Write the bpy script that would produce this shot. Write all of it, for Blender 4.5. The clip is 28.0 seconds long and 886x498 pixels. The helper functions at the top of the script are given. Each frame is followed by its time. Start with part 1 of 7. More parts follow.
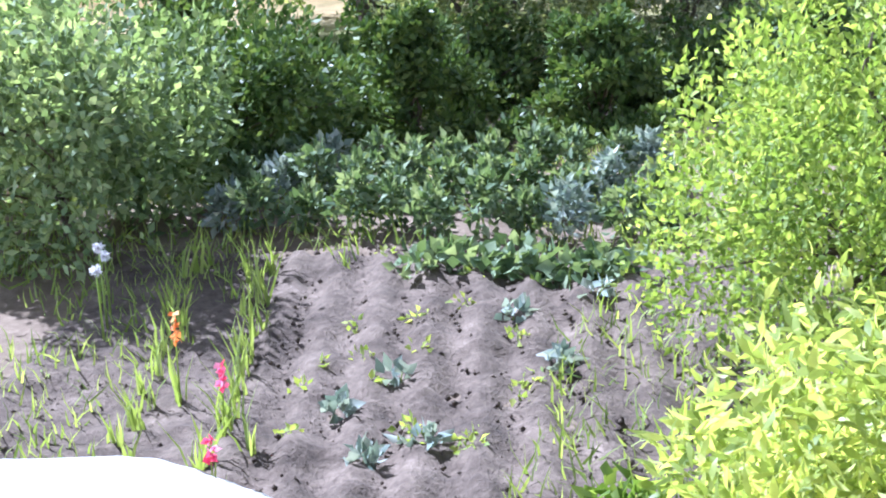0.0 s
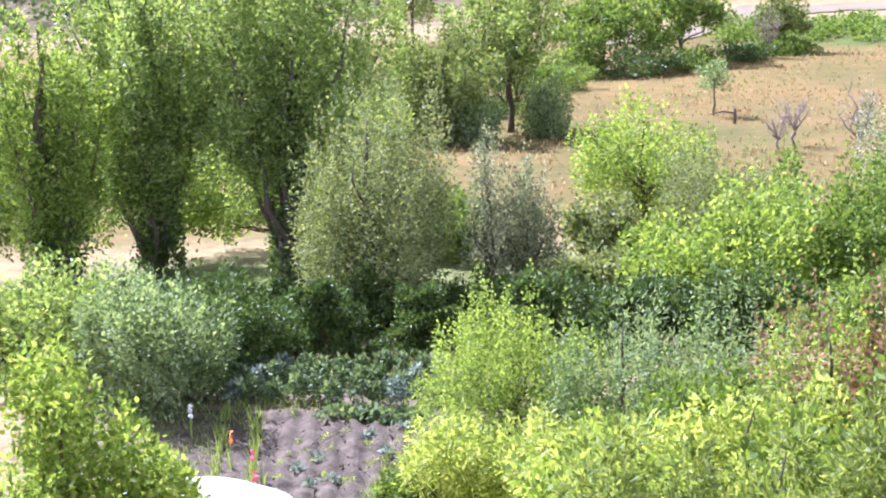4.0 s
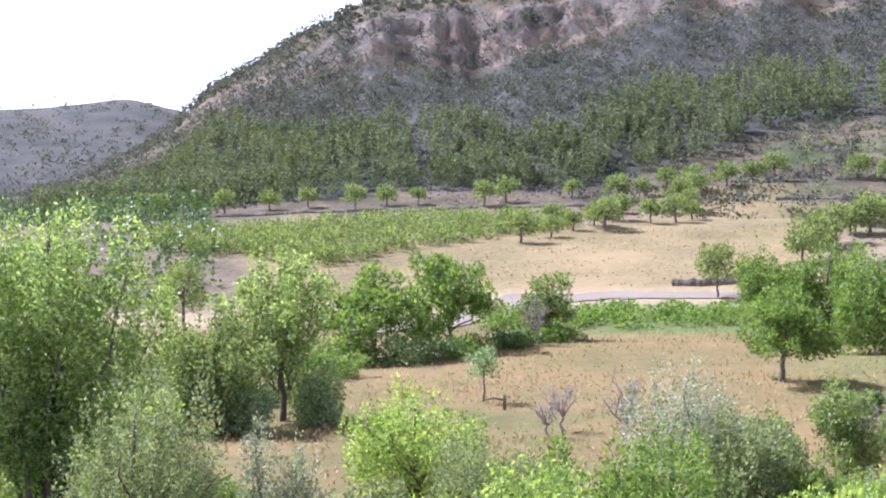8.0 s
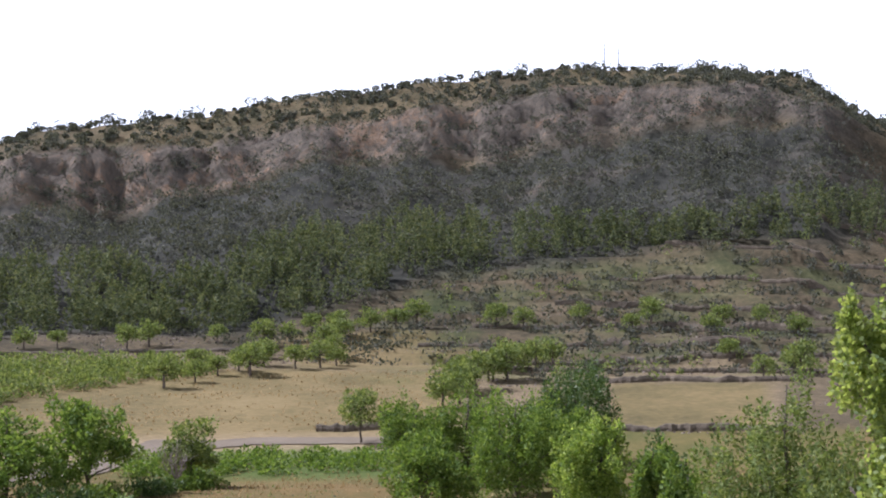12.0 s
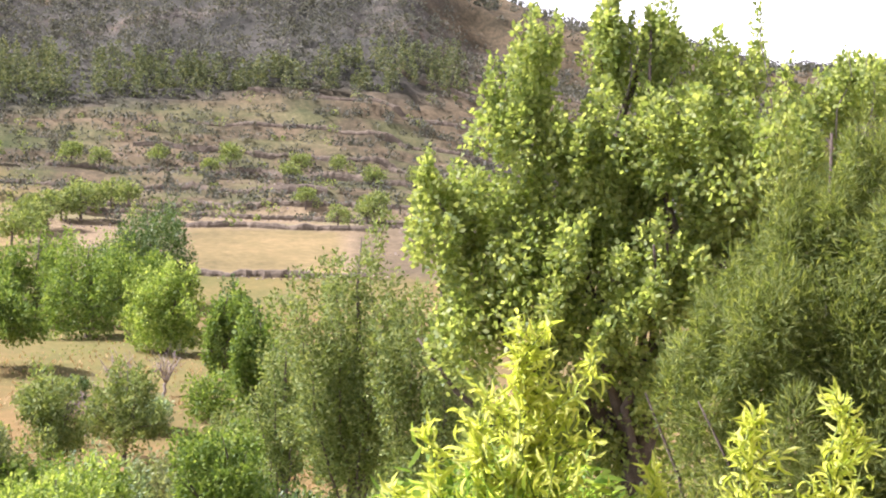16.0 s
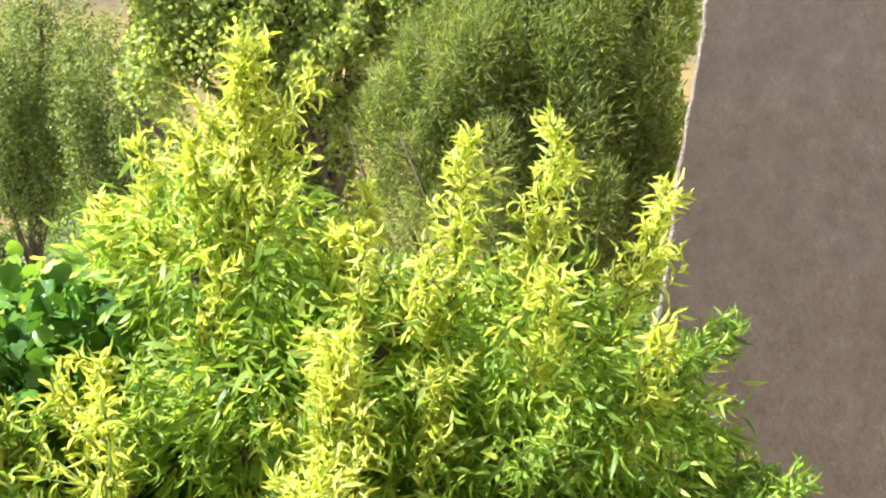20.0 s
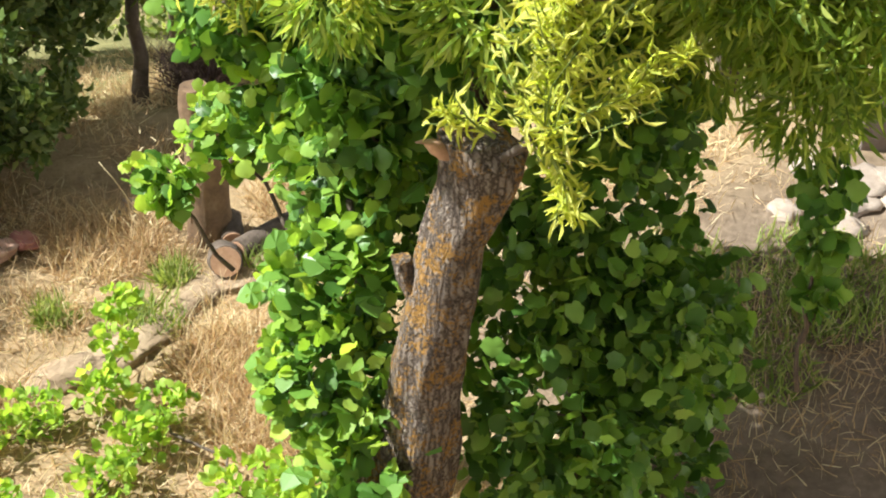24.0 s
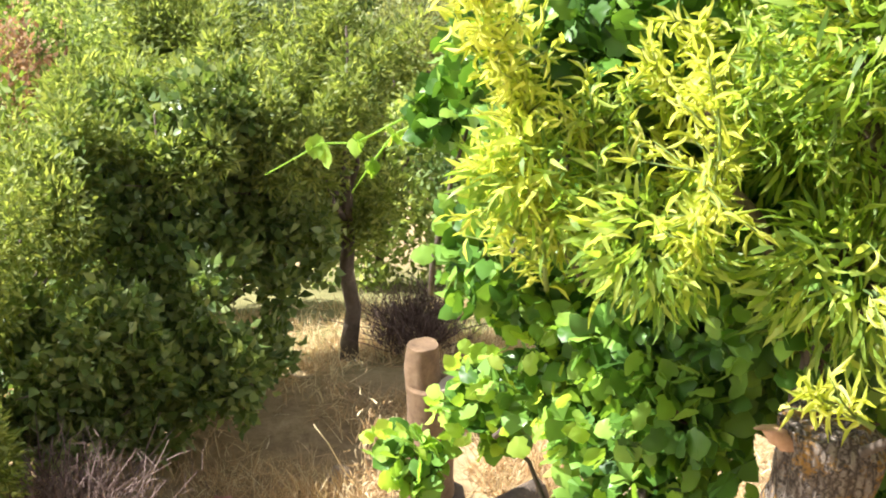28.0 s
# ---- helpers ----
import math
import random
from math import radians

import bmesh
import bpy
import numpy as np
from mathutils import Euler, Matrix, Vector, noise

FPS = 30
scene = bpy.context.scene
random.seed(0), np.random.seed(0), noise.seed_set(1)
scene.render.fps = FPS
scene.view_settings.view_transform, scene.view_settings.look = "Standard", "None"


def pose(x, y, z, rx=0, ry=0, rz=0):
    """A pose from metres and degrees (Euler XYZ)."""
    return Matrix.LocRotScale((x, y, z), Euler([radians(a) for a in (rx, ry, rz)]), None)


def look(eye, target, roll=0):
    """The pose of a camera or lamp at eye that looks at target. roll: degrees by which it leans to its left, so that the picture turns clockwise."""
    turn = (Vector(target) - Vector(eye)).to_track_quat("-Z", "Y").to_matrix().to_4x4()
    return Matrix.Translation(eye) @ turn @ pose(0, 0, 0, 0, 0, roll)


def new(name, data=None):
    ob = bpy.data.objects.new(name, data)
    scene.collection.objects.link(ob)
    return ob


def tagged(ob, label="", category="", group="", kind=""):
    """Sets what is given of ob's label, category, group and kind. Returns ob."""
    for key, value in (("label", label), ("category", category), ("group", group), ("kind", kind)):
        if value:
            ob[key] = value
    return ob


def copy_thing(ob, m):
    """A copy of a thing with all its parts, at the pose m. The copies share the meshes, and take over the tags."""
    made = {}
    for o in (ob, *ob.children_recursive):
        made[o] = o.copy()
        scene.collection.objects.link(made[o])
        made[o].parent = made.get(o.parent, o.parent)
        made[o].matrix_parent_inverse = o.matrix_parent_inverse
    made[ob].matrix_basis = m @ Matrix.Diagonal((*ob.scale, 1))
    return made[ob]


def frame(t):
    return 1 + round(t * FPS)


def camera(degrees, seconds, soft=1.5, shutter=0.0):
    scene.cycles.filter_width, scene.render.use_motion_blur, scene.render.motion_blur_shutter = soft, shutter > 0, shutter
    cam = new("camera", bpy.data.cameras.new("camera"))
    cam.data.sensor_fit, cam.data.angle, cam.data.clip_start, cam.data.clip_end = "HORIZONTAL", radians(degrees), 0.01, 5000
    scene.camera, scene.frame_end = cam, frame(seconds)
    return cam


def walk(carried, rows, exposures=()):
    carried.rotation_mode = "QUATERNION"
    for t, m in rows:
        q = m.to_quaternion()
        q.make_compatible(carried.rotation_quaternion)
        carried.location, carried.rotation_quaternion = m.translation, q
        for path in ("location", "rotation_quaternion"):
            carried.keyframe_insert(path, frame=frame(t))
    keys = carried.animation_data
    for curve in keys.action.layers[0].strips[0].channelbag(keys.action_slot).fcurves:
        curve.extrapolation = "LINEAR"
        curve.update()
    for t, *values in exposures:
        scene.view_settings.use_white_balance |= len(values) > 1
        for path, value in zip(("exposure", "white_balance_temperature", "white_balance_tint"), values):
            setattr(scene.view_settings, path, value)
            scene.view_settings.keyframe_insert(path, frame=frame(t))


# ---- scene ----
# camera: seconds, eye x y z, heading to the right, tilt, roll (degrees)
cam = camera(31.5, 28.0, soft=2.0)
PATH = [
    (0.0, -3.704, 16.535, 1.017, -13.11, -19.61, -3.50),
    (0.5, -3.499, 15.455, 1.369, -10.59, -21.03, -2.07),
    (1.0, -3.074, 13.062, 2.376, -10.32, -20.34, -2.26),
    (1.5, -2.407, 10.049, 3.354, -10.49, -18.81, -2.31),
    (2.0, -1.557, 6.635, 4.342, -10.99, -16.65, -2.53),
    (2.5, -0.546, 2.823, 5.462, -11.05, -15.54, -2.42),
    (4.5, -0.026, -0.042, 6.448, -7.81, -11.77, -1.99),
    (5.0, -0.028, -0.027, 6.460, -7.25, -10.35, -2.42),
    (5.5, 0.003, -0.022, 6.461, -5.99, -8.66, -3.15),
    (6.0, 0.006, -0.014, 6.464, -4.30, -7.48, -3.81),
    (6.5, -0.004, -0.011, 6.468, -3.04, -6.82, -3.56),
    (7.0, 0.004, 0.003, 6.481, -1.93, -5.86, -1.64),
    (7.5, 0.012, 0.004, 6.513, -0.99, -4.38, -1.49),
    (8.0, -0.011, 0.002, 6.530, 0.02, -2.71, -1.14),
    (8.5, -0.027, 0.006, 6.547, -0.37, -1.34, -2.34),
    (9.0, -0.018, 0.015, 6.581, -0.44, 0.46, -2.28),
    (9.5, 0.013, 0.008, 6.539, 0.60, 2.21, -1.48),
    (10.0, 0.025, 0.013, 6.535, 3.16, 3.61, -1.82),
    (10.5, 0.021, 0.005, 6.520, 5.87, 4.25, -0.77),
    (11.0, 0.009, -0.002, 6.503, 8.56, 3.77, -1.07),
    (11.5, 0.031, -0.015, 6.485, 11.10, 3.21, -0.92),
    (13.5, 0.078, -0.077, 6.471, 18.44, 0.21, 1.27),
    (14.0, 0.051, -0.027, 6.484, 21.63, 0.22, 1.11),
    (14.5, 0.016, 0.003, 6.544, 24.40, -0.74, 0.45),
    (15.0, -0.026, -0.128, 6.562, 26.74, -1.11, 2.08),
    (15.5, -0.033, -0.184, 6.540, 26.63, -2.32, 2.28),
    (16.0, -0.040, -0.057, 6.554, 28.29, -2.97, 2.21),
    (16.5, -0.073, 0.039, 6.578, 32.34, -2.39, 1.19),
    (17.0, -0.047, 0.050, 6.576, 35.36, -2.76, 2.66),
    (17.5, -0.006, 0.069, 6.562, 37.98, -3.17, 2.24),
    (18.0, 0.011, 0.101, 6.559, 40.30, -4.28, 2.60),
    (18.5, -0.027, 0.102, 6.541, 41.43, -4.25, 4.08),
    (19.0, -0.059, 0.093, 6.492, 40.47, -6.41, 3.73),
    (19.5, -0.064, 0.110, 6.452, 40.53, -8.60, 4.66),
    (20.0, -0.083, 0.109, 6.406, 40.37, -11.55, 5.51),
    (20.5, -0.086, 0.107, 6.378, 39.48, -14.83, 4.80),
    (21.0, -0.088, 0.113, 6.300, 38.47, -17.79, 4.67),
    (21.5, -0.095, 0.100, 6.289, 38.43, -20.60, 5.07),
    (23.5, 0.047, 0.075, 6.456, 33.93, -30.41, 1.85),
    (24.0, -0.069, 0.040, 6.458, 31.29, -32.50, 1.79),
    (24.5, -0.316, 0.181, 6.443, 29.38, -34.02, 2.82),
    (25.0, -0.452, 0.276, 6.444, 27.37, -33.18, 4.08),
    (25.5, -0.525, 0.273, 6.453, 25.43, -31.69, 4.36),
    (26.0, -0.553, 0.272, 6.464, 24.63, -30.00, 3.23),
    (26.5, -0.543, 0.238, 6.489, 23.48, -27.69, 1.75),
    (27.0, -0.544, 0.193, 6.509, 22.48, -26.23, -0.05),
    (27.5, -0.432, 0.435, 6.369, 23.33, -24.39, -0.33),
    (28.0, -0.122, 1.305, 5.932, 24.91, -23.23, 0.97),
]
POSES = []
for t, x, y, z, yaw, tilt, roll in PATH:
    a, b = radians(yaw), radians(tilt)
    way = Vector((math.cos(b) * math.sin(a), math.cos(b) * math.cos(a), math.sin(b)))
    POSES.append((t, look((x, y, z), Vector((x, y, z)) + way * 10, roll)))
walk(cam, POSES, exposures=[(0.0, 1.68, 4850, 20), (2.5, 1.49, 5150, 21), (5.0, 1.57, 5100, 28), (8.0, 1.25, 4950, 28), (9.5, 0.98, 4900, 22), (11.2, -0.04, 5200, 20), (14.0, 1.23, 5500, 28), (18.0, 1.45, 6000, 27), (20.0, 1.66, 6000, 10), (21.5, 1.53, 6050, 8), (23.8, 1.18, 6200, 9), (25.0, 1.5, 6200, 12), (28.0, 1.8, 6300, 14)])

# sky and sun
SUN_AZ, SUN_EL = radians(-56), radians(48)
world = bpy.data.worlds.new("sky")
scene.world = world
world.use_nodes = True
wn = world.node_tree
sky = wn.nodes.new("ShaderNodeTexSky")
sky.sky_type, sky.sun_disc = "NISHITA", False
sky.sun_elevation, sky.sun_rotation = SUN_EL, SUN_AZ
sky.air_density, sky.dust_density, sky.ozone_density, sky.altitude = 1.0, 2.0, 1.0, 700
veil = wn.nodes.new("ShaderNodeMix")  # bright summer haze
veil.data_type = "RGBA"
veil.inputs["Factor"].default_value = 0.85
wn.links.new(sky.outputs["Color"], veil.inputs["A"])
height = wn.nodes.new("ShaderNodeSeparateXYZ")
wn.links.new(wn.nodes.new("ShaderNodeTexCoord").outputs["Generated"], height.inputs[0])
thin = wn.nodes.new("ShaderNodeValToRGB")  # the haze is thick and white near the horizon, thin overhead
thin.color_ramp.elements.new(0.23)
for (at, v), e in zip(((0.0, 1.0), (0.23, 0.95), (0.44, 0.10)), thin.color_ramp.elements):
    e.position, e.color = at, (v, v, v, 1)
wn.links.new(height.outputs["Z"], thin.inputs["Fac"])
glare = wn.nodes.new("ShaderNodeMix")
glare.data_type, glare.blend_type = "RGBA", "MULTIPLY"
glare.inputs["Factor"].default_value = 1.0
glare.inputs["A"].default_value = (15.6, 15.4, 15.0, 1)
wn.links.new(thin.outputs["Color"], glare.inputs["B"])
wn.links.new(glare.outputs["Result"], veil.inputs["B"])
wn.links.new(veil.outputs["Result"], wn.nodes["Background"].inputs["Color"])
wn.nodes["Background"].inputs["Strength"].default_value = 0.10
sun = new("sun", bpy.data.lights.new("sun", "SUN"))
sun.data.energy, sun.data.angle, sun.data.color = 5.0, radians(0.8), (1.0, 0.96, 0.88)
SUN_WAY = Vector((math.sin(SUN_AZ) * math.cos(SUN_EL), math.cos(SUN_AZ) * math.cos(SUN_EL), math.sin(SUN_EL)))
sun.matrix_world = look(SUN_WAY * 200, (0, 0, 0))

# ---------------------------------------------------------------- materials
def nodes_of(name):
    m = bpy.data.materials.new(name)
    m.use_nodes = True
    nt = m.node_tree
    return m, nt, nt.nodes["Principled BSDF"], nt.nodes["Material Output"]


def ramp(nt, fac, stops):
    r = nt.nodes.new("ShaderNodeValToRGB")
    while len(r.color_ramp.elements) < len(stops):
        r.color_ramp.elements.new(0.5)
    for e, (p, c) in zip(r.color_ramp.elements, stops):
        e.position, e.color = p, (*c, 1)
    nt.links.new(fac, r.inputs["Fac"])
    return r.outputs["Color"]


def noise_tex(nt, scale, detail=4.0, rough=0.6, coord=None, distort=0.0):
    n = nt.nodes.new("ShaderNodeTexNoise")
    n.inputs["Scale"].default_value, n.inputs["Detail"].default_value = scale, detail
    n.inputs["Roughness"].default_value, n.inputs["Distortion"].default_value = rough, distort
    nt.links.new(coord if coord else position(nt), n.inputs["Vector"])
    return n.outputs["Fac"]


def position(nt):
    for n in nt.nodes:
        if n.bl_idname == "ShaderNodeNewGeometry":
            return n.outputs["Position"]
    return nt.nodes.new("ShaderNodeNewGeometry").outputs["Position"]


def island(nt):
    position(nt)
    for n in nt.nodes:
        if n.bl_idname == "ShaderNodeNewGeometry":
            return n.outputs["Random Per Island"]


def mix(nt, fac, a, b, kind="MIX"):
    m = nt.nodes.new("ShaderNodeMix")
    m.data_type, m.blend_type = "RGBA", kind
    if isinstance(fac, float):
        m.inputs["Factor"].default_value = fac
    else:
        nt.links.new(fac, m.inputs["Factor"])
    for sock, v in ((m.inputs["A"], a), (m.inputs["B"], b)):
        if isinstance(v, tuple):
            sock.default_value = (*v, 1)
        else:
            nt.links.new(v, sock)
    return m.outputs["Result"]


def maths(nt, op, a, b=0.0):
    m = nt.nodes.new("ShaderNodeMath")
    m.operation = op
    for sock, v in zip(m.inputs, (a, b)):
        if isinstance(v, (int, float)):
            sock.default_value = v
        else:
            nt.links.new(v, sock)
    return m.outputs[0]


def bumped(nt, bsdf, height, strength=0.5, distance=0.02):
    b = nt.nodes.new("ShaderNodeBump")
    b.inputs["Strength"].default_value, b.inputs["Distance"].default_value = strength, distance
    nt.links.new(height, b.inputs["Height"])
    nt.links.new(b.outputs["Normal"], bsdf.inputs["Normal"])


def leaf_material(name, dark, mid, light, glow=0.45, rough=0.45, patch=0.8, tint=(1.25, 1.2, 0.55)):
    """Leaves: colour varies leaf by leaf and in patches; light passes through the blades."""
    dark, mid, light = [(min(0.85, 1.72 * c[0]), min(0.85, 1.58 * c[1]), min(0.85, 1.85 * c[2])) for c in (dark, mid, light)]
    m, nt, bsdf, out = nodes_of(name)
    big = noise_tex(nt, patch, 3.0)
    fac = maths(nt, "ADD", maths(nt, "MULTIPLY", island(nt), 0.62), maths(nt, "MULTIPLY", big, 0.42))
    col = ramp(nt, fac, [(0.12, dark), (0.5, mid), (0.9, light)])
    nt.links.new(col, bsdf.inputs["Base Color"])
    bsdf.inputs["Roughness"].default_value = min(0.8, rough + 0.12)
    bsdf.inputs["Specular IOR Level"].default_value = 0.3
    tr = nt.nodes.new("ShaderNodeBsdfTranslucent")
    nt.links.new(mix(nt, 1.0, col, tint, "MULTIPLY"), tr.inputs["Color"])
    ms = nt.nodes.new("ShaderNodeMixShader")
    ms.inputs["Fac"].default_value = min(0.62, glow * 1.22)
    nt.links.new(bsdf.outputs[0], ms.inputs[1])
    nt.links.new(tr.outputs[0], ms.inputs[2])
    nt.links.new(ms.outputs[0], out.inputs["Surface"])
    return m


def plain_material(name, stops, scale=6.0, rough=0.85, bump=0.5, bump_scale=30.0, distance=0.02, metal=0.0, per_piece=0.0):
    m, nt, bsdf, out = nodes_of(name)
    n1, n2 = noise_tex(nt, scale, 5.0, 0.65), noise_tex(nt, bump_scale, 5.0, 0.7)
    fac = maths(nt, "ADD", maths(nt, "MULTIPLY", n1, 0.65), maths(nt, "MULTIPLY", n2, 0.35))
    if per_piece:
        fac = maths(nt, "ADD", maths(nt, "MULTIPLY", fac, 1 - per_piece), maths(nt, "MULTIPLY", island(nt), per_piece))
    nt.links.new(ramp(nt, fac, stops), bsdf.inputs["Base Color"])
    bsdf.inputs["Roughness"].default_value, bsdf.inputs["Metallic"].default_value = rough, metal
    bumped(nt, bsdf, n2, bump, distance)
    return m


def ground_material():
    """Dry grass, bare tilled earth, fresh grass and cliff rock, mixed by what covers each part of the land."""
    m, nt, bsdf, out = nodes_of("land")

    def cover(key):
        a = nt.nodes.new("ShaderNodeAttribute")
        a.attribute_name = key
        return a.outputs["Fac"]

    fine, mid, wide = noise_tex(nt, 9.0, 6.0, 0.75), noise_tex(nt, 0.9, 5.0, 0.7), noise_tex(nt, 0.055, 5.0, 0.65)
    f2 = maths(nt, "ADD", maths(nt, "MULTIPLY", fine, 0.5), maths(nt, "MULTIPLY", mid, 0.5))
    far = maths(nt, "ADD", maths(nt, "MULTIPLY", wide, 0.55), maths(nt, "MULTIPLY", mid, 0.45))
    straw = ramp(nt, f2, [(0.3, (0.13, 0.09, 0.05)), (0.45, (0.30, 0.222, 0.125)), (0.56, (0.41, 0.305, 0.172)), (0.7, (0.54, 0.43, 0.275))])
    scrub = ramp(nt, far, [(0.34, (0.035, 0.033, 0.018)), (0.47, (0.085, 0.068, 0.038)), (0.58, (0.16, 0.12, 0.068)), (0.74, (0.28, 0.215, 0.13))])
    tan = ramp(nt, far, [(0.32, (0.12, 0.10, 0.043)), (0.46, (0.205, 0.157, 0.066)), (0.58, (0.285, 0.21, 0.092)), (0.75, (0.34, 0.26, 0.13))])
    meadow = ramp(nt, far, [(0.3, (0.085, 0.088, 0.025)), (0.44, (0.155, 0.125, 0.043)), (0.58, (0.235, 0.155, 0.06)), (0.75, (0.30, 0.215, 0.10))])
    green = ramp(nt, f2, [(0.3, (0.045, 0.075, 0.015)), (0.55, (0.10, 0.16, 0.035)), (0.75, (0.20, 0.24, 0.07))])
    rockn = noise_tex(nt, 0.03, 6.0, 0.75, distort=0.6)
    streak = nt.nodes.new("ShaderNodeMapping")
    nt.links.new(position(nt), streak.inputs["Vector"])
    streak.inputs["Scale"].default_value = (1.5, 1.5, 0.7)
    rockf = noise_tex(nt, 0.22, 7.0, 0.78, streak.outputs["Vector"], 0.8)
    rock = ramp(nt, maths(nt, "ADD", maths(nt, "MULTIPLY", rockn, 0.5), maths(nt, "MULTIPLY", rockf, 0.5)),
                [(0.37, (0.05, 0.045, 0.037)), (0.45, (0.13, 0.11, 0.085)), (0.53, (0.225, 0.185, 0.14)), (0.59, (0.33, 0.218, 0.135)), (0.68, (0.30, 0.24, 0.18))])
    soil = ramp(nt, f2, [(0.3, (0.10, 0.075, 0.055)), (0.5, (0.20, 0.155, 0.115)), (0.7, (0.32, 0.26, 0.20))])
    c = mix(nt, cover("scrub"), straw, scrub)
    c = mix(nt, cover("meadow"), c, meadow)
    c = mix(nt, cover("tan"), c, tan)
    c = mix(nt, cover("green"), c, green)
    # dark grey wood and scrub floor, with the slope's shade mixed into its colour
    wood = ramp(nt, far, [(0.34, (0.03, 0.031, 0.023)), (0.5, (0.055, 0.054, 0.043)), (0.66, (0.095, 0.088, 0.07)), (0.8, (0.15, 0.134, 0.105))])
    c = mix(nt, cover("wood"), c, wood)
    c = mix(nt, cover("soil"), c, soil)
    c = mix(nt, cover("rock"), c, rock)
    nt.links.new(c, bsdf.inputs["Base Color"])
    bsdf.inputs["Roughness"].default_value = 0.95
    bsdf.inputs["Specular IOR Level"].default_value = 0.15
    crag = maths(nt, "ADD", f2, maths(nt, "MULTIPLY", maths(nt, "MULTIPLY", rockf, cover("rock")), 30.0))
    bumped(nt, bsdf, crag, 0.7, 0.1)
    return m


LAND = ground_material()
BARK = plain_material("bark", [(0.3, (0.05, 0.038, 0.028)), (0.55, (0.13, 0.10, 0.075)), (0.75, (0.22, 0.18, 0.14))], 5.0, 0.95, 0.8, 22.0, 0.03)
PALE_BARK = plain_material("pale_bark", [(0.3, (0.14, 0.12, 0.10)), (0.6, (0.30, 0.27, 0.22)), (0.8, (0.42, 0.39, 0.34))], 4.0, 0.9, 0.6, 18.0, 0.02)
DEAD_WOOD = plain_material("dead_wood", [(0.3, (0.16, 0.12, 0.10)), (0.6, (0.30, 0.24, 0.20)), (0.8, (0.42, 0.35, 0.30))], 3.0, 0.9, 0.4, 20.0)
POPLAR_LEAF = leaf_material("poplar_leaf", (0.055, 0.095, 0.026), (0.135, 0.20, 0.055), (0.30, 0.37, 0.14), 0.48, 0.33)
WHITE_POPLAR_LEAF = leaf_material("white_poplar_leaf", (0.08, 0.13, 0.034), (0.175, 0.235, 0.066), (0.31, 0.37, 0.13), 0.5, 0.36)
FINE_ALMOND_LEAF = leaf_material("fine_almond_leaf", (0.05, 0.085, 0.018), (0.12, 0.172, 0.042), (0.25, 0.305, 0.09), 0.45, 0.4)
FIG_LEAF = leaf_material("fig_leaf", (0.032, 0.066, 0.015), (0.082, 0.135, 0.034), (0.185, 0.24, 0.08), 0.32, 0.2)
WALNUT_LEAF = leaf_material("walnut_leaf", (0.04, 0.075, 0.012), (0.09, 0.15, 0.025), (0.185, 0.25, 0.055), 0.4)
LIME_LEAF = leaf_material("lime_leaf", (0.06, 0.105, 0.02), (0.145, 0.22, 0.04), (0.30, 0.37, 0.10), 0.45)
GREY_LEAF = leaf_material("grey_leaf", (0.055, 0.08, 0.03), (0.125, 0.16, 0.062), (0.26, 0.30, 0.13), 0.35, 0.5)
SILVER_LEAF = leaf_material("silver_leaf", (0.06, 0.08, 0.042), (0.15, 0.18, 0.105), (0.36, 0.39, 0.27), 0.32, 0.45)
DARK_LEAF = leaf_material("dark_leaf", (0.02, 0.045, 0.010), (0.05, 0.09, 0.02), (0.115, 0.165, 0.045), 0.22, 0.35)
BLUE_LEAF = leaf_material("blue_green_leaf", (0.05, 0.085, 0.035), (0.12, 0.18, 0.08), (0.26, 0.33, 0.17), 0.4)
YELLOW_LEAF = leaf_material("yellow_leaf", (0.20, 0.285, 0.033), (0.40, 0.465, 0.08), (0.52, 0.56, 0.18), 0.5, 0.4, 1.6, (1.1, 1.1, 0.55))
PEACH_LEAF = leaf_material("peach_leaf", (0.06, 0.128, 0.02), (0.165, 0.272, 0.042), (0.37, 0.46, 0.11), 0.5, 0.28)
CHESTNUT_LEAF = leaf_material("chestnut_leaf", (0.09, 0.14, 0.03), (0.22, 0.29, 0.07), (0.42, 0.48, 0.16), 0.5, 0.3)
VINE_LEAF = leaf_material("vine_leaf", (0.018, 0.055, 0.009), (0.062, 0.15, 0.02), (0.19, 0.33, 0.05), 0.26, 0.25)
# young shoots of the creeper, and the painted sunlight on the climbing vine
YOUNG_AND_SUNLIT_VINE_LEAF = leaf_material("young_and_sunlit_vine_leaf", (0.08, 0.17, 0.025), (0.19, 0.33, 0.045), (0.34, 0.47, 0.09), 0.46, 0.35)
EARTH = plain_material("dry_earth", [(0.3, (0.20, 0.14, 0.085)), (0.55, (0.38, 0.285, 0.18)), (0.78, (0.54, 0.43, 0.30))], 5.0, 0.95, 0.8, 22.0, 0.03)
TAMARISK_LEAF = leaf_material("tamarisk_leaf", (0.046, 0.076, 0.018), (0.11, 0.152, 0.037), (0.22, 0.265, 0.075), 0.42, 0.6, 1.6)
PINE_LEAF = leaf_material("pine_leaf", (0.032, 0.045, 0.02), (0.075, 0.097, 0.038), (0.155, 0.175, 0.073), 0.25, 0.7, 0.05)
SCRUB_LEAF = leaf_material("scrub_leaf", (0.026, 0.033, 0.022), (0.06, 0.068, 0.046), (0.13, 0.136, 0.09), 0.2, 0.7, 0.05)
ALMOND_LEAF = leaf_material("almond_leaf", (0.05, 0.08, 0.02), (0.11, 0.155, 0.042), (0.22, 0.26, 0.085), 0.36, 0.6)
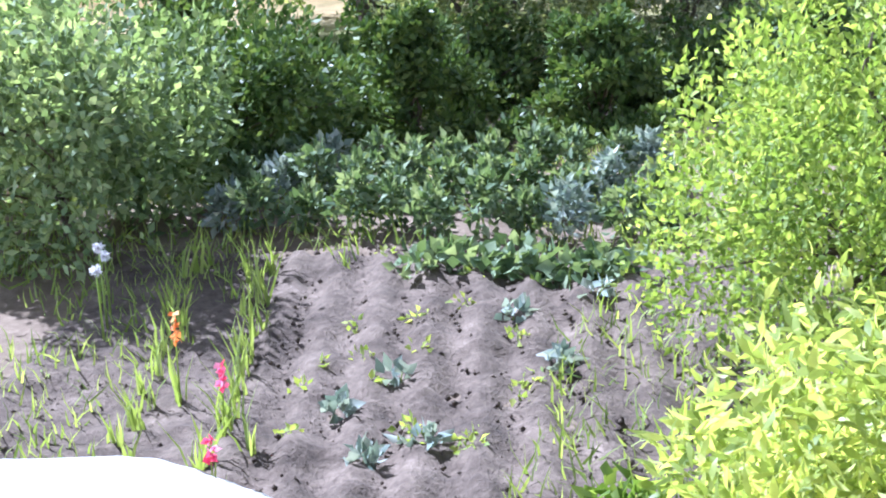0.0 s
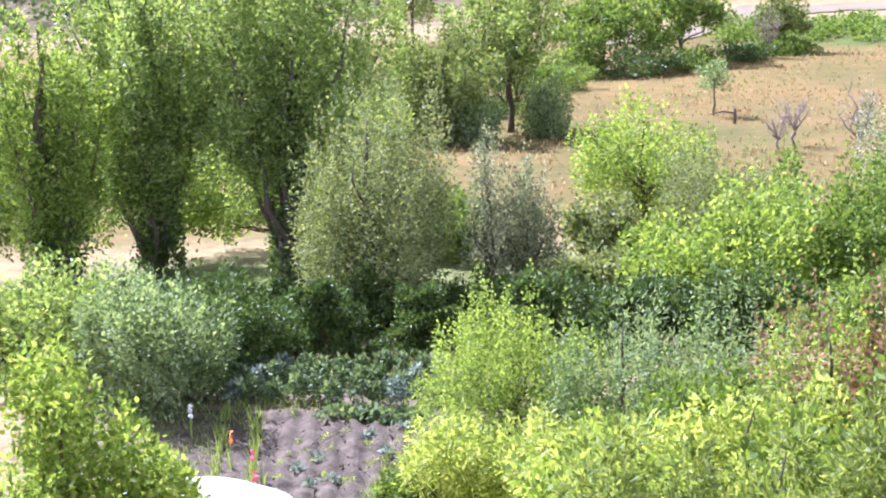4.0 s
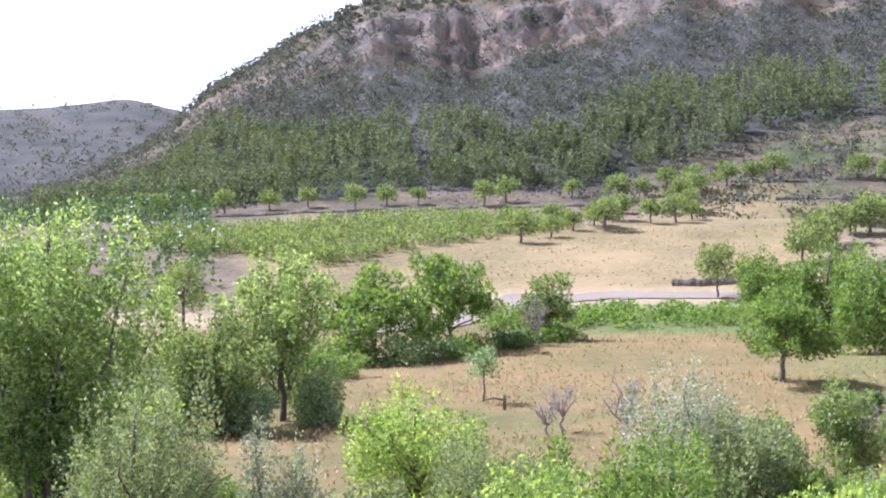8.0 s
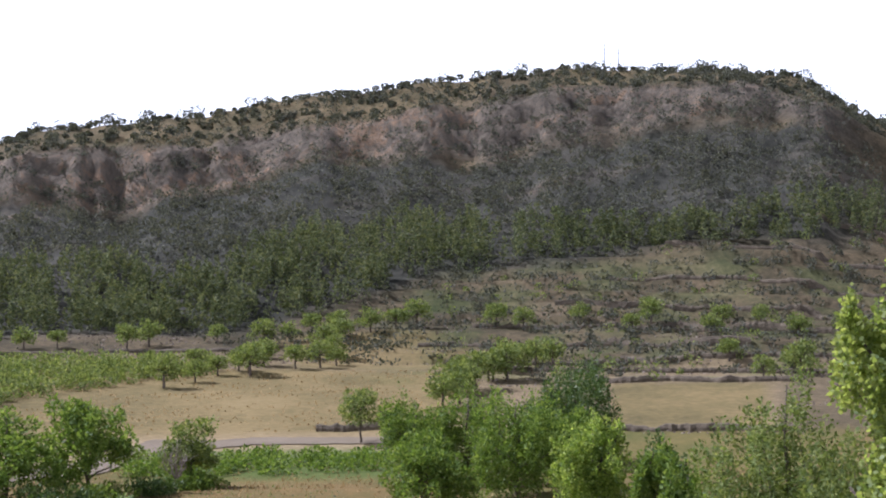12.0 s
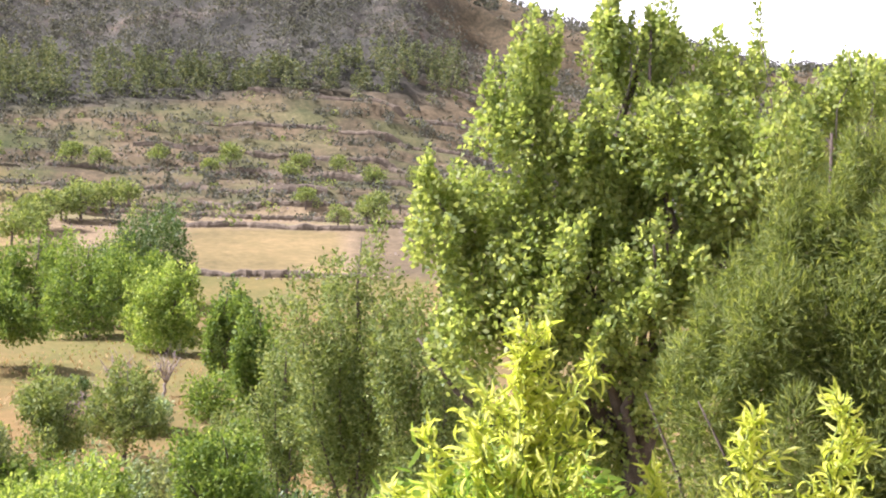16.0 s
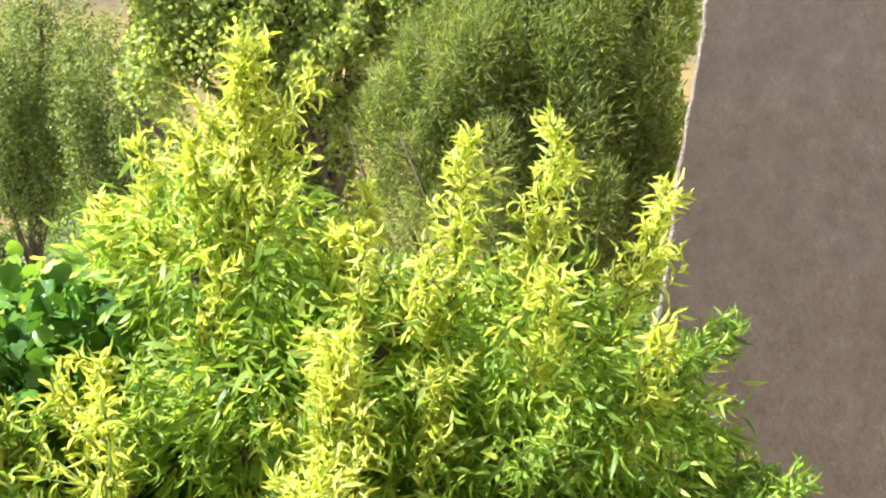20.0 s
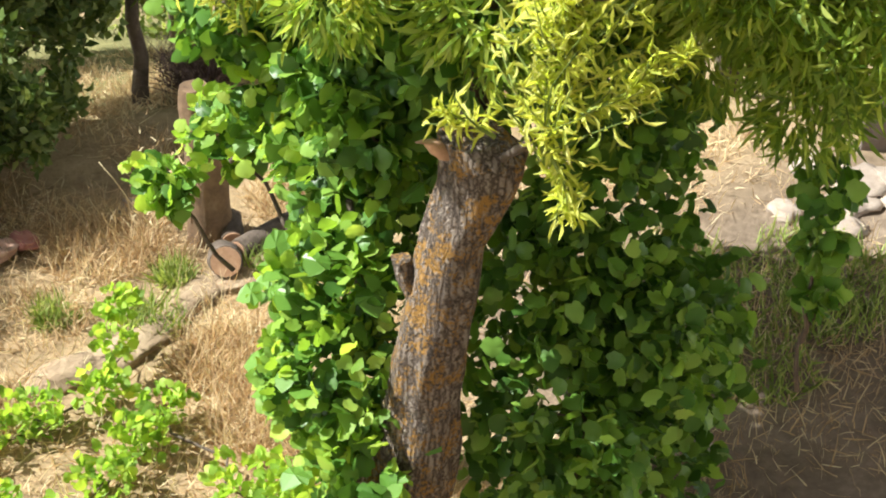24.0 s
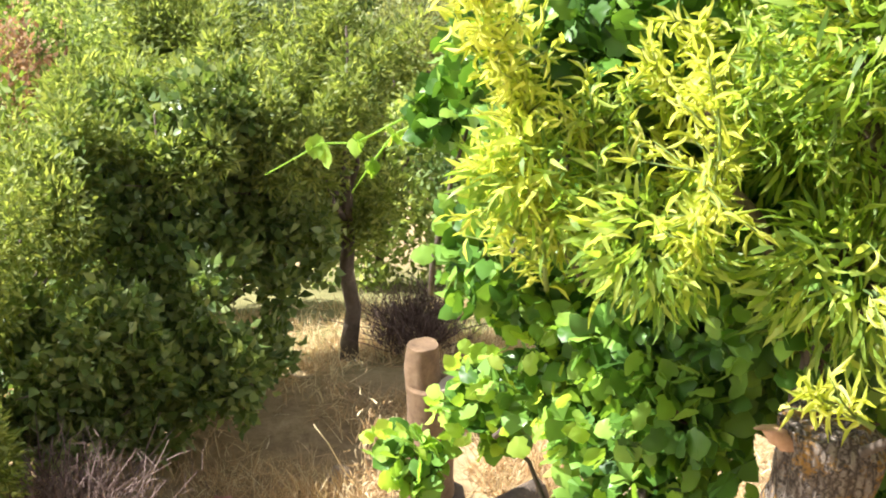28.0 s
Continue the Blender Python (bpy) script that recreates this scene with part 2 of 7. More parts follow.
RED_LEAF = leaf_material("rust_leaf", (0.085, 0.06, 0.03), (0.17, 0.115, 0.055), (0.27, 0.20, 0.11), 0.3, 0.6, 1.5, (1.15, 0.95, 0.7))
VEG_LEAF = leaf_material("vegetable_leaf", (0.035, 0.065, 0.028), (0.085, 0.135, 0.06), (0.21, 0.27, 0.15), 0.3, 0.5, 2.0)
CABBAGE_LEAF = leaf_material("cabbage_leaf", (0.08, 0.12, 0.09), (0.16, 0.21, 0.16), (0.30, 0.35, 0.27), 0.25, 0.5, 3.0, (1.1, 1.1, 0.8))
BLADE_LEAF = leaf_material("blade_leaf", (0.065, 0.11, 0.025), (0.145, 0.21, 0.05), (0.27, 0.34, 0.11), 0.4, 0.5, 2.0)
STRAW_BLADE = leaf_material("straw_blade", (0.18, 0.135, 0.062), (0.36, 0.285, 0.138), (0.58, 0.50, 0.28), 0.25, 0.7, 1.2, (1.1, 1.0, 0.8))
DRY_STALK = leaf_material("dry_stalk", (0.135, 0.108, 0.042), (0.235, 0.185, 0.075), (0.35, 0.28, 0.125), 0.25, 0.7, 0.3, (1.1, 1.0, 0.8))
TWIG = leaf_material("dry_twig", (0.062, 0.055, 0.038), (0.14, 0.122, 0.085), (0.265, 0.235, 0.165), 0.05, 0.8, 2.0, (1.0, 1.0, 1.0))
BRUSHWOOD = leaf_material("brushwood", (0.032, 0.023, 0.016), (0.075, 0.055, 0.04), (0.14, 0.11, 0.085), 0.05, 0.8, 2.0, (1.0, 1.0, 1.0))
PETAL_RED = leaf_material("petal_pink_red", (0.60, 0.03, 0.07), (0.80, 0.07, 0.13), (0.9, 0.30, 0.36), 0.35, 0.5, 4.0, (1.1, 0.9, 0.9))
PETAL_ORANGE = leaf_material("petal_orange", (0.70, 0.10, 0.02), (0.85, 0.20, 0.04), (0.95, 0.35, 0.12), 0.35, 0.5, 4.0, (1.1, 0.9, 0.8))
PETAL_WHITE = leaf_material("petal_white", (0.45, 0.45, 0.45), (0.62, 0.62, 0.62), (0.8, 0.8, 0.8), 0.25, 0.6, 4.0, (1.0, 1.0, 1.0))
PLASTER = plain_material("render_plaster", [(0.27, (0.18, 0.145, 0.118)), (0.44, (0.25, 0.205, 0.17)), (0.56, (0.288, 0.24, 0.202)), (0.72, (0.37, 0.32, 0.275))], 4.5, 0.95, 1.0, 13.0, 0.06)
FABRIC = plain_material("white_sheet", [(0.3, (0.76, 0.76, 0.74)), (0.7, (0.84, 0.84, 0.83))], 3.0, 0.7, 0.15, 60.0, 0.004)
CUT_WOOD = plain_material("cut_wood", [(0.3, (0.28, 0.15, 0.08)), (0.55, (0.46, 0.28, 0.17)), (0.75, (0.62, 0.44, 0.30))], 9.0, 0.9, 0.4, 40.0, 0.006)
PALE_CUT = plain_material("pale_cut_wood", [(0.3, (0.42, 0.34, 0.25)), (0.55, (0.58, 0.50, 0.40)), (0.75, (0.68, 0.61, 0.51))], 9.0, 0.9, 0.4, 40.0, 0.006)
POST_WOOD = plain_material("post_wood", [(0.3, (0.085, 0.052, 0.028)), (0.55, (0.18, 0.115, 0.062)), (0.75, (0.30, 0.21, 0.125))], 7.0, 0.9, 0.7, 30.0, 0.012)
ROAD = plain_material("chalk_road", [(0.3, (0.18, 0.135, 0.085)), (0.6, (0.25, 0.193, 0.13)), (0.8, (0.31, 0.25, 0.18))], 0.25, 0.95, 0.4, 3.0, 0.05)
TERRACE = plain_material("terrace_stone", [(0.3, (0.055, 0.045, 0.027)), (0.5, (0.12, 0.092, 0.06)), (0.65, (0.20, 0.158, 0.105)), (0.8, (0.30, 0.245, 0.17))], 0.35, 0.95, 0.7, 2.5, 0.2)
STONE = plain_material("stone", [(0.3, (0.24, 0.19, 0.15)), (0.6, (0.42, 0.35, 0.28)), (0.8, (0.55, 0.48, 0.41))], 4.0, 0.9, 0.6, 25.0, 0.015)
POT = plain_material("grey_plastic", [(0.3, (0.05, 0.052, 0.058)), (0.7, (0.085, 0.088, 0.095))], 8.0, 0.5, 0.1, 60.0, 0.003)
METAL = plain_material("grey_metal", [(0.3, (0.22, 0.22, 0.22)), (0.7, (0.36, 0.36, 0.36))], 8.0, 0.5, 0.1, 60.0, 0.003, 0.6)
SACK = plain_material("pink_sack", [(0.3, (0.34, 0.20, 0.14)), (0.55, (0.52, 0.33, 0.24)), (0.8, (0.66, 0.50, 0.40))], 5.0, 0.8, 0.5, 25.0, 0.01)
SACK_END = plain_material("red_sack_end", [(0.3, (0.36, 0.13, 0.10)), (0.7, (0.50, 0.24, 0.19))], 7.0, 0.8, 0.4, 30.0, 0.01)
SOIL = plain_material("tilled_soil", [(0.3, (0.04, 0.029, 0.021)), (0.44, (0.085, 0.063, 0.047)), (0.58, (0.165, 0.127, 0.098)), (0.74, (0.33, 0.265, 0.21))], 2.4, 0.98, 0.9, 16.0, 0.05)


def trunk_material():
    """Old cracked bark, grey on its ridges, with patches of orange lichen."""
    m, nt, bsdf, out = nodes_of("lichen_bark")
    co = nt.nodes.new("ShaderNodeMapping")
    nt.links.new(position(nt), co.inputs["Vector"])
    co.inputs["Scale"].default_value = (1.0, 1.0, 0.15)
    warp = noise_tex(nt, 14.0, 4.0, 0.6)
    bend = nt.nodes.new("ShaderNodeVectorMath")
    bend.operation = "MULTIPLY_ADD"
    nt.links.new(warp, bend.inputs[0])
    bend.inputs[1].default_value = (0.12, 0.12, 0.04)
    nt.links.new(co.outputs["Vector"], bend.inputs[2])
    plates = nt.nodes.new("ShaderNodeTexVoronoi")
    plates.feature = "DISTANCE_TO_EDGE"
    plates.inputs["Scale"].default_value = 30.0
    nt.links.new(bend.outputs[0], plates.inputs["Vector"])
    grain = noise_tex(nt, 60.0, 6.0, 0.75)
    ridge = maths(nt, "ADD", maths(nt, "MULTIPLY", maths(nt, "MINIMUM", plates.outputs["Distance"], 0.3), 1.5), maths(nt, "MULTIPLY", grain, 0.75))
    spots = maths(nt, "ADD", maths(nt, "MULTIPLY", noise_tex(nt, 7.0, 4.0, 0.6), 0.5), maths(nt, "MULTIPLY", noise_tex(nt, 48.0, 5.0, 0.7), 0.5))
    col = ramp(nt, ridge, [(0.3, (0.03, 0.022, 0.016)), (0.46, (0.105, 0.08, 0.06)), (0.64, (0.21, 0.17, 0.135)), (0.9, (0.36, 0.31, 0.26))])
    lich = ramp(nt, spots, [(0.51, (0, 0, 0)), (0.58, (0.9, 0.9, 0.9))])
    nt.links.new(mix(nt, lich, col, (0.40, 0.215, 0.04)), bsdf.inputs["Base Color"])
    bsdf.inputs["Roughness"].default_value = 0.95
    bumped(nt, bsdf, ridge, 1.0, 0.035)
    return m


LICHEN_BARK = trunk_material()

# ---------------------------------------------------------------- land
RK = (0, 12.5, 24, 33, 42, 56, 85, 150, 172, 186, 215, 260)
ZK = (0, 0, -4, -4, -6, -8.5, -9.5, -9.5, -8.7, -7.5, -4.3, -0.5)
GR = (260, 300, 340, 370, 400, 418, 430, 470, 560, 760, 1000, 3000)
GG = (0, 0.09, 0.27, 0.44, 0.53, 0.64, 0.86, 1, 0.95, 0.5, 0.2, 0)
AZ = (-180, -60, -17, -13.4, -10.5, -8.2, -6, -3, -1.4, 4.4, 8.5, 14, 17, 23, 25.5, 28, 33, 40, 48, 70, 110, 180)
RZ = (0, 0, 0, 4, 16, 33, 43, 56, 63, 69, 73, 78, 81, 80, 77, 65, 50, 39, 46, 50, 0, 0)


# the cliff: heading, then how high its foot and its brow stand over the eye (degrees)
CLIFF_AZ = (-9, -6, -4, -2.7, 0, 1.5, 3.1, 6, 7.3, 12, 15, 17, 19.7, 23.8, 27.5, 30)
CLIFF_FOOT = (2.6, 3.5, 4.0, 4.4, 3.9, 3.7, 4.45, 5.15, 5.8, 6.1, 5.75, 6.5, 6.9, 7.3, 6.6, 5.6)
CLIFF_BROW = (2.9, 4.1, 5.0, 5.5, 6.0, 6.25, 6.3, 6.55, 6.8, 7.35, 7.9, 8.3, 8.4, 8.2, 7.15, 5.9)


def smooth(a, b, v):
    t = min(1.0, max(0.0, (v - a) / (b - a)))
    return t * t * (3 - 2 * t)


def between(a, b, v, soft):
    return smooth(a - soft, a + soft, v) * (1 - smooth(b - soft, b + soft, v))


def cliff_line(x, y, a):
    """How far the cliff's line bends in and out, with buttresses and gullies."""
    return 5.0 * noise.noise((a * 0.55, 0, 4)) + 2.6 * noise.noise((a * 1.9, 0, 9)) + 2.4 * noise.fractal((x * 0.075, y * 0.075, 7), 0.6, 2.1, 4) - 1.6 * abs(noise.noise((a * 3.1, 0, 2))) - 1.4 * abs(noise.noise((a * 8.3, 0, 6)))


def ground(x, y):
    """Height of the land: garden terrace, river hollow, fields, and the hill with its cliff."""
    r, a = math.hypot(x, y), math.degrees(math.atan2(x, y))
    rise = float(np.interp(a, AZ, RZ))
    z = float(np.interp(r, RK, ZK)) + rise * float(np.interp(r, GR, GG))
    w = smooth(-9.5, -6.5, a) * (1 - smooth(26.5, 29.5, a)) * between(345, 468, r, 8) if 330 < r < 480 else 0
    if w > 0:
        q = r + cliff_line(x, y, a)
        foot, brow = 6.5 + 420 * math.tan(radians(float(np.interp(a, CLIFF_AZ, CLIFF_FOOT)))), 6.5 + 430 * math.tan(radians(float(np.interp(a, CLIFF_AZ, CLIFF_BROW))))
        low, d = -0.5 + 0.27 * rise, brow - foot
        face = float(np.interp(q, (340, 378, 408, 419, 422, 425, 426.5, 429, 432, 470), (low, low + 0.42 * (foot - low), low + 0.8 * (foot - low), foot + 0.1 * d, foot + 0.42 * d, foot + 0.5 * d, foot + 0.8 * d, foot + 0.86 * d, brow, rise - 0.5)))
        z += (face - z) * w
    if r > 170:
        if r > 225:
            step = 2.6
            k = z / step + 0.35 * noise.noise((x * 0.012, y * 0.012, 3))
            f = k - math.floor(k)
            stair = step * (math.floor(k) + 0.35 * f + 0.65 * smooth(0.78, 0.95, f)) - step * 0.35 * noise.noise((x * 0.012, y * 0.012, 3))
            w = between(228, 352, r, 10) * smooth(6, 12, a)
            z += (stair - z) * w
            z += 2.2 * noise.fractal((x * 0.02, y * 0.02, 1), 0.8, 2.0, 4) * smooth(255, 330, r)
            z += 1.3 * noise.fractal((x * 0.11, y * 0.11, 7), 0.6, 2.1, 4) * between(400, 440, r, 10)
        far = float(np.interp(a, (-75, -50, -16, -11, -4, 6), (0, 54, 66, 70, 38, 0))) * float(np.interp(r, (480, 880, 960, 1500), (0, 0.88, 1, 0.6)))
        if far > 1:
            z = max(z, -9.5 + far + 4 * noise.fractal((x * 0.006, y * 0.006, 2), 0.8, 2.0, 4))
    else:
        z += 0.10 * noise.noise((x * 0.5, y * 0.5, 0)) * smooth(0, 3, r) + 0.5 * noise.noise((x * 0.06, y * 0.06, 5)) * smooth(36, 60, r)
    return z


# the pine belt on the lower slope: heading, near and far edge
PINE_AZ = (-15, -8.6, -6, -4, 0, 2, 5, 6.2, 8, 10.5, 12, 14, 18, 20, 25, 29)
PINE_LOW = (284, 285, 286, 287, 289, 290, 293, 296, 302, 311, 324, 329, 335, 337, 343, 354)
PINE_FAR = (305, 385, 360, 336, 338, 330, 322, 340, 352, 364, 367, 362, 352, 348, 357, 384)


def covers(x, y):
    """How far each cover holds at a place: scrub, meadow, tan, green, soil, rock, wood."""
    r, a = math.hypot(x, y), math.degrees(math.atan2(x, y))
    n = noise.noise((x * 0.03, y * 0.03, 9))
    scrub = smooth(245, 275, r + 14 * n)
    scrub = max(scrub, 0.85 * smooth(172, 186, r) * (1 - between(-6, 24.8, a, 0.8)), 0.5 * smooth(186, 200, r))
    meadow = between(70, 168 + 22 * smooth(12, 14, a), r + 6 * n, 5)
    tan = between(186, 246 + 5 * n, r, 4) * between(-7, 13.5, a, 0.8)
    tan = max(tan, between(191, 226, r, 1.0) * between(19.0, 24.6, a, 0.25))
    tan = max(tan, between(246, 285, r, 6) * between(7.5, 13.5, a + 3 * n, 0.8) * 0.9)
    green = 0.8 * between(156, 175, r + 4 * n, 3) * between(2, 13, a, 2) + 0.3 * between(110, 150, r + 9 * n, 5) * between(13, 21, a, 2)
    green = max(green, 0.75 * between(40, 66, r, 4), 0.25 * between(160, 189, r, 3) * between(13.2, 27, a, 1.0))
    green = max(green, 0.45 * smooth(0.1, 0.4, noise.noise((x * 0.4, y * 0.4, 4))) * (1 - smooth(30, 40, r)) * smooth(13, 18, r))
    green = max(green, 0.55 * between(12.8, 22, r, 1.0) * between(8, 32, a, 3))
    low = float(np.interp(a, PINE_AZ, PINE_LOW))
    # wood floor up to the cliff foot; also carries the painted shade there
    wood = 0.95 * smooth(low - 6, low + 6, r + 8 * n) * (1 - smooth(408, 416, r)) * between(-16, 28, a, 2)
    green = max(green, 0.26 * between(228, 335, r, 6) * between(11, 34, a, 2) * smooth(-0.15, 0.35, noise.noise((a * 0.5, r * 0.13, 6))))
    soil = between(22, 34, r, 1.0) * between(-24, -4, a, 2)
    # dark earth right of the peach trunk, painting in the shade of its crown
    soil = max(soil, 0.9 * between(4.6, 10, x, 0.8) * between(2.5, 8.5, y, 0.8))
    q = r + cliff_line(x, y, a) if 380 < r < 480 else r
    rock = between(415, 432, q + 5 * noise.noise((x * 0.11, y * 0.11, 5)), 4.0) * smooth(-10, -6, a) * (1 - smooth(26, 29, a))
    rock = max(rock, 0.55 * smooth(360, 400, r) * (1 - smooth(418, 422, q)) * smooth(0.1, 0.5, noise.noise((x * 0.02, y * 0.09, 3))))
    tan = max(tan, 0.28 * smooth(431, 434, q) * (1 - smooth(520, 560, r)) * smooth(-0.45, 0.1, n) * between(-10, 30, a, 2))
    rock = max(rock, 0.55 * smooth(0.0, 0.35, n) * smooth(700, 800, r))
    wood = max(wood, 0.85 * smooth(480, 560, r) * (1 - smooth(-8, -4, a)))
    return scrub, meadow, min(tan, 1), min(green, 1), soil, rock, wood


def build_ground():
    azs = [-180 + 6 * k for k in range(25)] + [-30 + 0.3 * k for k in range(307)] + [62.25 + 5.85 * k for k in range(1, 20)]
    rs = [0.4 * k for k in range(1, 38)] + [15.2 + 0.8 * k for k in range(56)] + [60 + 3 * k for k in range(55)]
    rs += [225 + 2.6 * k for k in range(70)] + [407 + 1.3 * k for k in range(26)] + [441 + 3 * k for k in range(10)] + [470 + 12 * 1.12 ** k for k in range(32)]
    verts, lay = [(0, 0, 0)], [covers(0, 0)]
    for r in rs:
        for a in azs:
            x, y = r * math.sin(radians(a)), r * math.cos(radians(a))
            verts.append((x, y, ground(x, y)))
            lay.append(covers(x, y))
    n = len(azs)
    faces = [(0, 1 + (k + 1) % n, 1 + k) for k in range(n)]
    for j in range(len(rs) - 1):
        for k in range(n):
            p, q = 1 + j * n + k, 1 + j * n + (k + 1) % n
            faces.append((p, q, q + n, p + n))
    me = bpy.data.meshes.new("ground")
    me.from_pydata(verts, [], faces)
    me.polygons.foreach_set("use_smooth", [True] * len(me.polygons))
    lay = np.array(lay, dtype=np.float32)
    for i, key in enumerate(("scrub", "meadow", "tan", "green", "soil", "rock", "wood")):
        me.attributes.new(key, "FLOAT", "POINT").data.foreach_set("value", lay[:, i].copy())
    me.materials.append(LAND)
    ob = new("ground", me)
    return tagged(ob, "dry valley land with fields, terraces and a rocky hill", "ground", kind="structure")


build_ground()

# ---------------------------------------------------------------- builders
def thing(name, x, y, z, label, category, group="", kind="", turn=0.0):
    ob = new(name)
    ob.matrix_world = pose(x, y, z, 0, 0, turn)
    ob.empty_display_size = 0.1
    return tagged(ob, label, category, group, kind)


def part(name, me, material, parent, label=""):
    """Links a mesh as one object under a thing or under a part."""
    if isinstance(me, bmesh.types.BMesh):
        bm, me = me, bpy.data.meshes.new(name)
        bm.to_mesh(me)
        bm.free()
    if material and not me.materials:
        me.materials.append(material)
    ob = new(name, me)
    ob.parent = parent
    return tagged(ob, label)


def stuff(name, me, material, label, category, kind="stuff"):
    me.materials.append(material)
    return tagged(new(name, me), label, category, kind=kind)


def tubes_mesh(lines, sides=7, wobble=0.0, name="limb"):
    """Tapered tubes along lines of (point, radius)."""
    verts, faces = [], []
    for line in lines:
        start = len(verts)
        for i, (p, r) in enumerate(line):
            p = Vector(p)
            q = Vector(line[min(i + 1, len(line) - 1)][0]) - Vector(line[max(i - 1, 0)][0])
            q = q.normalized() if q.length > 1e-6 else Vector((0, 0, 1))
            u = q.cross(Vector((0.31, 0.95, 0.05))).normalized()
            v = q.cross(u)
            for k in range(sides):
                a = 2 * math.pi * k / sides
                w = r * (1 + wobble * noise.noise((p.x * 3 + 5 * math.cos(a), p.y * 3 + 5 * math.sin(a), p.z * 2.5)))
                verts.append(p + u * (w * math.cos(a)) + v * (w * math.sin(a)))
        for i in range(len(line) - 1):
            for k in range(sides):
                a, b = start + i * sides + k, start + i * sides + (k + 1) % sides
                faces.append((a, b, b + sides, a + sides))
        faces.append(tuple(start + k for k in reversed(range(sides))))
        faces.append(tuple(start + (len(line) - 1) * sides + k for k in range(sides)))
    me = bpy.data.meshes.new(name)
    me.from_pydata(verts, [], faces)
    me.polygons.foreach_set("use_smooth", [len(p.vertices) == 4 for p in me.polygons])
    return me


def unit(v):
    return v / np.maximum(np.linalg.norm(v, axis=1, keepdims=True), 1e-9)


# outlines of leaves: (along, across, lift), middle line first from base to tip, then right side and left side
DIAMOND = (np.array([(0, 0, 0), (0.45, 0.5, 0.06), (1, 0, -0.05), (0.45, -0.5, 0.06)]), [(0, 1, 2, 3)])
FOLDED = (np.array([(0, 0, 0), (0.5, 0, -0.04), (1, 0, -0.16), (0.4, 0.5, 0.1), (0.4, -0.5, 0.1)]), [(0, 1, 3), (1, 2, 3), (0, 4, 1), (1, 4, 2)])
LANCE = (np.array([(0, 0, 0), (0.35, 0.5, 0.05), (0.72, 0.33, -0.04), (1, 0, -0.2), (0.72, -0.33, -0.04), (0.35, -0.5, 0.05)]),
         [(0, 1, 2, 5), (2, 3, 4), (2, 4, 5)])
CURLED = (np.array([(0, 0, 0), (0.32, 0.5, 0.1), (0.68, 0.38, 0.02), (1, 0, -0.34), (0.68, -0.38, 0.02), (0.32, -0.5, 0.1), (0.4, 0, 0.02)]),
          [(0, 1, 6), (1, 2, 6), (2, 3, 6), (3, 4, 6), (4, 5, 6), (5, 0, 6)])
LOBED = (np.array([(0, 0, 0), (-0.15, 0.22, 0.02), (0.0, 0.46, -0.05), (0.19, 0.50, 0.03), (0.36, 0.60, -0.10), (0.53, 0.47, 0.03), (0.76, 0.36, -0.08), (1, 0, -0.22), (0.76, -0.36, -0.08), (0.53, -0.47, 0.03),
                   (0.36, -0.60, -0.10), (0.19, -0.50, 0.03), (0.0, -0.46, -0.05), (-0.15, -0.22, 0.02), (0.42, 0, 0.09)]),
         [(0, 1, 2, 14), (2, 3, 14), (3, 4, 14), (4, 5, 14), (5, 6, 7, 14), (7, 8, 9, 14), (9, 10, 14), (10, 11, 14), (11, 12, 14), (12, 13, 0, 14)])


def leaves_mesh(pts, way, length, width, shape=DIAMOND, rng=None, spread=0.7, name="leaves", flat=0.0):
    """One mesh of many leaves: base points, growing directions, sizes."""
    rng = rng or np.random.default_rng(1)
    n = len(pts)
    d = unit(way + rng.normal(0, spread, (n, 3)))
    side = unit(np.cross(d, rng.normal(0, 1, (n, 3)) * (1 - flat) + np.array((0, 0, 1.0)) * flat * 3))
    up = np.cross(side, d)
    L = length * rng.uniform(0.65, 1.25, (n, 1))
    W = width * rng.uniform(0.7, 1.2, (n, 1))
    form, faces = shape
    k = len(form)
    v = (pts[:, None, :] + d[:, None, :] * (form[None, :, 0:1] * L[:, None, :]) + side[:, None, :] * (form[None, :, 1:2] * W[:, None, :])
         + up[:, None, :] * (form[None, :, 2:3] * L[:, None, :])).reshape(-1, 3)
    return fast_mesh(name, v, faces, k, n)


def fast_mesh(name, v, faces, k, n):
    """n copies of the face pattern, each over k vertices of v."""
    me = bpy.data.meshes.new(name)
    sizes = [len(f) for f in faces]
    flat = np.concatenate([np.array(f) for f in faces])
    loops = (flat[None, :] + np.arange(n)[:, None] * k).ravel().astype(np.int32)
    total = np.tile(np.array(sizes, dtype=np.int32), n)
    starts = np.concatenate([[0], np.cumsum(total)[:-1]]).astype(np.int32)
    me.vertices.add(len(v))
    me.vertices.foreach_set("co", v.astype(np.float32).ravel())
    me.loops.add(len(loops))
    me.loops.foreach_set("vertex_index", loops)
    me.polygons.add(len(total))
    me.polygons.foreach_set("loop_start", starts)
    me.update(calc_edges=True)
    me.validate()
    return me


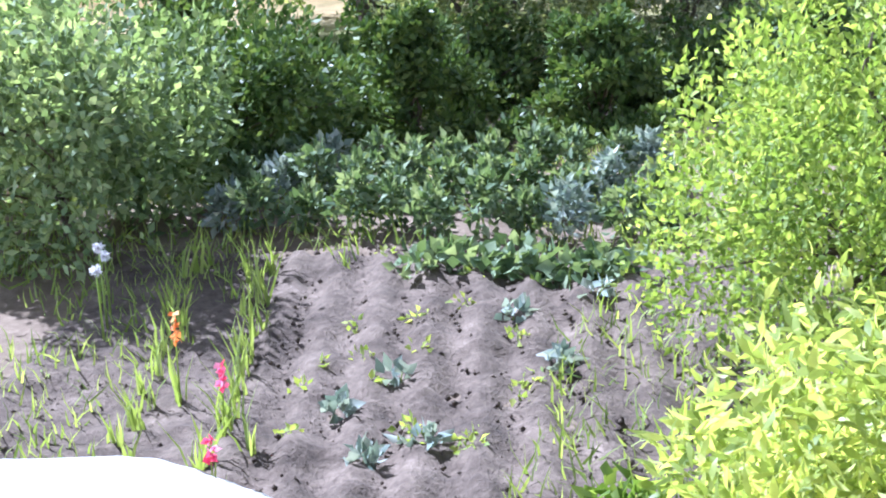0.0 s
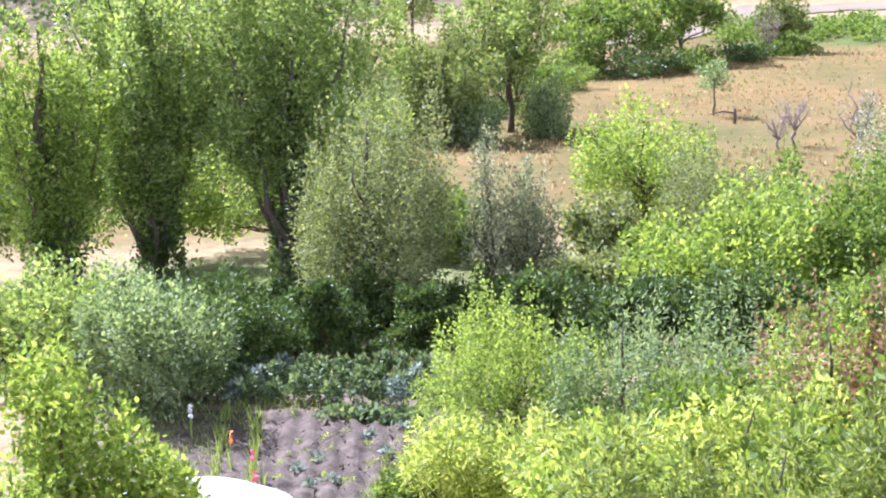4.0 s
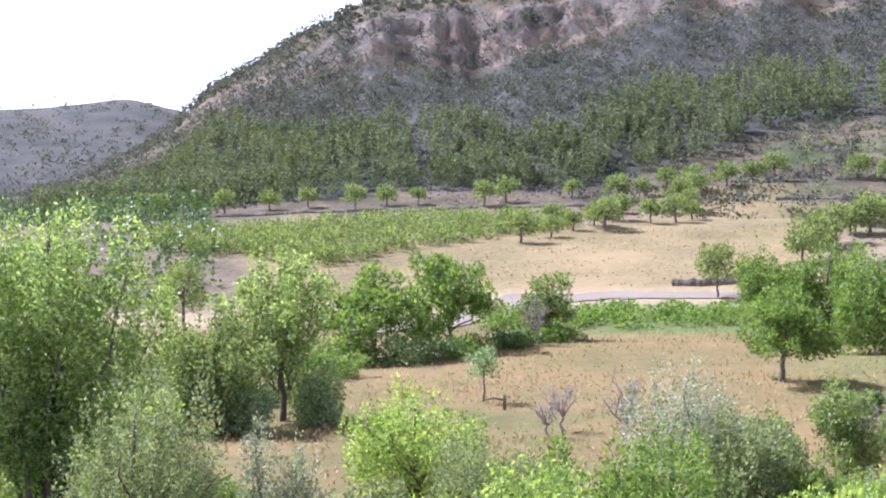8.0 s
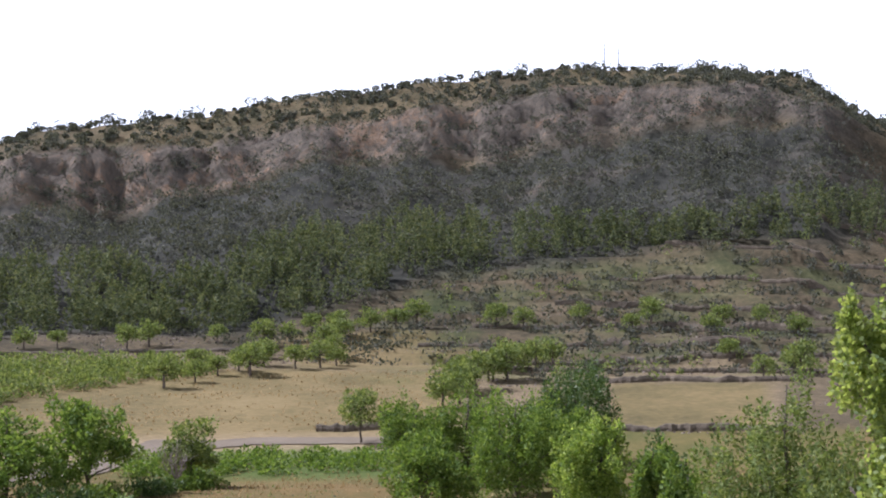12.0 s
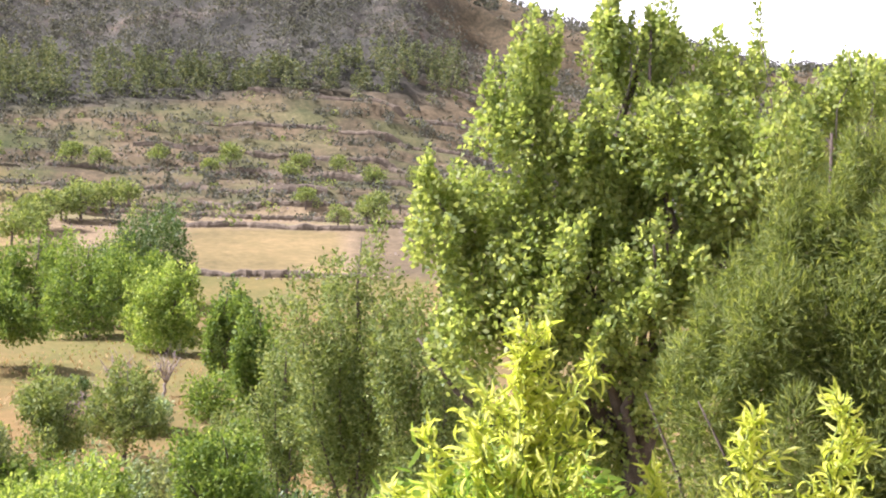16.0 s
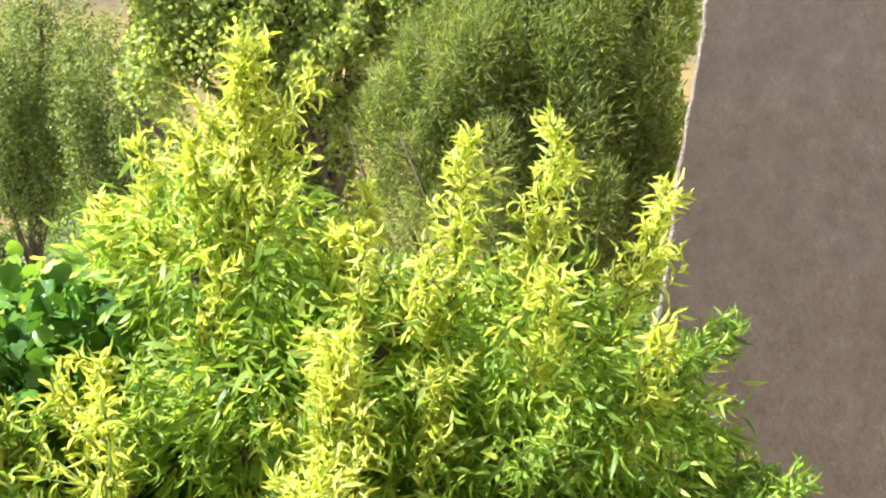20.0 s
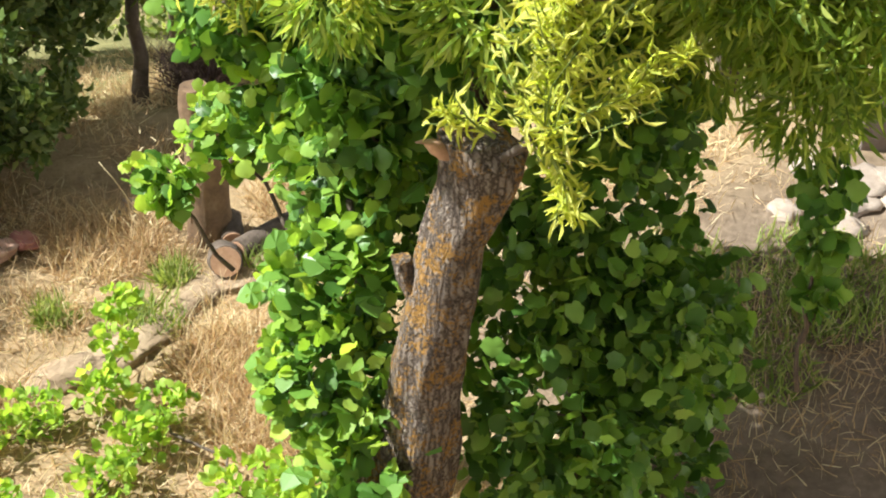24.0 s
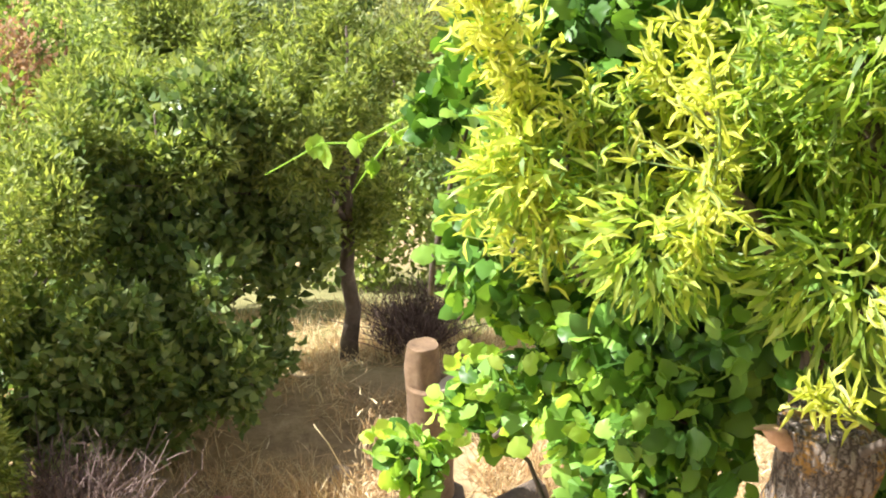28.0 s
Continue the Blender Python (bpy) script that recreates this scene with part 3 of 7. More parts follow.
def lobes_points(lobes, n, rng, shell=0.55, lump=0.45):
    """Points in a set of ellipsoids (centre, radii), thicker towards their skin, thinned by clumps. Returns points and outward ways."""
    vol = np.array([r[0] * r[1] * r[2] for _, r in lobes]) ** 0.5
    pick = rng.choice(len(lobes), size=n * 2, p=vol / vol.sum())
    c = np.array([l[0] for l in lobes], dtype=float)[pick]
    rad = np.array([l[1] for l in lobes], dtype=float)[pick]
    d = unit(rng.normal(0, 1, (n * 2, 3)))
    rr = rng.uniform(shell ** 3, 1, (n * 2, 1)) ** (1 / 3)
    # ragged skin: clumps stand out, gaps between them
    seeds = unit(rng.normal(0, 1, (26, 3)))
    near = (d @ seeds.T).max(axis=1, keepdims=True)
    rr = rr * (1 - lump + lump * smoothed(near, 0.72, 0.97)) + rng.normal(0, 0.05, rr.shape)
    sprig = unit(rng.normal(0, 1, (90, 3)))
    reach = smoothed((d @ sprig.T).max(axis=1, keepdims=True), 0.986, 0.999)
    rr = rr * (1 + 0.34 * reach * rng.random(rr.shape))
    keep = rng.random(n * 2) < (0.2 + 0.8 * smoothed(near[:, 0], 0.70, 0.95))
    p = c + d * rr * rad
    return p[keep][:n], (d * 0.8 + np.array((0, 0, 0.25)))[keep][:n]


def smoothed(v, a, b):
    t = np.clip((v - a) / (b - a), 0, 1)
    return t * t * (3 - 2 * t)


def bent(a, b, r0, r1, rng, n=5, sway=0.06):
    a, b = np.array(a, float), np.array(b, float)
    ln = np.linalg.norm(b - a)
    return [(tuple(a + (b - a) * t + (rng.normal(0, sway * ln, 3) if 0 < t < 1 else 0) * np.array((1, 1, 0.4))), r0 + (r1 - r0) * t)
            for t in np.linspace(0, 1, n)]


def plumes(lobes, rng):
    """Breaks each lobe of a crown into upright sprays of its own, with gaps between them."""
    out = []
    for c, r in lobes:
        out.append((c, (r[0] * 0.56, r[1] * 0.56, r[2] * 0.56)))
        for k in range(8):
            d = unit(rng.normal(0, 1, (1, 3)))[0]
            s = rng.uniform(0.18, 0.38)
            out.append(((c[0] + d[0] * r[0] * 0.78, c[1] + d[1] * r[1] * 0.78, c[2] + (d[2] * 0.6 + 0.18) * r[2]), (r[0] * s, r[1] * s, r[2] * s * rng.uniform(1.5, 2.4))))
    return out


def sprays(lobes, rng, count=7, thin=0.3, tall=1.15):
    """Sets each lobe of a crown with slim upright sprays that stand out of a loose core."""
    out = []
    for c, r in lobes:
        out.append((c, (r[0] * 0.95, r[1] * 0.95, r[2] * 0.9)))
        for k in range(count):
            d = unit(rng.normal(0, 1, (1, 3)))[0]
            s = rng.uniform(0.6, 1.3)
            out.append(((c[0] + d[0] * r[0], c[1] + d[1] * r[1], c[2] + (d[2] * 0.7 + 0.3) * r[2]), (r[0] * thin * s, r[1] * thin * s, r[2] * tall * s * 0.75)))
    return out


def tree(name, x, y, h, w, leaf, seed, label, kind="round", n=4000, size=0.2, trunk=None, shape=DIAMOND, lean=(0, 0), group="", depth=None, z=None, slim=0.55,
         clear=0.3, bark=None, category="tree", lobes=None, flesh=0.55, droop=0.0, plume=None):
    """A tree: tapered trunk with limbs, and a crown of many leaves in uneven clumps."""
    rng = np.random.default_rng(seed)
    z = ground(x, y) - 0.05 if z is None else z
    ob = thing(name, x, y, z, label, category, group)
    d = depth or w
    rt = trunk or h * 0.022
    made, fan = [], []
    plume = (kind in ("round", "bush")) if plume is None else plume
    if lobes:
        made = lobes
    elif kind == "round":
        w, d = w * 1.3, d * 1.3
        for k in range(13):
            a = k * 2.4 + rng.uniform(0, 1)
            t = rng.uniform(0.0, 1.0)
            rad = 0.36 * (1 - 0.55 * t) * rng.uniform(0.7, 1.1)
            c = (math.cos(a) * w * rad, math.sin(a) * d * rad, h * (clear + (1 - clear) * (0.08 + 0.72 * t)))
            s = rng.uniform(0.75, 1.15)
            made.append((c, (w * 0.21 * s, d * 0.21 * s, h * (1 - clear) * 0.2 * s)))
        made.append(((0, 0, h * (0.5 + clear * 0.45)), (w * 0.30, d * 0.30, h * (1 - clear) * 0.36)))
    elif kind == "poplar":
        for k in range(11):
            a = k * 2.4 + rng.uniform(0, 1)
            t = k / 10
            out = w * 0.30 * (1 - 0.75 * t) * rng.uniform(0.5, 1.1)
            zc = h * (clear + (0.90 - clear) * t)
            made.append(((math.cos(a) * out, math.sin(a) * out, zc), (w * 0.22 * (1.15 - 0.55 * t), w * 0.22 * (1.15 - 0.55 * t), h * rng.uniform(0.09, 0.14))))
    elif kind == "fan":
        for k in range(10):
            a, q = k * 2.4 + rng.uniform(0, 0.8), math.sqrt((k + 0.3) / 10)
            top = h * (1.0 - 0.24 * q * q) * rng.uniform(0.88, 1.0)
            low = h * clear * 0.6
            spine = []
            for t in (0.12, 0.25, 0.38, 0.5, 0.62, 0.73, 0.83, 0.92):
                out = w * 0.5 * q * t ** 1.05
                c = (math.cos(a) * out + rng.normal(0, 0.02 * w), math.sin(a) * out + rng.normal(0, 0.02 * w), low + (top - low) * t)
                spine.append((c, rt * (0.34 - 0.3 * t)))
                rad = w * (0.045 + 0.085 * math.sin(math.pi * t ** 1.25)) * rng.uniform(0.75, 1.2)
                if t > 0.3:
                    made.append((c, (rad, rad, h * 0.075)))
                if rng.random() < 0.6 and t > 0.3:
                    b = rng.uniform(0, 6.28)
                    made.append(((c[0] + math.cos(b) * rad * 1.3, c[1] + math.sin(b) * rad * 1.3, c[2] + 0.03 * h), (rad * 0.5, rad * 0.5, h * 0.05)))
            fan.append(spine)
    elif kind == "cone":
        for k in range(10):
            t = k / 9
            a = k * 2.4
            out = w * 0.22 * (1 - t)
            made.append(((math.cos(a) * out, math.sin(a) * out, h * (0.12 + 0.78 * t)), (w * 0.40 * (1.08 - t), w * 0.40 * (1.08 - t), h * 0.15)))
    elif kind == "bush":
        for k in range(10):
            a = k * 2.4 + rng.uniform(0, 0.8)
            out = rng.uniform(0.18, 0.36)
            s = rng.uniform(0.75, 1.2)
            made.append(((math.cos(a) * w * out, math.sin(a) * d * out, h * rng.uniform(0.22, 0.68)), (w * 0.22 * s, d * 0.22 * s, h * 0.27 * s)))
        made.append(((0, 0, h * 0.40), (w * 0.36, d * 0.36, h * 0.42)))
        made.append(((0, 0, h * 0.16), (w * 0.40, d * 0.40, h * 0.2)))
    elif kind == "spikes":
        for k in range(16):
            a, q = k * 2.4 + rng.uniform(0, 0.8), math.sqrt((k + 0.5) / 16)
            top = h * rng.uniform(0.72, 1.0) * (1.05 - 0.35 * q)
            made.append(((math.cos(a) * w * 0.42 * q, math.sin(a) * d * 0.42 * q, top * 0.6), (w * 0.12, d * 0.12, top * 0.42)))
        made.append(((0, 0, h * 0.36), (w * 0.42, d * 0.42, h * 0.36)))
    if plume == "spray":
        made = sprays(made, rng)
    elif plume and n >= 3000:
        made = plumes(made, rng)
        n = int(n * 1.35)
    made = [((c[0] + lean[0] * c[2], c[1] + lean[1] * c[2], c[2]), r) for c, r in made]
    crown_base = min(c[2] - r[2] * 0.5 for c, r in made)
    top = max(c[2] for c, r in made)
    fork = max(0.12 * h, min(crown_base * 1.05, h * 0.5))
    f = (lean[0] * fork, lean[1] * fork, fork)
    lines = [bent((0, 0, -0.15), f, rt * 1.25, rt * 0.85, rng, 5, 0.025), bent(f, (lean[0] * top, lean[1] * top, top), rt * 0.85, rt * 0.12, rng, 6, 0.03)]
    for c, r in made:
        s = rng.uniform(0.0, 0.55)
        st = (lean[0] * (fork + (top - fork) * s * 0.7), lean[1] * (fork + (top - fork) * s * 0.7), fork + (top - fork) * s * 0.7)
        if c[2] > st[2] * 0.9 and rng.random() < (0 if fan else 14 / len(made)):
            lines.append(bent(st, (c[0] * 1.15, c[1] * 1.15, c[2]), rt * 0.45, rt * 0.07, rng, 5, 0.05))
    for spine in fan:
        lines.append([((c[0] + lean[0] * c[2], c[1] + lean[1] * c[2], c[2]), r) for c, r in spine])
    if n >= 9000:
        part("trunk", tubes_mesh(lines[:2], 8, 0.25, "trunk"), bark or BARK, ob)
        for ln in lines[2:]:
            part("limb", tubes_mesh([ln], 6, 0.2, "limb"), bark or BARK, ob)
    else:
        part("trunk", tubes_mesh(lines, 7, 0.25, "trunk"), bark or BARK, ob)
    p, way = lobes_points(made, n, rng, flesh)
    way = way - np.array((0, 0, droop))
    part("crown", leaves_mesh(p, way, size, size * slim, shape, rng, 0.7, "crown"), leaf, ob)
    return ob


def blades_mesh(pts, height, width, rng, spread=0.35, name="blades", way=(0, 0, 1.0)):
    """Grass or straw blades: two-piece bent strips."""
    n = len(pts)
    form = np.array([(0, 0.5, 0), (0, -0.5, 0), (0.55, -0.35, 0.05), (0.55, 0.35, 0.05), (1, 0, 0.3)])
    faces = [(0, 1, 2, 3), (3, 2, 4)]
    d = unit(np.tile(np.array(way, float), (n, 1)) + rng.normal(0, spread, (n, 3)))
    side = unit(np.cross(d, rng.normal(0, 1, (n, 3))))
    up = np.cross(side, d)
    L, W = height * rng.uniform(0.5, 1.3, (n, 1)), width * rng.uniform(0.7, 1.3, (n, 1))
    v = (pts[:, None, :] + d[:, None, :] * (form[None, :, 0:1] * L[:, None, :]) + side[:, None, :] * (form[None, :, 1:2] * W[:, None, :])
         + up[:, None, :] * (form[None, :, 2:3] * L[:, None, :])).reshape(-1, 3)
    return fast_mesh(name, v, faces, 5, n)


def polar(a, r):
    return r * math.sin(radians(a)), r * math.cos(radians(a))


def on_ground(xy):
    return np.array([(x, y, ground(x, y)) for x, y in xy])

# ---------------------------------------------------------------- hill, woods and fields
def clump_field(name, spots, n, spread, size, leaf, label, category, seed, shape=DIAMOND, tall=1.0, cone=False):
    """Many far plants in one object: each spot (x, y, height, width) gets n clumps of leaves."""
    rng = np.random.default_rng(seed)
    s = np.array(spots)
    base = np.repeat(np.column_stack([s[:, 0], s[:, 1], [ground(a, b) for a, b in s[:, :2]]]), n, axis=0)
    h, w = np.repeat(s[:, 2:3], n, axis=0), np.repeat(s[:, 3:4], n, axis=0)
    d = unit(rng.normal(0, 1, (len(base), 3)))
    t = rng.random((len(base), 1))
    if cone:
        off = np.concatenate([d[:, :2] * w * 0.5 * (1.02 - t), t * h * 0.95 + 0.04 * h], axis=1)
        way = np.concatenate([d[:, :2], np.full((len(base), 1), 0.5)], axis=1)
    else:
        rr = rng.uniform(0.45, 1, (len(base), 1)) ** 0.5
        off = np.concatenate([d[:, :2] * rr * w * 0.5, (d[:, 2:3] * rr * 0.5 + 0.52) * h], axis=1)
        way = d + np.array((0, 0, 0.3))
    L = leaves_mesh(base + off, way, size, size * spread, shape, rng, 0.6, name)
    return stuff(name, L, leaf, label, category)


rng = np.random.default_rng(11)
spots = []
while len(spots) < 1900:
    a, r = rng.uniform(-11, 28), rng.uniform(330, 436)
    if r < np.interp(a, PINE_AZ, PINE_FAR) or rng.random() > 0.75 + 0.9 * noise.noise((a * 0.5, r * 0.03, 8)):
        continue
    x, y = polar(a, r)
    s = rng.uniform(0.8, 2.6)
    spots.append((x, y, s * 1.15, s * 1.5))
clump_field("dark_oak_scrub", spots, 34, 0.75, 0.6, SCRUB_LEAF, "dense dark evergreen oak scrub below the cliff", "scrub", 14)
pts = []
while len(pts) < 11000:
    a, r = rng.uniform(-14, 27), rng.uniform(70, 168)
    x, y = polar(a, r)
    if rng.random() < 0.5 + 1.2 * noise.noise((x * 0.09, y * 0.09, 3)):
        pts.append((x, y, ground(x, y)))
stuff("field_grass", blades_mesh(np.array(pts), 0.34, 0.12, rng, 0.6), DRY_STALK, "tall dry straw-coloured grass over the field", "grass")
pts = []
while len(pts) < 4500:
    a, r = rng.uniform(-14, 27), rng.uniform(64, 172)
    x, y = polar(a, r)
    if noise.noise((x * 0.06, y * 0.06, 12)) > 0.12:
        pts.append((x, y, ground(x, y)))
stuff("field_weeds", blades_mesh(np.array(pts), 0.22, 0.12, rng, 0.9), ALMOND_LEAF, "dull green weeds in patches over the field", "grass")
pts = []
while len(pts) < 7000:
    a, r = rng.uniform(-14, 40), rng.uniform(186, 300)
    x, y = polar(a, r)
    if noise.noise((x * 0.05, y * 0.08, 2)) > 0.05 and not (18.8 < a < 24.8 and 190 < r < 226) and not (a < 13.5 and r < 246):
        pts.append((x, y, ground(x, y)))
plot = []
while len(plot) < 2600:
    a, r = rng.uniform(-7, 13.5), rng.uniform(188, 246)
    x, y = polar(a, r)
    if rng.random() < 0.4 + 1.3 * noise.noise((x * 0.07, y * 0.16, 5)):
        plot.append((x, y, ground(x, y)))
stuff("plot_weeds", blades_mesh(np.array(plot), 0.22, 0.3, rng, 1.2), DRY_STALK, "thin dry weeds over the fallow plot", "grass")
stuff("terrace_weeds", blades_mesh(np.array(pts), 0.3, 0.4, rng, 1.2), TWIG, "dull green and brown weeds on the terraces", "grass")
spots = []
while len(spots) < 1900:
    a, r = rng.uniform(-14.5, 29), rng.uniform(284, 386)
    lo, hi = np.interp(a, PINE_AZ, PINE_LOW), np.interp(a, PINE_AZ, PINE_FAR) + 9 * noise.noise((a * 0.9, 2, 0))
    if lo < r < hi and rng.random() < 0.75 + 1.1 * noise.noise((a * 0.7, r * 0.045, 0)):
        x, y = polar(a, r)
        k = rng.uniform(0.7, 1.25)
        spots.append((x, y, 5.2 * k, 2.1 * k * rng.uniform(0.8, 1.2)))
clump_field("pine_wood", spots, 60, 0.55, 0.7, PINE_LEAF, "young green pine wood on the lower slope of the hill", "woods", 3, cone=True)

spots = []
while len(spots) < 5600:
    a, r = rng.uniform(-16, 52), rng.uniform(256, 470)
    if rng.random() < 0.25 + 0.8 * noise.noise((a * 0.35, r * 0.02, 4)) + (0.55 if 365 < r < 424 else 0) + (0.4 if a > 8 else 0):
        x, y = polar(a, r)
        s = rng.uniform(0.6, 1.5) * (1.0 + 0.6 * (r > 350))
        spots.append((x, y, s * 1.25, s * 1.7))
clump_field("hill_scrub", spots, 20, 0.7, 0.6, SCRUB_LEAF, "dark evergreen scrub scattered over the dry slope", "scrub", 4)

spots = []
while len(spots) < 700:
    a, r = rng.uniform(-15, -3), rng.uniform(330, 482)
    x, y = polar(a, r)
    s = rng.uniform(1.2, 3.2)
    spots.append((x, y, s * 1.2, s * 1.6))
clump_field("shoulder_scrub", spots, 34, 0.75, 0.75, SCRUB_LEAF, "dark scrub on the shoulder of the hill", "scrub", 15)
for leaf_kind, count, sd, lab in ((SCRUB_LEAF, 420, 17, "dark round shrubs dotted over the terraces"), (ALMOND_LEAF, 300, 18, "grey-green shrubs dotted over the terraces")):
    spots = []
    while len(spots) < count:
        a, r = rng.uniform(12.5, 46), rng.uniform(228, 365)
        x, y = polar(a, r)
        s = rng.uniform(0.5, 1.7)
        spots.append((x, y, s * 1.2, s * 1.5))
    clump_field("terrace_shrubs", spots, 40, 0.75, 0.45, leaf_kind, lab, "shrubs", sd)
spots = []
while len(spots) < 330:
    a, r = rng.uniform(-9.5, 50), rng.uniform(437, 484)
    if 30 < a < 36 and rng.random() < 0.5:
        continue
    x, y = polar(a, r)
    s = (0.8 + 2.9 * rng.random() ** 2.2) * (0.8 if r < 460 else 1)
    spots.append((x, y, s, s * rng.uniform(1.1, 1.6)))
while len(spots) < 900:
    a, r = rng.uniform(-8, 30), rng.uniform(434, 476)
    x, y = polar(a, r)
    s = rng.uniform(0.5, 1.5)
    spots.append((x, y, s * 0.9, s * 1.6))
clump_field("ridge_oaks", spots, 90, 0.9, 0.6, SCRUB_LEAF, "dark round holm oaks along the top of the ridge", "woods", 5)

spots = []
while len(spots) < 800:
    a, r = rng.uniform(-26, -7.5), rng.uniform(470, 960)
    x, y = polar(a, r)
    s = rng.uniform(1.2, 3.6)
    spots.append((x, y, s, s * 1.7))
clump_field("distant_scrub", spots, 22, 0.8, 1.0, SCRUB_LEAF, "scrub on the distant hillside", "scrub", 6)

spots = []
while len(spots) < 1100:
    a, r = rng.uniform(29, 52), rng.uniform(395, 486)
    if rng.random() < smooth(29, 36, a):
        x, y = polar(a, r)
        s = rng.uniform(1.2, 2.8)
        spots.append((x, y, s, s * 1.5))
clump_field("shoulder_woods", spots, 34, 0.8, 0.7, SCRUB_LEAF, "dark evergreen woods over the low shoulder of the hill", "woods", 19)
spots = []
while len(spots) < 420:
    a, r = rng.uniform(-27, -8.5), rng.uniform(176, 330)
    x, y = polar(a, r)
    if noise.noise((x * 0.02, y * 0.02, 5)) > -0.2:
        s = rng.uniform(1.2, 4.0)
        spots.append((x, y, s * 1.3, s * 1.4))
clump_field("valley_trees", spots, 44, 0.7, 0.7, DARK_LEAF, "small green trees and scrub along the valley", "woods", 16)
spots = []
while len(spots) < 700:
    a, r = rng.uniform(-11, 4.6), rng.uniform(205, 262)
    lo, hi = np.interp(a, (-11, -4, 4.6), (226, 207, 240)), np.interp(a, (-11, 0, 4.6), (240, 258, 252))
    if lo < r < hi:
        x, y = polar(a, round(r / 3.2) * 3.2 + rng.normal(0, 0.3))
        spots.append((x, y, rng.uniform(1.5, 2.4), rng.uniform(1.8, 2.6)))
clump_field("young_orchard", spots, 46, 0.6, 0.5, ALMOND_LEAF, "dense bright green young orchard plot", "orchard", 7)

spots = []
while len(spots) < 170:
    a, r = rng.uniform(1.5, 13), rng.uniform(158, 173)
    x, y = polar(a, r)
    spots.append((x, y, rng.uniform(0.5, 1.3), rng.uniform(1.2, 2.6)))
clump_field("green_hedge_strip", spots, 60, 0.6, 0.4, WALNUT_LEAF, "low green weeds and brambles along the track", "hedge", 8)


def almond(name, seed, h, w):
    ob = tree(name, 0, -300, h, w, ALMOND_LEAF, seed, "small almond tree on the dry terrace", "round", 760, 0.4, h * 0.035, group="almond trees on the terraces",
              clear=0.32, z=0)
    return ob


def set_down(ob, x, y, s, turn):
    ob.matrix_world = Matrix.Translation((x, y, ground(x, y) - 0.05)) @ Matrix.Rotation(turn, 4, "Z") @ Matrix.Diagonal((s, s, s, 1))


ALMONDS = [almond("almond_tree", 31, 3.6, 3.2), almond("almond_tree", 32, 3.2, 3.4), almond("almond_tree", 33, 4.0, 3.1)]
places = [(-11.0 + 1.55 * k + rng.uniform(-0.4, 0.4), 274 + 5 * math.sin(k * 2.1)) for k in range(14)]
places += [(3.0 + 0.95 * k, 226 + 4.0 * k + rng.uniform(-4, 4)) for k in range(8)]
places += [(4.2 + 1.0 * k, 244 + 4.2 * k + rng.uniform(-3, 3)) for k in range(6)]
places += [(8.0 + 1.0 * k, 282 + rng.uniform(-8, 8)) for k in range(5)]
places += [(12.5 + 0.5 * k, 205 + 6 * k + rng.uniform(-5, 5)) for k in range(9)]
places += [(13.4 + 0.45 * k, 212 + 7 * k + rng.uniform(-5, 5)) for k in range(7)]
places += [(15.0 + 1.35 * k, 288 + rng.uniform(-3, 3)) for k in range(10)]
places += [(24.3, 232), (25.6, 240), (23.6, 262), (27.0, 236)]
for k, (a, r) in enumerate(places):
    x, y = polar(a, r)
    s, turn = rng.uniform(0.85, 1.5), rng.uniform(0, 6.28)
    x, y = x + rng.normal(0, 1.6), y + rng.normal(0, 3.0)
    ob = ALMONDS[k] if k < 3 else copy_thing(ALMONDS[k % 3], pose(0, 0, 0))
    ob.scale = (1, 1, 1)
    set_down(ob, x, y, s, turn)

for a, r, s in ((14.3, 298, 5.2), (18.3, 238, 3.2), (27.5, 330, 4.0), (25.9, 268, 3.0), (8.2, 262, 2.6)):
    x, y = polar(a, r)
    tree("juniper", x, y, s, s * 0.9, SCRUB_LEAF, int(r), "dark evergreen juniper on the terrace", "bush", 500, 0.4, group="junipers on the slope")


def track():
    """Chalky track that widens where it meets the plot."""
    rng = np.random.default_rng(5)
    verts, faces = [], []
    azs = np.linspace(-3.5, 13.5, 60)
    mid = np.interp(azs, (-3.5, 0.5, 2.5, 6, 13.5), (158, 166, 177, 182, 181))
    half = np.interp(azs, (-3.5, 0.5, 2.5, 4.5, 13.5), (2.0, 5.5, 7.5, 2.6, 2.0))
    for a, m, hw in zip(azs, mid, half):
        for k in range(7):
            x, y = polar(a, m + hw * (k / 3 - 1) + rng.normal(0, 0.15))
            verts.append((x, y, ground(x, y) + 0.12))
    for i in range(len(azs) - 1):
        for k in range(6):
            faces.append((i * 7 + k, i * 7 + k + 1, i * 7 + k + 8, i * 7 + k + 7))
    me = bpy.data.meshes.new("track")
    me.from_pydata(verts, [], faces)
    me.materials.append(ROAD)
    tagged(new("road", me), "pale chalky farm track crossing the valley", "road", kind="structure")


track()


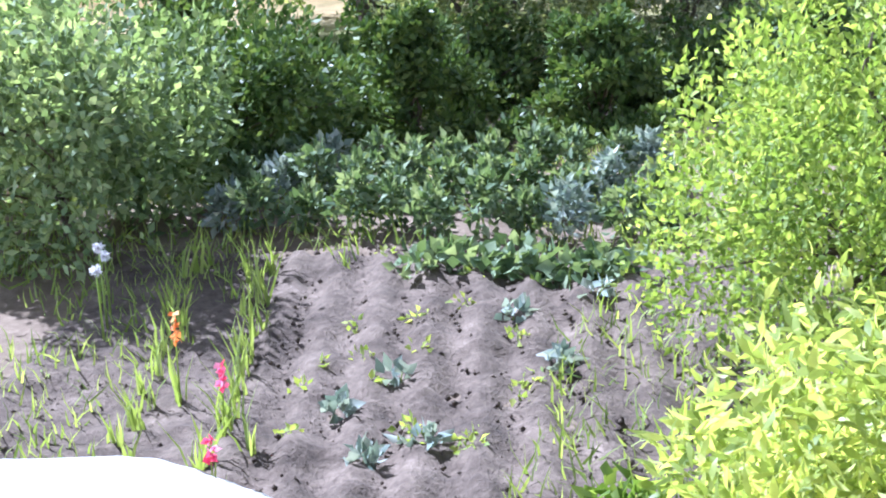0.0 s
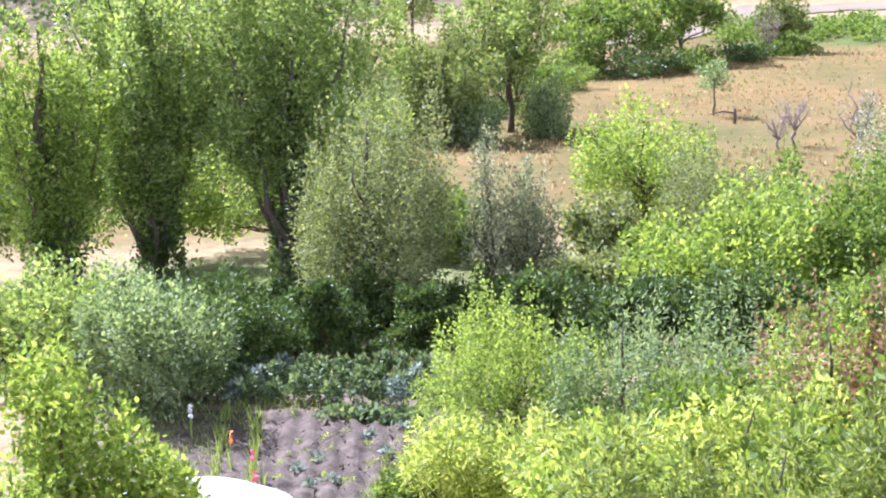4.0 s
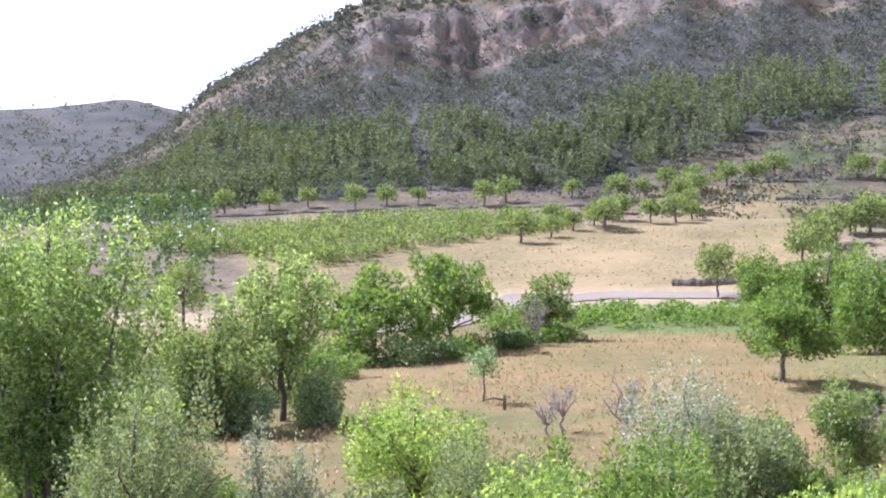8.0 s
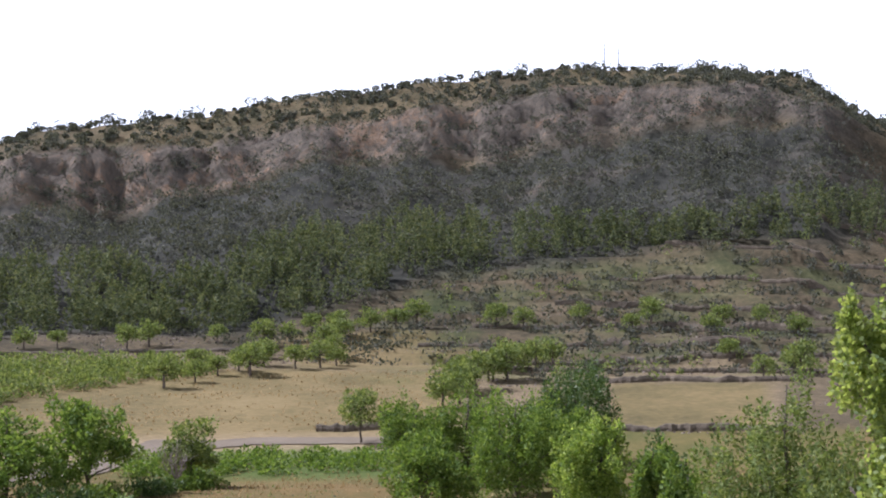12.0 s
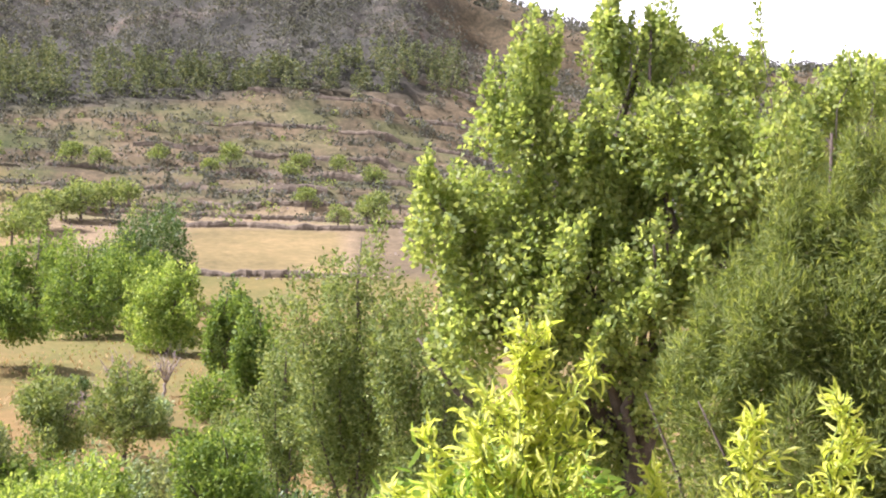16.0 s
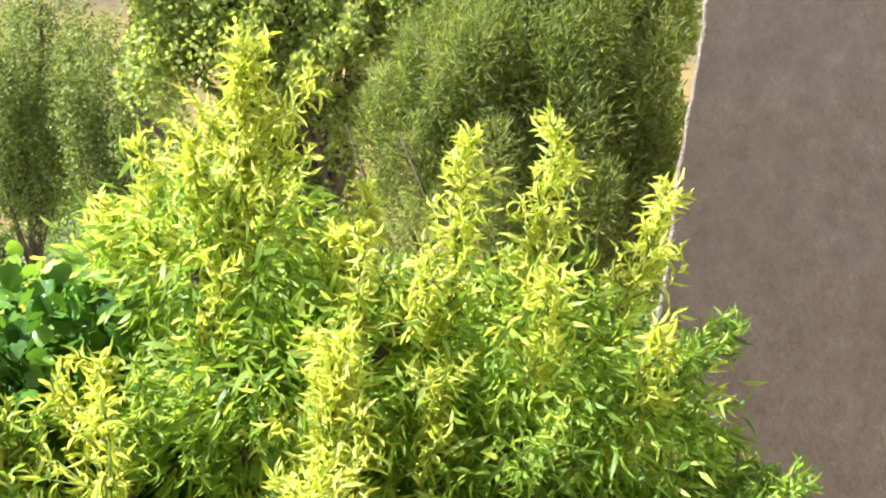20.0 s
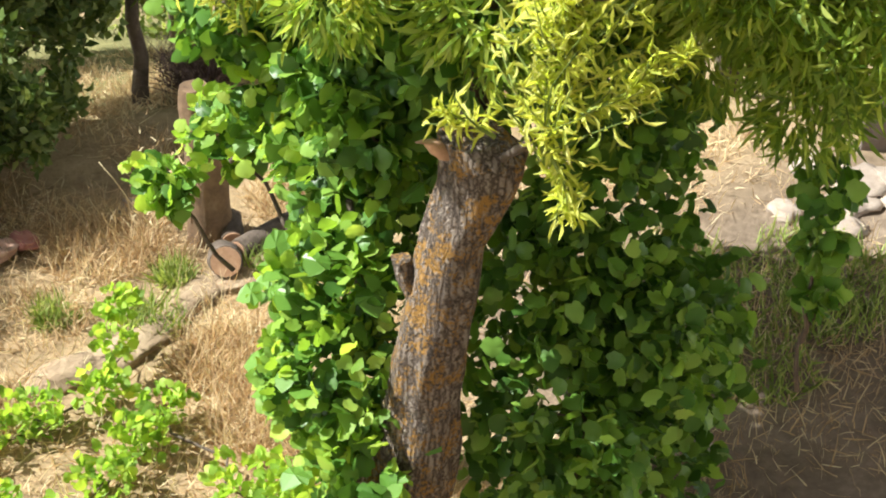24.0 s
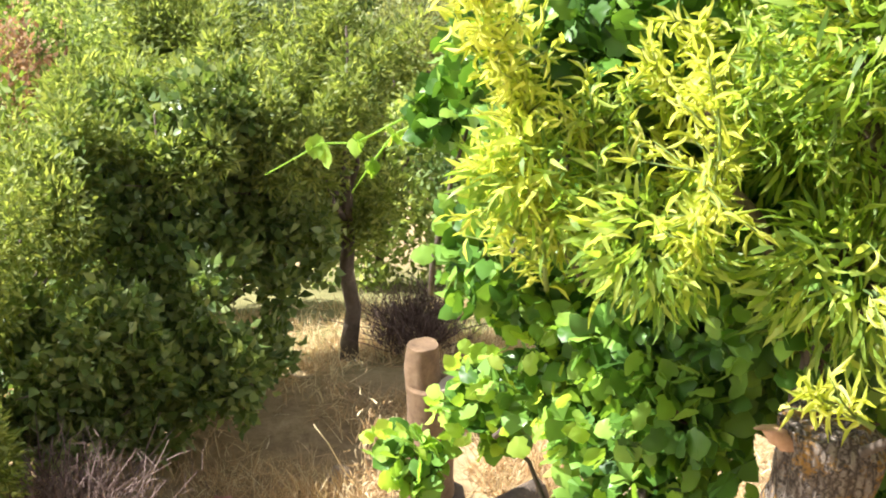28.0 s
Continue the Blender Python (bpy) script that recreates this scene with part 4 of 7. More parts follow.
def terrace(a0, a1, r, h, wave=2.0):
    """A dry stone terrace wall along the contour, grown over in places."""
    verts, faces = [], []
    azs = np.linspace(a0, a1, int((a1 - a0) * 9) + 2)
    for a in azs:
        q = r + wave * noise.noise((a * 0.5, r, 0)) + 0.4 * noise.noise((a * 5, r, 1))
        hh = h * (0.75 + 0.45 * noise.noise((a * 1.7, r, 2)) + 0.25 * noise.noise((a * 9, r, 3)))
        for dr, dz in ((-0.5, -0.4), (-0.3, hh * 0.55), (0.0, hh), (0.7, hh * 0.98), (1.6, -0.3)):
            x, y = polar(a, q + dr)
            verts.append((x, y, ground(x, y) + dz))
    for i in range(len(azs) - 1):
        for k in range(4):
            faces.append((i * 5 + k, (i + 1) * 5 + k, (i + 1) * 5 + k + 1, i * 5 + k + 1))
    me = bpy.data.meshes.new("terrace_wall")
    me.from_pydata(verts, [], faces)
    me.materials.append(TERRACE)
    tagged(new("terrace_wall", me), "low dark dry stone terrace wall on the slope", "wall", kind="structure")


for a0, a1, r, h in ((18.5, 25.6, 188.5, 0.8), (18.5, 26, 228, 0.9), (14, 30, 245, 0.9), (13, 31, 259, 1.0), (12, 24, 273, 0.9), (14, 34, 288, 1.0), (17, 36, 303, 0.9), (19, 38, 320, 0.9),
                     (21, 40, 338, 0.9), (26, 42, 356, 0.9), (28, 44, 376, 0.9), (-12, 6, 268, 0.6), (8.3, 11.8, 189, 0.9)):
    terrace(a0, a1, r, h)


def mast(a, r, h):
    x, y = polar(a, r)
    ob = thing("radio_mast", x, y, ground(x, y) - 0.3, "thin grey radio mast on the ridge", "mast", "masts on the ridge")
    part("pole", tubes_mesh([[((0, 0, 0), 0.22), ((0, 0, h), 0.12)]], 6), METAL, ob)
    part("crossbar", tubes_mesh([[((-0.7, 0, h * 0.8), 0.08), ((0.7, 0, h * 0.8), 0.08)]], 5), METAL, ob)


mast(18.9, 466, 8.5)
mast(19.4, 466, 7.5)

# trees on the valley floor
FIELD = "broad green walnut tree at the edge of the dry field"
tree("walnut_tree", -6.15, 137.6, 8.2, 8.6, WALNUT_LEAF, 41, FIELD, n=5200, size=0.42, trunk=0.22, group="walnut trees by the field", clear=0.12)
tree("walnut_tree", 0.6, 141.8, 9.4, 7.6, WALNUT_LEAF, 42, FIELD, n=5200, size=0.42, trunk=0.22, group="walnut trees by the field", clear=0.12)
tree("walnut_tree", 10.0, 149.3, 6.6, 4.8, ALMOND_LEAF, 43, "small dull green walnut tree beside the track", n=3200, size=0.36, trunk=0.16, group="walnut trees by the field", clear=0.26)
tree("walnut_tree", 25.3, 117, 7.0, 7.2, WALNUT_LEAF, 44, "bright green walnut tree standing in the dry field", n=6000, size=0.34, trunk=0.2, group="walnut trees by the field", clear=0.14)
tree("almond_tree", 2.75, 111.3, 4.0, 2.4, BLUE_LEAF, 45, "thin young tree with a bent trunk in the field", n=600, size=0.3, trunk=0.07, clear=0.45)
tree("almond_tree", -26.2, 157.7, 8.0, 5.0, ALMOND_LEAF, 46, "light green almond tree above the river bank", n=2600, size=0.36, trunk=0.16, clear=0.35)
tree("almond_tree", 31.0, 177.1, 6.3, 4.4, ALMOND_LEAF, 47, "lone light green almond tree beside the track", n=2400, size=0.36, trunk=0.12, clear=0.38)
tree("elm_tree", -14.4, 98.7, 8.8, 8.4, ALMOND_LEAF, 48, "dense grey-green elm at the edge of the field", "bush", n=8500, size=0.32, trunk=0.2, clear=0.12)
tree("poplar_tree", -10.8, 103.4, 12.0, 8.4, POPLAR_LEAF, 49, "tall light green poplar at the edge of the field", "fan", 9500, 0.32, 0.2, clear=0.15)
tree("elm_tree", -15.8, 78.1, 7.0, 3.6, DARK_LEAF, 50, "dark leafy elm on the river bank", n=4000, size=0.26, trunk=0.15, clear=0.25)
tree("elm_tree", -8.2, 101, 4.8, 3.4, BLUE_LEAF, 58, "low blue-green sapling below the poplar", "bush", n=2500, size=0.26)
GROVE = "dense rounded green tree in the grove beyond the field"
for i, (x, y, h, w, leaf, n) in enumerate(((49.6, 156.3, 11.6, 9.4, DARK_LEAF, 11000), (31.5, 149.0, 8.6, 6.4, WALNUT_LEAF, 7000), (36.2, 147.0, 9.2, 6.8, WALNUT_LEAF, 8000), (37.6, 134.8, 9.0, 6.6, WALNUT_LEAF, 8000), (43.5, 140.0, 8.8, 6.0, WALNUT_LEAF, 7000), (40.3, 121.5, 8.3, 6.2, LIME_LEAF, 8000),
                                          (39.3, 104.9, 7.8, 2.8, WALNUT_LEAF, 5000), (34.1, 85.5, 8.0, 3.0, WALNUT_LEAF, 5500), (43.4, 113.0, 6.4, 3.4, DARK_LEAF, 5000))):
    tree("oak_tree", x, y, h, w * 1.22, leaf, 420 + i, GROVE, "bush", n, 0.34, 0.25, group="grove beyond the field", category="tree")
for k, (x, y, s, d) in enumerate(((-8.5, 133, 2.4, 7.0), (-3.0, 133, 2.6, 7.0), (2.0, 137, 2.2, 6.0), (6.5, 143, 1.8, 5.0), (10.5, 147, 1.8, 5.0), (-12.0, 124, 2.0, 5.0), (-19, 104, 1.8, 4.5), (-21, 88, 1.7, 4.5))):
    tree("bramble", x, y, s, d, DARK_LEAF if k % 2 else WALNUT_LEAF, 60 + k, "low tangled bramble thicket under the field trees", "bush", 1900, 0.34, group="brambles at the field edge", category="bush")


def bare_tree(x, y, h, seed, label="dead bare grey tree in the dry field"):
    rng = np.random.default_rng(seed)
    ob = thing("dead_tree", x, y, ground(x, y) - 0.05, label, "tree", "dead trees in the field")
    lines = [bent((0, 0, -0.1), (0.1, 0, h * 0.3), h * 0.035, h * 0.028, rng)]
    tips = []
    for k in range(9):
        a = k * 2.4
        b = (math.cos(a) * h * rng.uniform(0.15, 0.34), math.sin(a) * h * rng.uniform(0.15, 0.34), h * rng.uniform(0.6, 0.9))
        lines.append(bent((0.1, 0, h * 0.28), b, h * 0.018, h * 0.007, rng))
        tips.append(b)
    part("trunk", tubes_mesh(lines[:1], 6), DEAD_WOOD, ob)
    for ln in lines[1:]:
        part("branch", tubes_mesh([ln], 5), DEAD_WOOD, ob)
    fine = []
    for b in tips:
        for k in range(9):
            c = np.array(b) * rng.uniform(0.6, 1.0)
            fine.append(bent(c, c + rng.normal(0, h * 0.12, 3) + np.array((0, 0, h * 0.1)), h * 0.005, h * 0.0025, rng, 3))
    part("twig_spray", tubes_mesh(fine, 3), DEAD_WOOD, ob)


bare_tree(10.4, 91, 4.2, 1)
bare_tree(7.1, 96, 3.4, 2)
bare_tree(6.0, 94, 2.6, 3)
bare_tree(8.2, 143.5, 4.5, 4)
bare_tree(22.5, 86, 3.6, 5)
bare_tree(24.6, 88, 3.2, 6)
bare_tree(30, 100, 3.6, 7)
bare_tree(33.5, 101, 3.4, 8)
ob = thing("wooden_stake", 4.0, 107, ground(4.0, 107) - 0.1, "short dark wooden stake in the field", "post")
part("stake", tubes_mesh([[((0, 0, 0), 0.12), ((0.05, 0, 0.8), 0.11), ((0.0, 0, 1.2), 0.09)]], 7, 0.2), BARK, ob)
part("arm", tubes_mesh([[((0, 0, 0.85), 0.07), ((-0.7, 0, 1.0), 0.06), ((-1.6, 0, 0.8), 0.05)]], 6, 0.2), BARK, ob)

# shrubs on the river bank and in the corner of the field
for i, (x, y, h, w, leaf) in enumerate(((-13.0, 112, 2.2, 5, DARK_LEAF), (-17.5, 118, 2.6, 5, WALNUT_LEAF), (-22, 104, 2.2, 4, DARK_LEAF), (-9, 124, 2.2, 5, WALNUT_LEAF), (-16, 132, 2.4, 6, DARK_LEAF), (-22, 140, 2.6, 6, ALMOND_LEAF),
                                       (-12.6, 97, 3.0, 4, BLUE_LEAF), (-9.0, 104.5, 4.2, 5, ALMOND_LEAF), (-17, 98, 3.4, 5, WALNUT_LEAF), (24, 94, 3.0, 4, ALMOND_LEAF), (28, 88, 2.6, 4, BLUE_LEAF), (33, 90, 3.6, 4, WALNUT_LEAF), (30, 78, 3.2, 4, ALMOND_LEAF),
                                       (26, 70, 3.4, 4, LIME_LEAF), (21, 64, 3.4, 4, GREY_LEAF), (33, 72, 4.4, 4.4, ALMOND_LEAF), (38, 84, 5, 5, POPLAR_LEAF), (42, 92, 5.5, 5, POPLAR_LEAF), (36, 64, 5.0, 4.4, POPLAR_LEAF),
                                       (29, 58, 4.6, 4, POPLAR_LEAF), (44, 110, 3.4, 4, WALNUT_LEAF), (27, 103, 1.6, 3.5, DARK_LEAF), (19, 92, 1.6, 3.4, GREY_LEAF), (13.5, 58, 3.4, 4, LIME_LEAF), (17, 60, 3.8, 4, ALMOND_LEAF), (20, 56, 4.0, 3.6, GREY_LEAF), (16, 66, 3.0, 4, WALNUT_LEAF), (25, 64, 3.6, 4, BLUE_LEAF), (13, 80, 2.2, 4, GREY_LEAF),
                                       (17, 80, 2.4, 3.4, ALMOND_LEAF), (26, 50, 5.0, 4, POPLAR_LEAF), (24, 46, 4.5, 3.6, BLUE_LEAF), (12, 50, 3.4, 4, LIME_LEAF), (22, 50, 4.2, 3.4, DARK_LEAF))):
    tree("elder_bush", x, y, h, w, leaf, 620 + i, "leafy shrub along the edge of the valley field", "bush", 2600, 0.26, group="shrubs by the field", category="bush")

# ---------------------------------------------------------------- river bank trees
POP = "tall poplar with light green leaves on the river bank"
tree("poplar_tree", -17.7, 51.0, 13.8, 6.6, POPLAR_LEAF, 71, POP, "fan", 30000, 0.18, 0.32, group="poplars by the river", clear=0.14, lean=(-0.02, 0))
tree("poplar_tree", -13.3, 52.3, 15.6, 8.8, POPLAR_LEAF, 72, POP, "fan", 42000, 0.18, 0.36, group="poplars by the river", clear=0.14, lean=(0.01, 0))
tree("poplar_tree", -19.8, 47.2, 11.4, 5.0, LIME_LEAF, 73, POP, "fan", 20000, 0.18, 0.3, group="poplars by the river", clear=0.08)
tree("poplar_tree", -24.5, 50.0, 13.0, 5.0, POPLAR_LEAF, 74, POP, "fan", 16000, 0.19, 0.32, group="poplars by the river", clear=0.06)
tree("oleaster_tree", -8.9, 44.7, 7.9, 5.4, GREY_LEAF, 75, "rounded grey-green oleaster with a dense crown", "spikes", 30000, 0.15, 0.2, slim=0.4, plume="spray")
tree("lime_tree", -12.0, 58.2, 7.3, 4.4, LIME_LEAF, 76, "bright lime green tree behind the oleaster", "round", 7000, 0.2, 0.2, clear=0.15)
tree("white_willow", -4.9, 50.0, 6.6, 2.8, SILVER_LEAF, 77, "pale silvery willow with upright branches", "spikes", 10000, 0.17, 0.14, slim=0.35)
tree("white_willow", -5.7, 46.5, 6.2, 2.2, SILVER_LEAF, 78, "thin silvery willow with upright branches", "poplar", 3600, 0.15, 0.1, slim=0.35, clear=0.2)
tree("walnut_tree", -1.34, 70.0, 5.8, 7.4, LIME_LEAF, 79, "light green walnut tree below the field", "bush", 13000, 0.22, 0.2, plume="spray", clear=0.06)
tree("oleaster_tree", 2.3, 63.0, 4.6, 6.2, GREY_LEAF, 80, "grey-green oleaster below the field", "bush", 10000, 0.2, 0.16, plume="spray", slim=0.4)
tree("walnut_tree", 1.7, 49.0, 4.6, 6.8, LIME_LEAF, 81, "low spreading bright green walnut tree", "bush", 14000, 0.21, 0.16, plume="spray", category="tree")
tree("walnut_tree", 6.2, 52.0, 5.4, 7.0, WALNUT_LEAF, 82, "low spreading bright green walnut tree", "bush", 14000, 0.21, 0.16, plume="spray", category="tree")
tree("oleaster_tree", 10.8, 69.5, 6.8, 6.4, SILVER_LEAF, 83, "silvery grey-green oleaster beside the field", "bush", 12000, 0.2, 0.16, plume="spray", slim=0.4)
tree("oleaster_tree", 14.0, 74.0, 4.5, 5.0, GREY_LEAF, 84, "low grey-green oleaster beside the field", "bush", 6000, 0.2, slim=0.4)
tree("elm_tree", 13.1, 66, 5.0, 5.0, GREY_LEAF, 85, "small green elm below the field", "bush", 6000, 0.22, category="tree")
tree("elm_tree", 18.5, 72, 6.0, 3.4, ALMOND_LEAF, 86, "thin light green elm beside the dry field", "round", 4500, 0.22, 0.12, clear=0.2)
tree("elm_tree", 24.5, 80, 5.4, 4.0, ALMOND_LEAF, 87, "light green elm beside the dry field", "round", 4500, 0.24, 0.12, clear=0.2)
tree("poplar_tree", 19.3, 40.6, 12.0, 5.2, ALMOND_LEAF, 88, "slender light green poplar beyond the garden", "fan", 28000, 0.14, 0.16, group="slender poplars", clear=0.18, lean=(-0.01, 0))
tree("poplar_tree", 20.2, 37.6, 10.6, 4.0, ALMOND_LEAF, 89, "slender light green poplar beyond the garden", "fan", 21000, 0.14, 0.14, group="slender poplars", clear=0.18)
tree("poplar_tree", 23.2, 55.4, 9.6, 3.4, ALMOND_LEAF, 90, "slender light green poplar beyond the garden", "fan", 8000, 0.18, 0.14, group="slender poplars", clear=0.2)
tree("elm_tree", 17.5, 47, 5.6, 3.6, WALNUT_LEAF, 91, "small green elm with a crooked trunk", "round", 5500, 0.18, 0.1, clear=0.3)
tree("elm_tree", 15.0, 52, 4.6, 3.8, BLUE_LEAF, 92, "low blue-green elm on the river bank", "bush", 6000, 0.18, category="tree")
tree("elm_tree", 11.5, 44.0, 4.6, 4.6, LIME_LEAF, 93, "low light green elm on the river bank", "bush", 8000, 0.18, category="tree")
tree("laurel_bush", 12.6, 29.6, 3.6, 2.6, GREY_LEAF, 94, "grey-green shrub beside the slender poplars", "spikes", 5500, 0.13, category="bush", slim=0.4)
tree("laurel_bush", 9.4, 26.6, 2.6, 3.4, DARK_LEAF, 95, "dark green shrub below the terrace", "bush", 6500, 0.13, category="bush")
tree("laurel_bush", 14.6, 34.0, 3.0, 3.6, DARK_LEAF, 96, "dark green shrub below the terrace", "bush", 6500, 0.15, category="bush")
tree("laurel_bush", 16.8, 31.0, 4.2, 3.0, POPLAR_LEAF, 97, "light green shrub below the poplar", "spikes", 6500, 0.14, category="bush")

BIG = [((13.8, 23.1, 8.0), (0.54, 0.54, 0.88)), ((14.1, 23.0, 8.6), (0.29, 0.29, 0.49)), ((15.0, 22.4, 8.6), (0.44, 0.44, 0.68)), ((15.8, 22.5, 8.4), (0.68, 0.68, 0.78)), ((15.9, 21.8, 8.7), (0.34, 0.34, 0.59)), ((16.9, 21.4, 8.0), (0.59, 0.59, 0.59)),
       ((13.3, 23.1, 7.2), (0.54, 0.54, 0.49)), ((13.9, 22.7, 7.0), (0.59, 0.59, 0.59)), ((14.5, 22.2, 6.8), (0.44, 0.44, 0.59)), ((15.2, 21.5, 7.0), (0.78, 0.78, 0.68)), ((16.0, 20.7, 7.1), (0.68, 0.68, 0.54)), ((16.7, 20.1, 7.0), (0.78, 0.78, 0.59)),
       ((16.2, 20.2, 6.5), (1.17, 1.17, 0.54)), ((18.1, 20.6, 7.7), (0.59, 0.59, 0.59)), ((18.9, 20.6, 8.1), (0.59, 0.59, 0.49)), ((12.4, 23.6, 6.0), (0.27, 0.27, 0.49)), ((12.6, 23.5, 5.3), (0.68, 0.68, 0.59)), ((13.5, 23.1, 6.0), (0.78, 0.78, 0.59)),
       ((13.9, 22.5, 5.4), (0.88, 0.88, 0.59)), ((14.8, 22.2, 5.7), (0.68, 0.68, 0.59)), ((14.5, 22.0, 4.9), (0.98, 0.98, 0.59)), ((16.4, 20.9, 5.8), (0.68, 0.68, 0.49)), ((17.2, 20.8, 5.5), (0.78, 0.78, 0.49)), ((13.2, 22.8, 4.7), (0.78, 0.78, 0.59)),
       ((13.6, 22.4, 4.1), (1.08, 1.08, 0.59)), ((15.2, 20.8, 4.9), (0.34, 0.34, 0.59)), ((15.1, 20.8, 4.4), (0.68, 0.68, 0.39)), ((14.7, 21.2, 3.9), (0.78, 0.78, 0.49)), ((12.9, 23.0, 3.5), (0.59, 0.59, 0.78)), ((16.0, 20.7, 4.8), (0.59, 0.59, 0.49)),
       ((15.5, 20.8, 3.2), (0.59, 0.59, 0.59)), ((14.4, 22.1, 3.3), (0.88, 0.88, 0.59)), ((15.3, 22.4, 2.1), (1.17, 1.17, 0.78)), ((14.2, 22.9, 1.9), (0.98, 0.98, 0.78)), ((15.9, 22.3, 0.2), (2.0, 1.8, 1.4)), ((13.4, 22.6, 0.4), (1.2, 1.2, 1.3)), ((17.6, 21.0, 3.6), (1.2, 1.2, 1.2)), ((18.4, 20.9, 6.4), (0.8, 0.8, 0.7)), ((15.3, 23.0, 6.2), (1.3, 1.1, 1.5)), ((14.0, 23.6, 4.9), (1.3, 1.1, 1.3)), ((17.0, 22.0, 6.6), (1.4, 1.2, 1.2)), ((16.6, 21.9, 4.9), (1.3, 1.2, 1.0))]
gz = ground(15.8, 22.0) - 0.05
tree("white_poplar", 15.8, 22.0, 14.0, 6.0, WHITE_POPLAR_LEAF, 98, "large old white poplar with bright green glossy leaves", n=98000, size=0.12, trunk=0.30, slim=0.75,
     lobes=[((c[0] - 15.8, c[1] - 22.0, c[2] - gz), r) for c, r in BIG], flesh=0.2, bark=BARK, plume="spray")
BIG2 = [((20.6, 21.0, 7.9), (0.6, 0.6, 0.55)), ((21.2, 20.5, 7.7), (0.81, 0.81, 0.6)), ((21.7, 20.0, 7.8), (0.5, 0.5, 0.6)), ((20.8, 19.5, 6.8), (0.6, 0.6, 0.6)), ((20.2, 18.9, 5.9), (0.5, 0.5, 0.71)), ((19.7, 19.3, 6.3), (0.6, 0.6, 0.6)),
        ((20.2, 21.4, 8.3), (0.45, 0.45, 0.4)), ((20.2, 20.0, 7.0), (0.71, 0.71, 0.6)), ((21.8, 20.6, 5.6), (1.1, 1.1, 1.0)), ((19.9, 18.7, 4.8), (0.7, 0.7, 0.8)), ((19.8, 18.6, 3.6), (0.8, 0.8, 0.9)), ((19.8, 18.6, 2.3), (0.9, 0.9, 1.0)), ((19.9, 18.8, 0.8), (1.0, 1.0, 1.1)), ((20.6, 21.0, 5.0), (1.2, 1.2, 1.2)), ((21.2, 21.0, 3.2), (1.6, 1.6, 1.4)), ((21.2, 21.2, 1.2), (1.8, 1.8, 1.6))]
gz = ground(21, 21.2) - 0.05
tree("white_poplar", 21.0, 21.2, 12.5, 5.0, WHITE_POPLAR_LEAF, 99, "leafy green poplar behind the house wall", n=44000, size=0.115, trunk=0.25, slim=0.75, plume="spray",
     lobes=[((c[0] - 21.0, c[1] - 21.2, c[2] - gz), r) for c, r in BIG2], flesh=0.2)
for k, (x, y, z, h) in enumerate(((15.4, 22.2, 8.8, 0.9), (15.95, 21.85, 8.9, 1.1), (17.1, 20.95, 8.6, 1.3), (18.2, 20.1, 8.2, 0.9), (18.6, 19.8, 8.2, 0.9))):
    rg = np.random.default_rng(200 + k)
    spire = thing("poplar_shoot", x, y, z, "thin upright leafy shoot at the top of the poplar", "branch", "shoots at the top of the poplar")
    part("stem", tubes_mesh([bent((0, 0, -0.9), (0.03, 0, h), 0.02, 0.005, rg)], 5), PALE_BARK, spire)
    ts = rg.random((170, 1))
    part("foliage", leaves_mesh(np.concatenate([rg.normal(0, 0.13, (170, 2)) * (1.15 - ts), ts * h - 0.4], axis=1), rg.normal(0, 1, (170, 3)), 0.10, 0.07, DIAMOND, rg), WHITE_POPLAR_LEAF, spire)

TAM = [((10.04, 10.66, 6.72), (0.19, 0.19, 0.3)), ((10.17, 10.54, 6.4), (0.43, 0.43, 0.38)), ((9.83, 10.86, 6.17), (0.32, 0.32, 0.32)), ((10.47, 10.24, 6.16), (0.38, 0.38, 0.43)), ((9.65, 11.02, 5.85), (0.32, 0.32, 0.32)), ((9.9, 10.38, 5.89), (0.54, 0.54, 0.43)),
       ((10.66, 10.04, 5.65), (0.32, 0.32, 0.48)), ((9.33, 11.03, 5.53), (0.38, 0.38, 0.32)), ((9.59, 10.54, 5.42), (0.59, 0.59, 0.43)), ((10.21, 10.08, 5.34), (0.54, 0.54, 0.48)), ((9.06, 11.26, 5.15), (0.38, 0.38, 0.32)), ((9.23, 10.72, 5.0), (0.59, 0.59, 0.43)),
       ((9.83, 10.17, 4.84), (0.64, 0.64, 0.48)), ((10.54, 9.88, 4.94), (0.32, 0.32, 0.48)), ((8.83, 11.44, 4.83), (0.32, 0.32, 0.27)), ((8.9, 11.26, 4.54), (0.43, 0.43, 0.38)), ((9.33, 10.64, 4.39), (0.64, 0.64, 0.43)), ((10.07, 10.08, 4.22), (0.64, 0.64, 0.43)),
       ((10.63, 9.78, 4.33), (0.27, 0.27, 0.48)), ((8.98, 11.32, 4.0), (0.38, 0.38, 0.43)), ((9.52, 10.74, 3.74), (0.7, 0.7, 0.43)), ((10.23, 10.2, 3.61), (0.64, 0.64, 0.43)), ((10.1, 11.0, 4.8), (0.9, 0.8, 1.2)), ((9.9, 11.0, 2.7), (1.2, 1.0, 1.0)), ((10.0, 11.1, 1.4), (1.2, 1.0, 1.2)), ((10.5, 10.2, 2.4), (0.7, 0.6, 1.0))]
gz = ground(10.0, 11.1) - 0.05
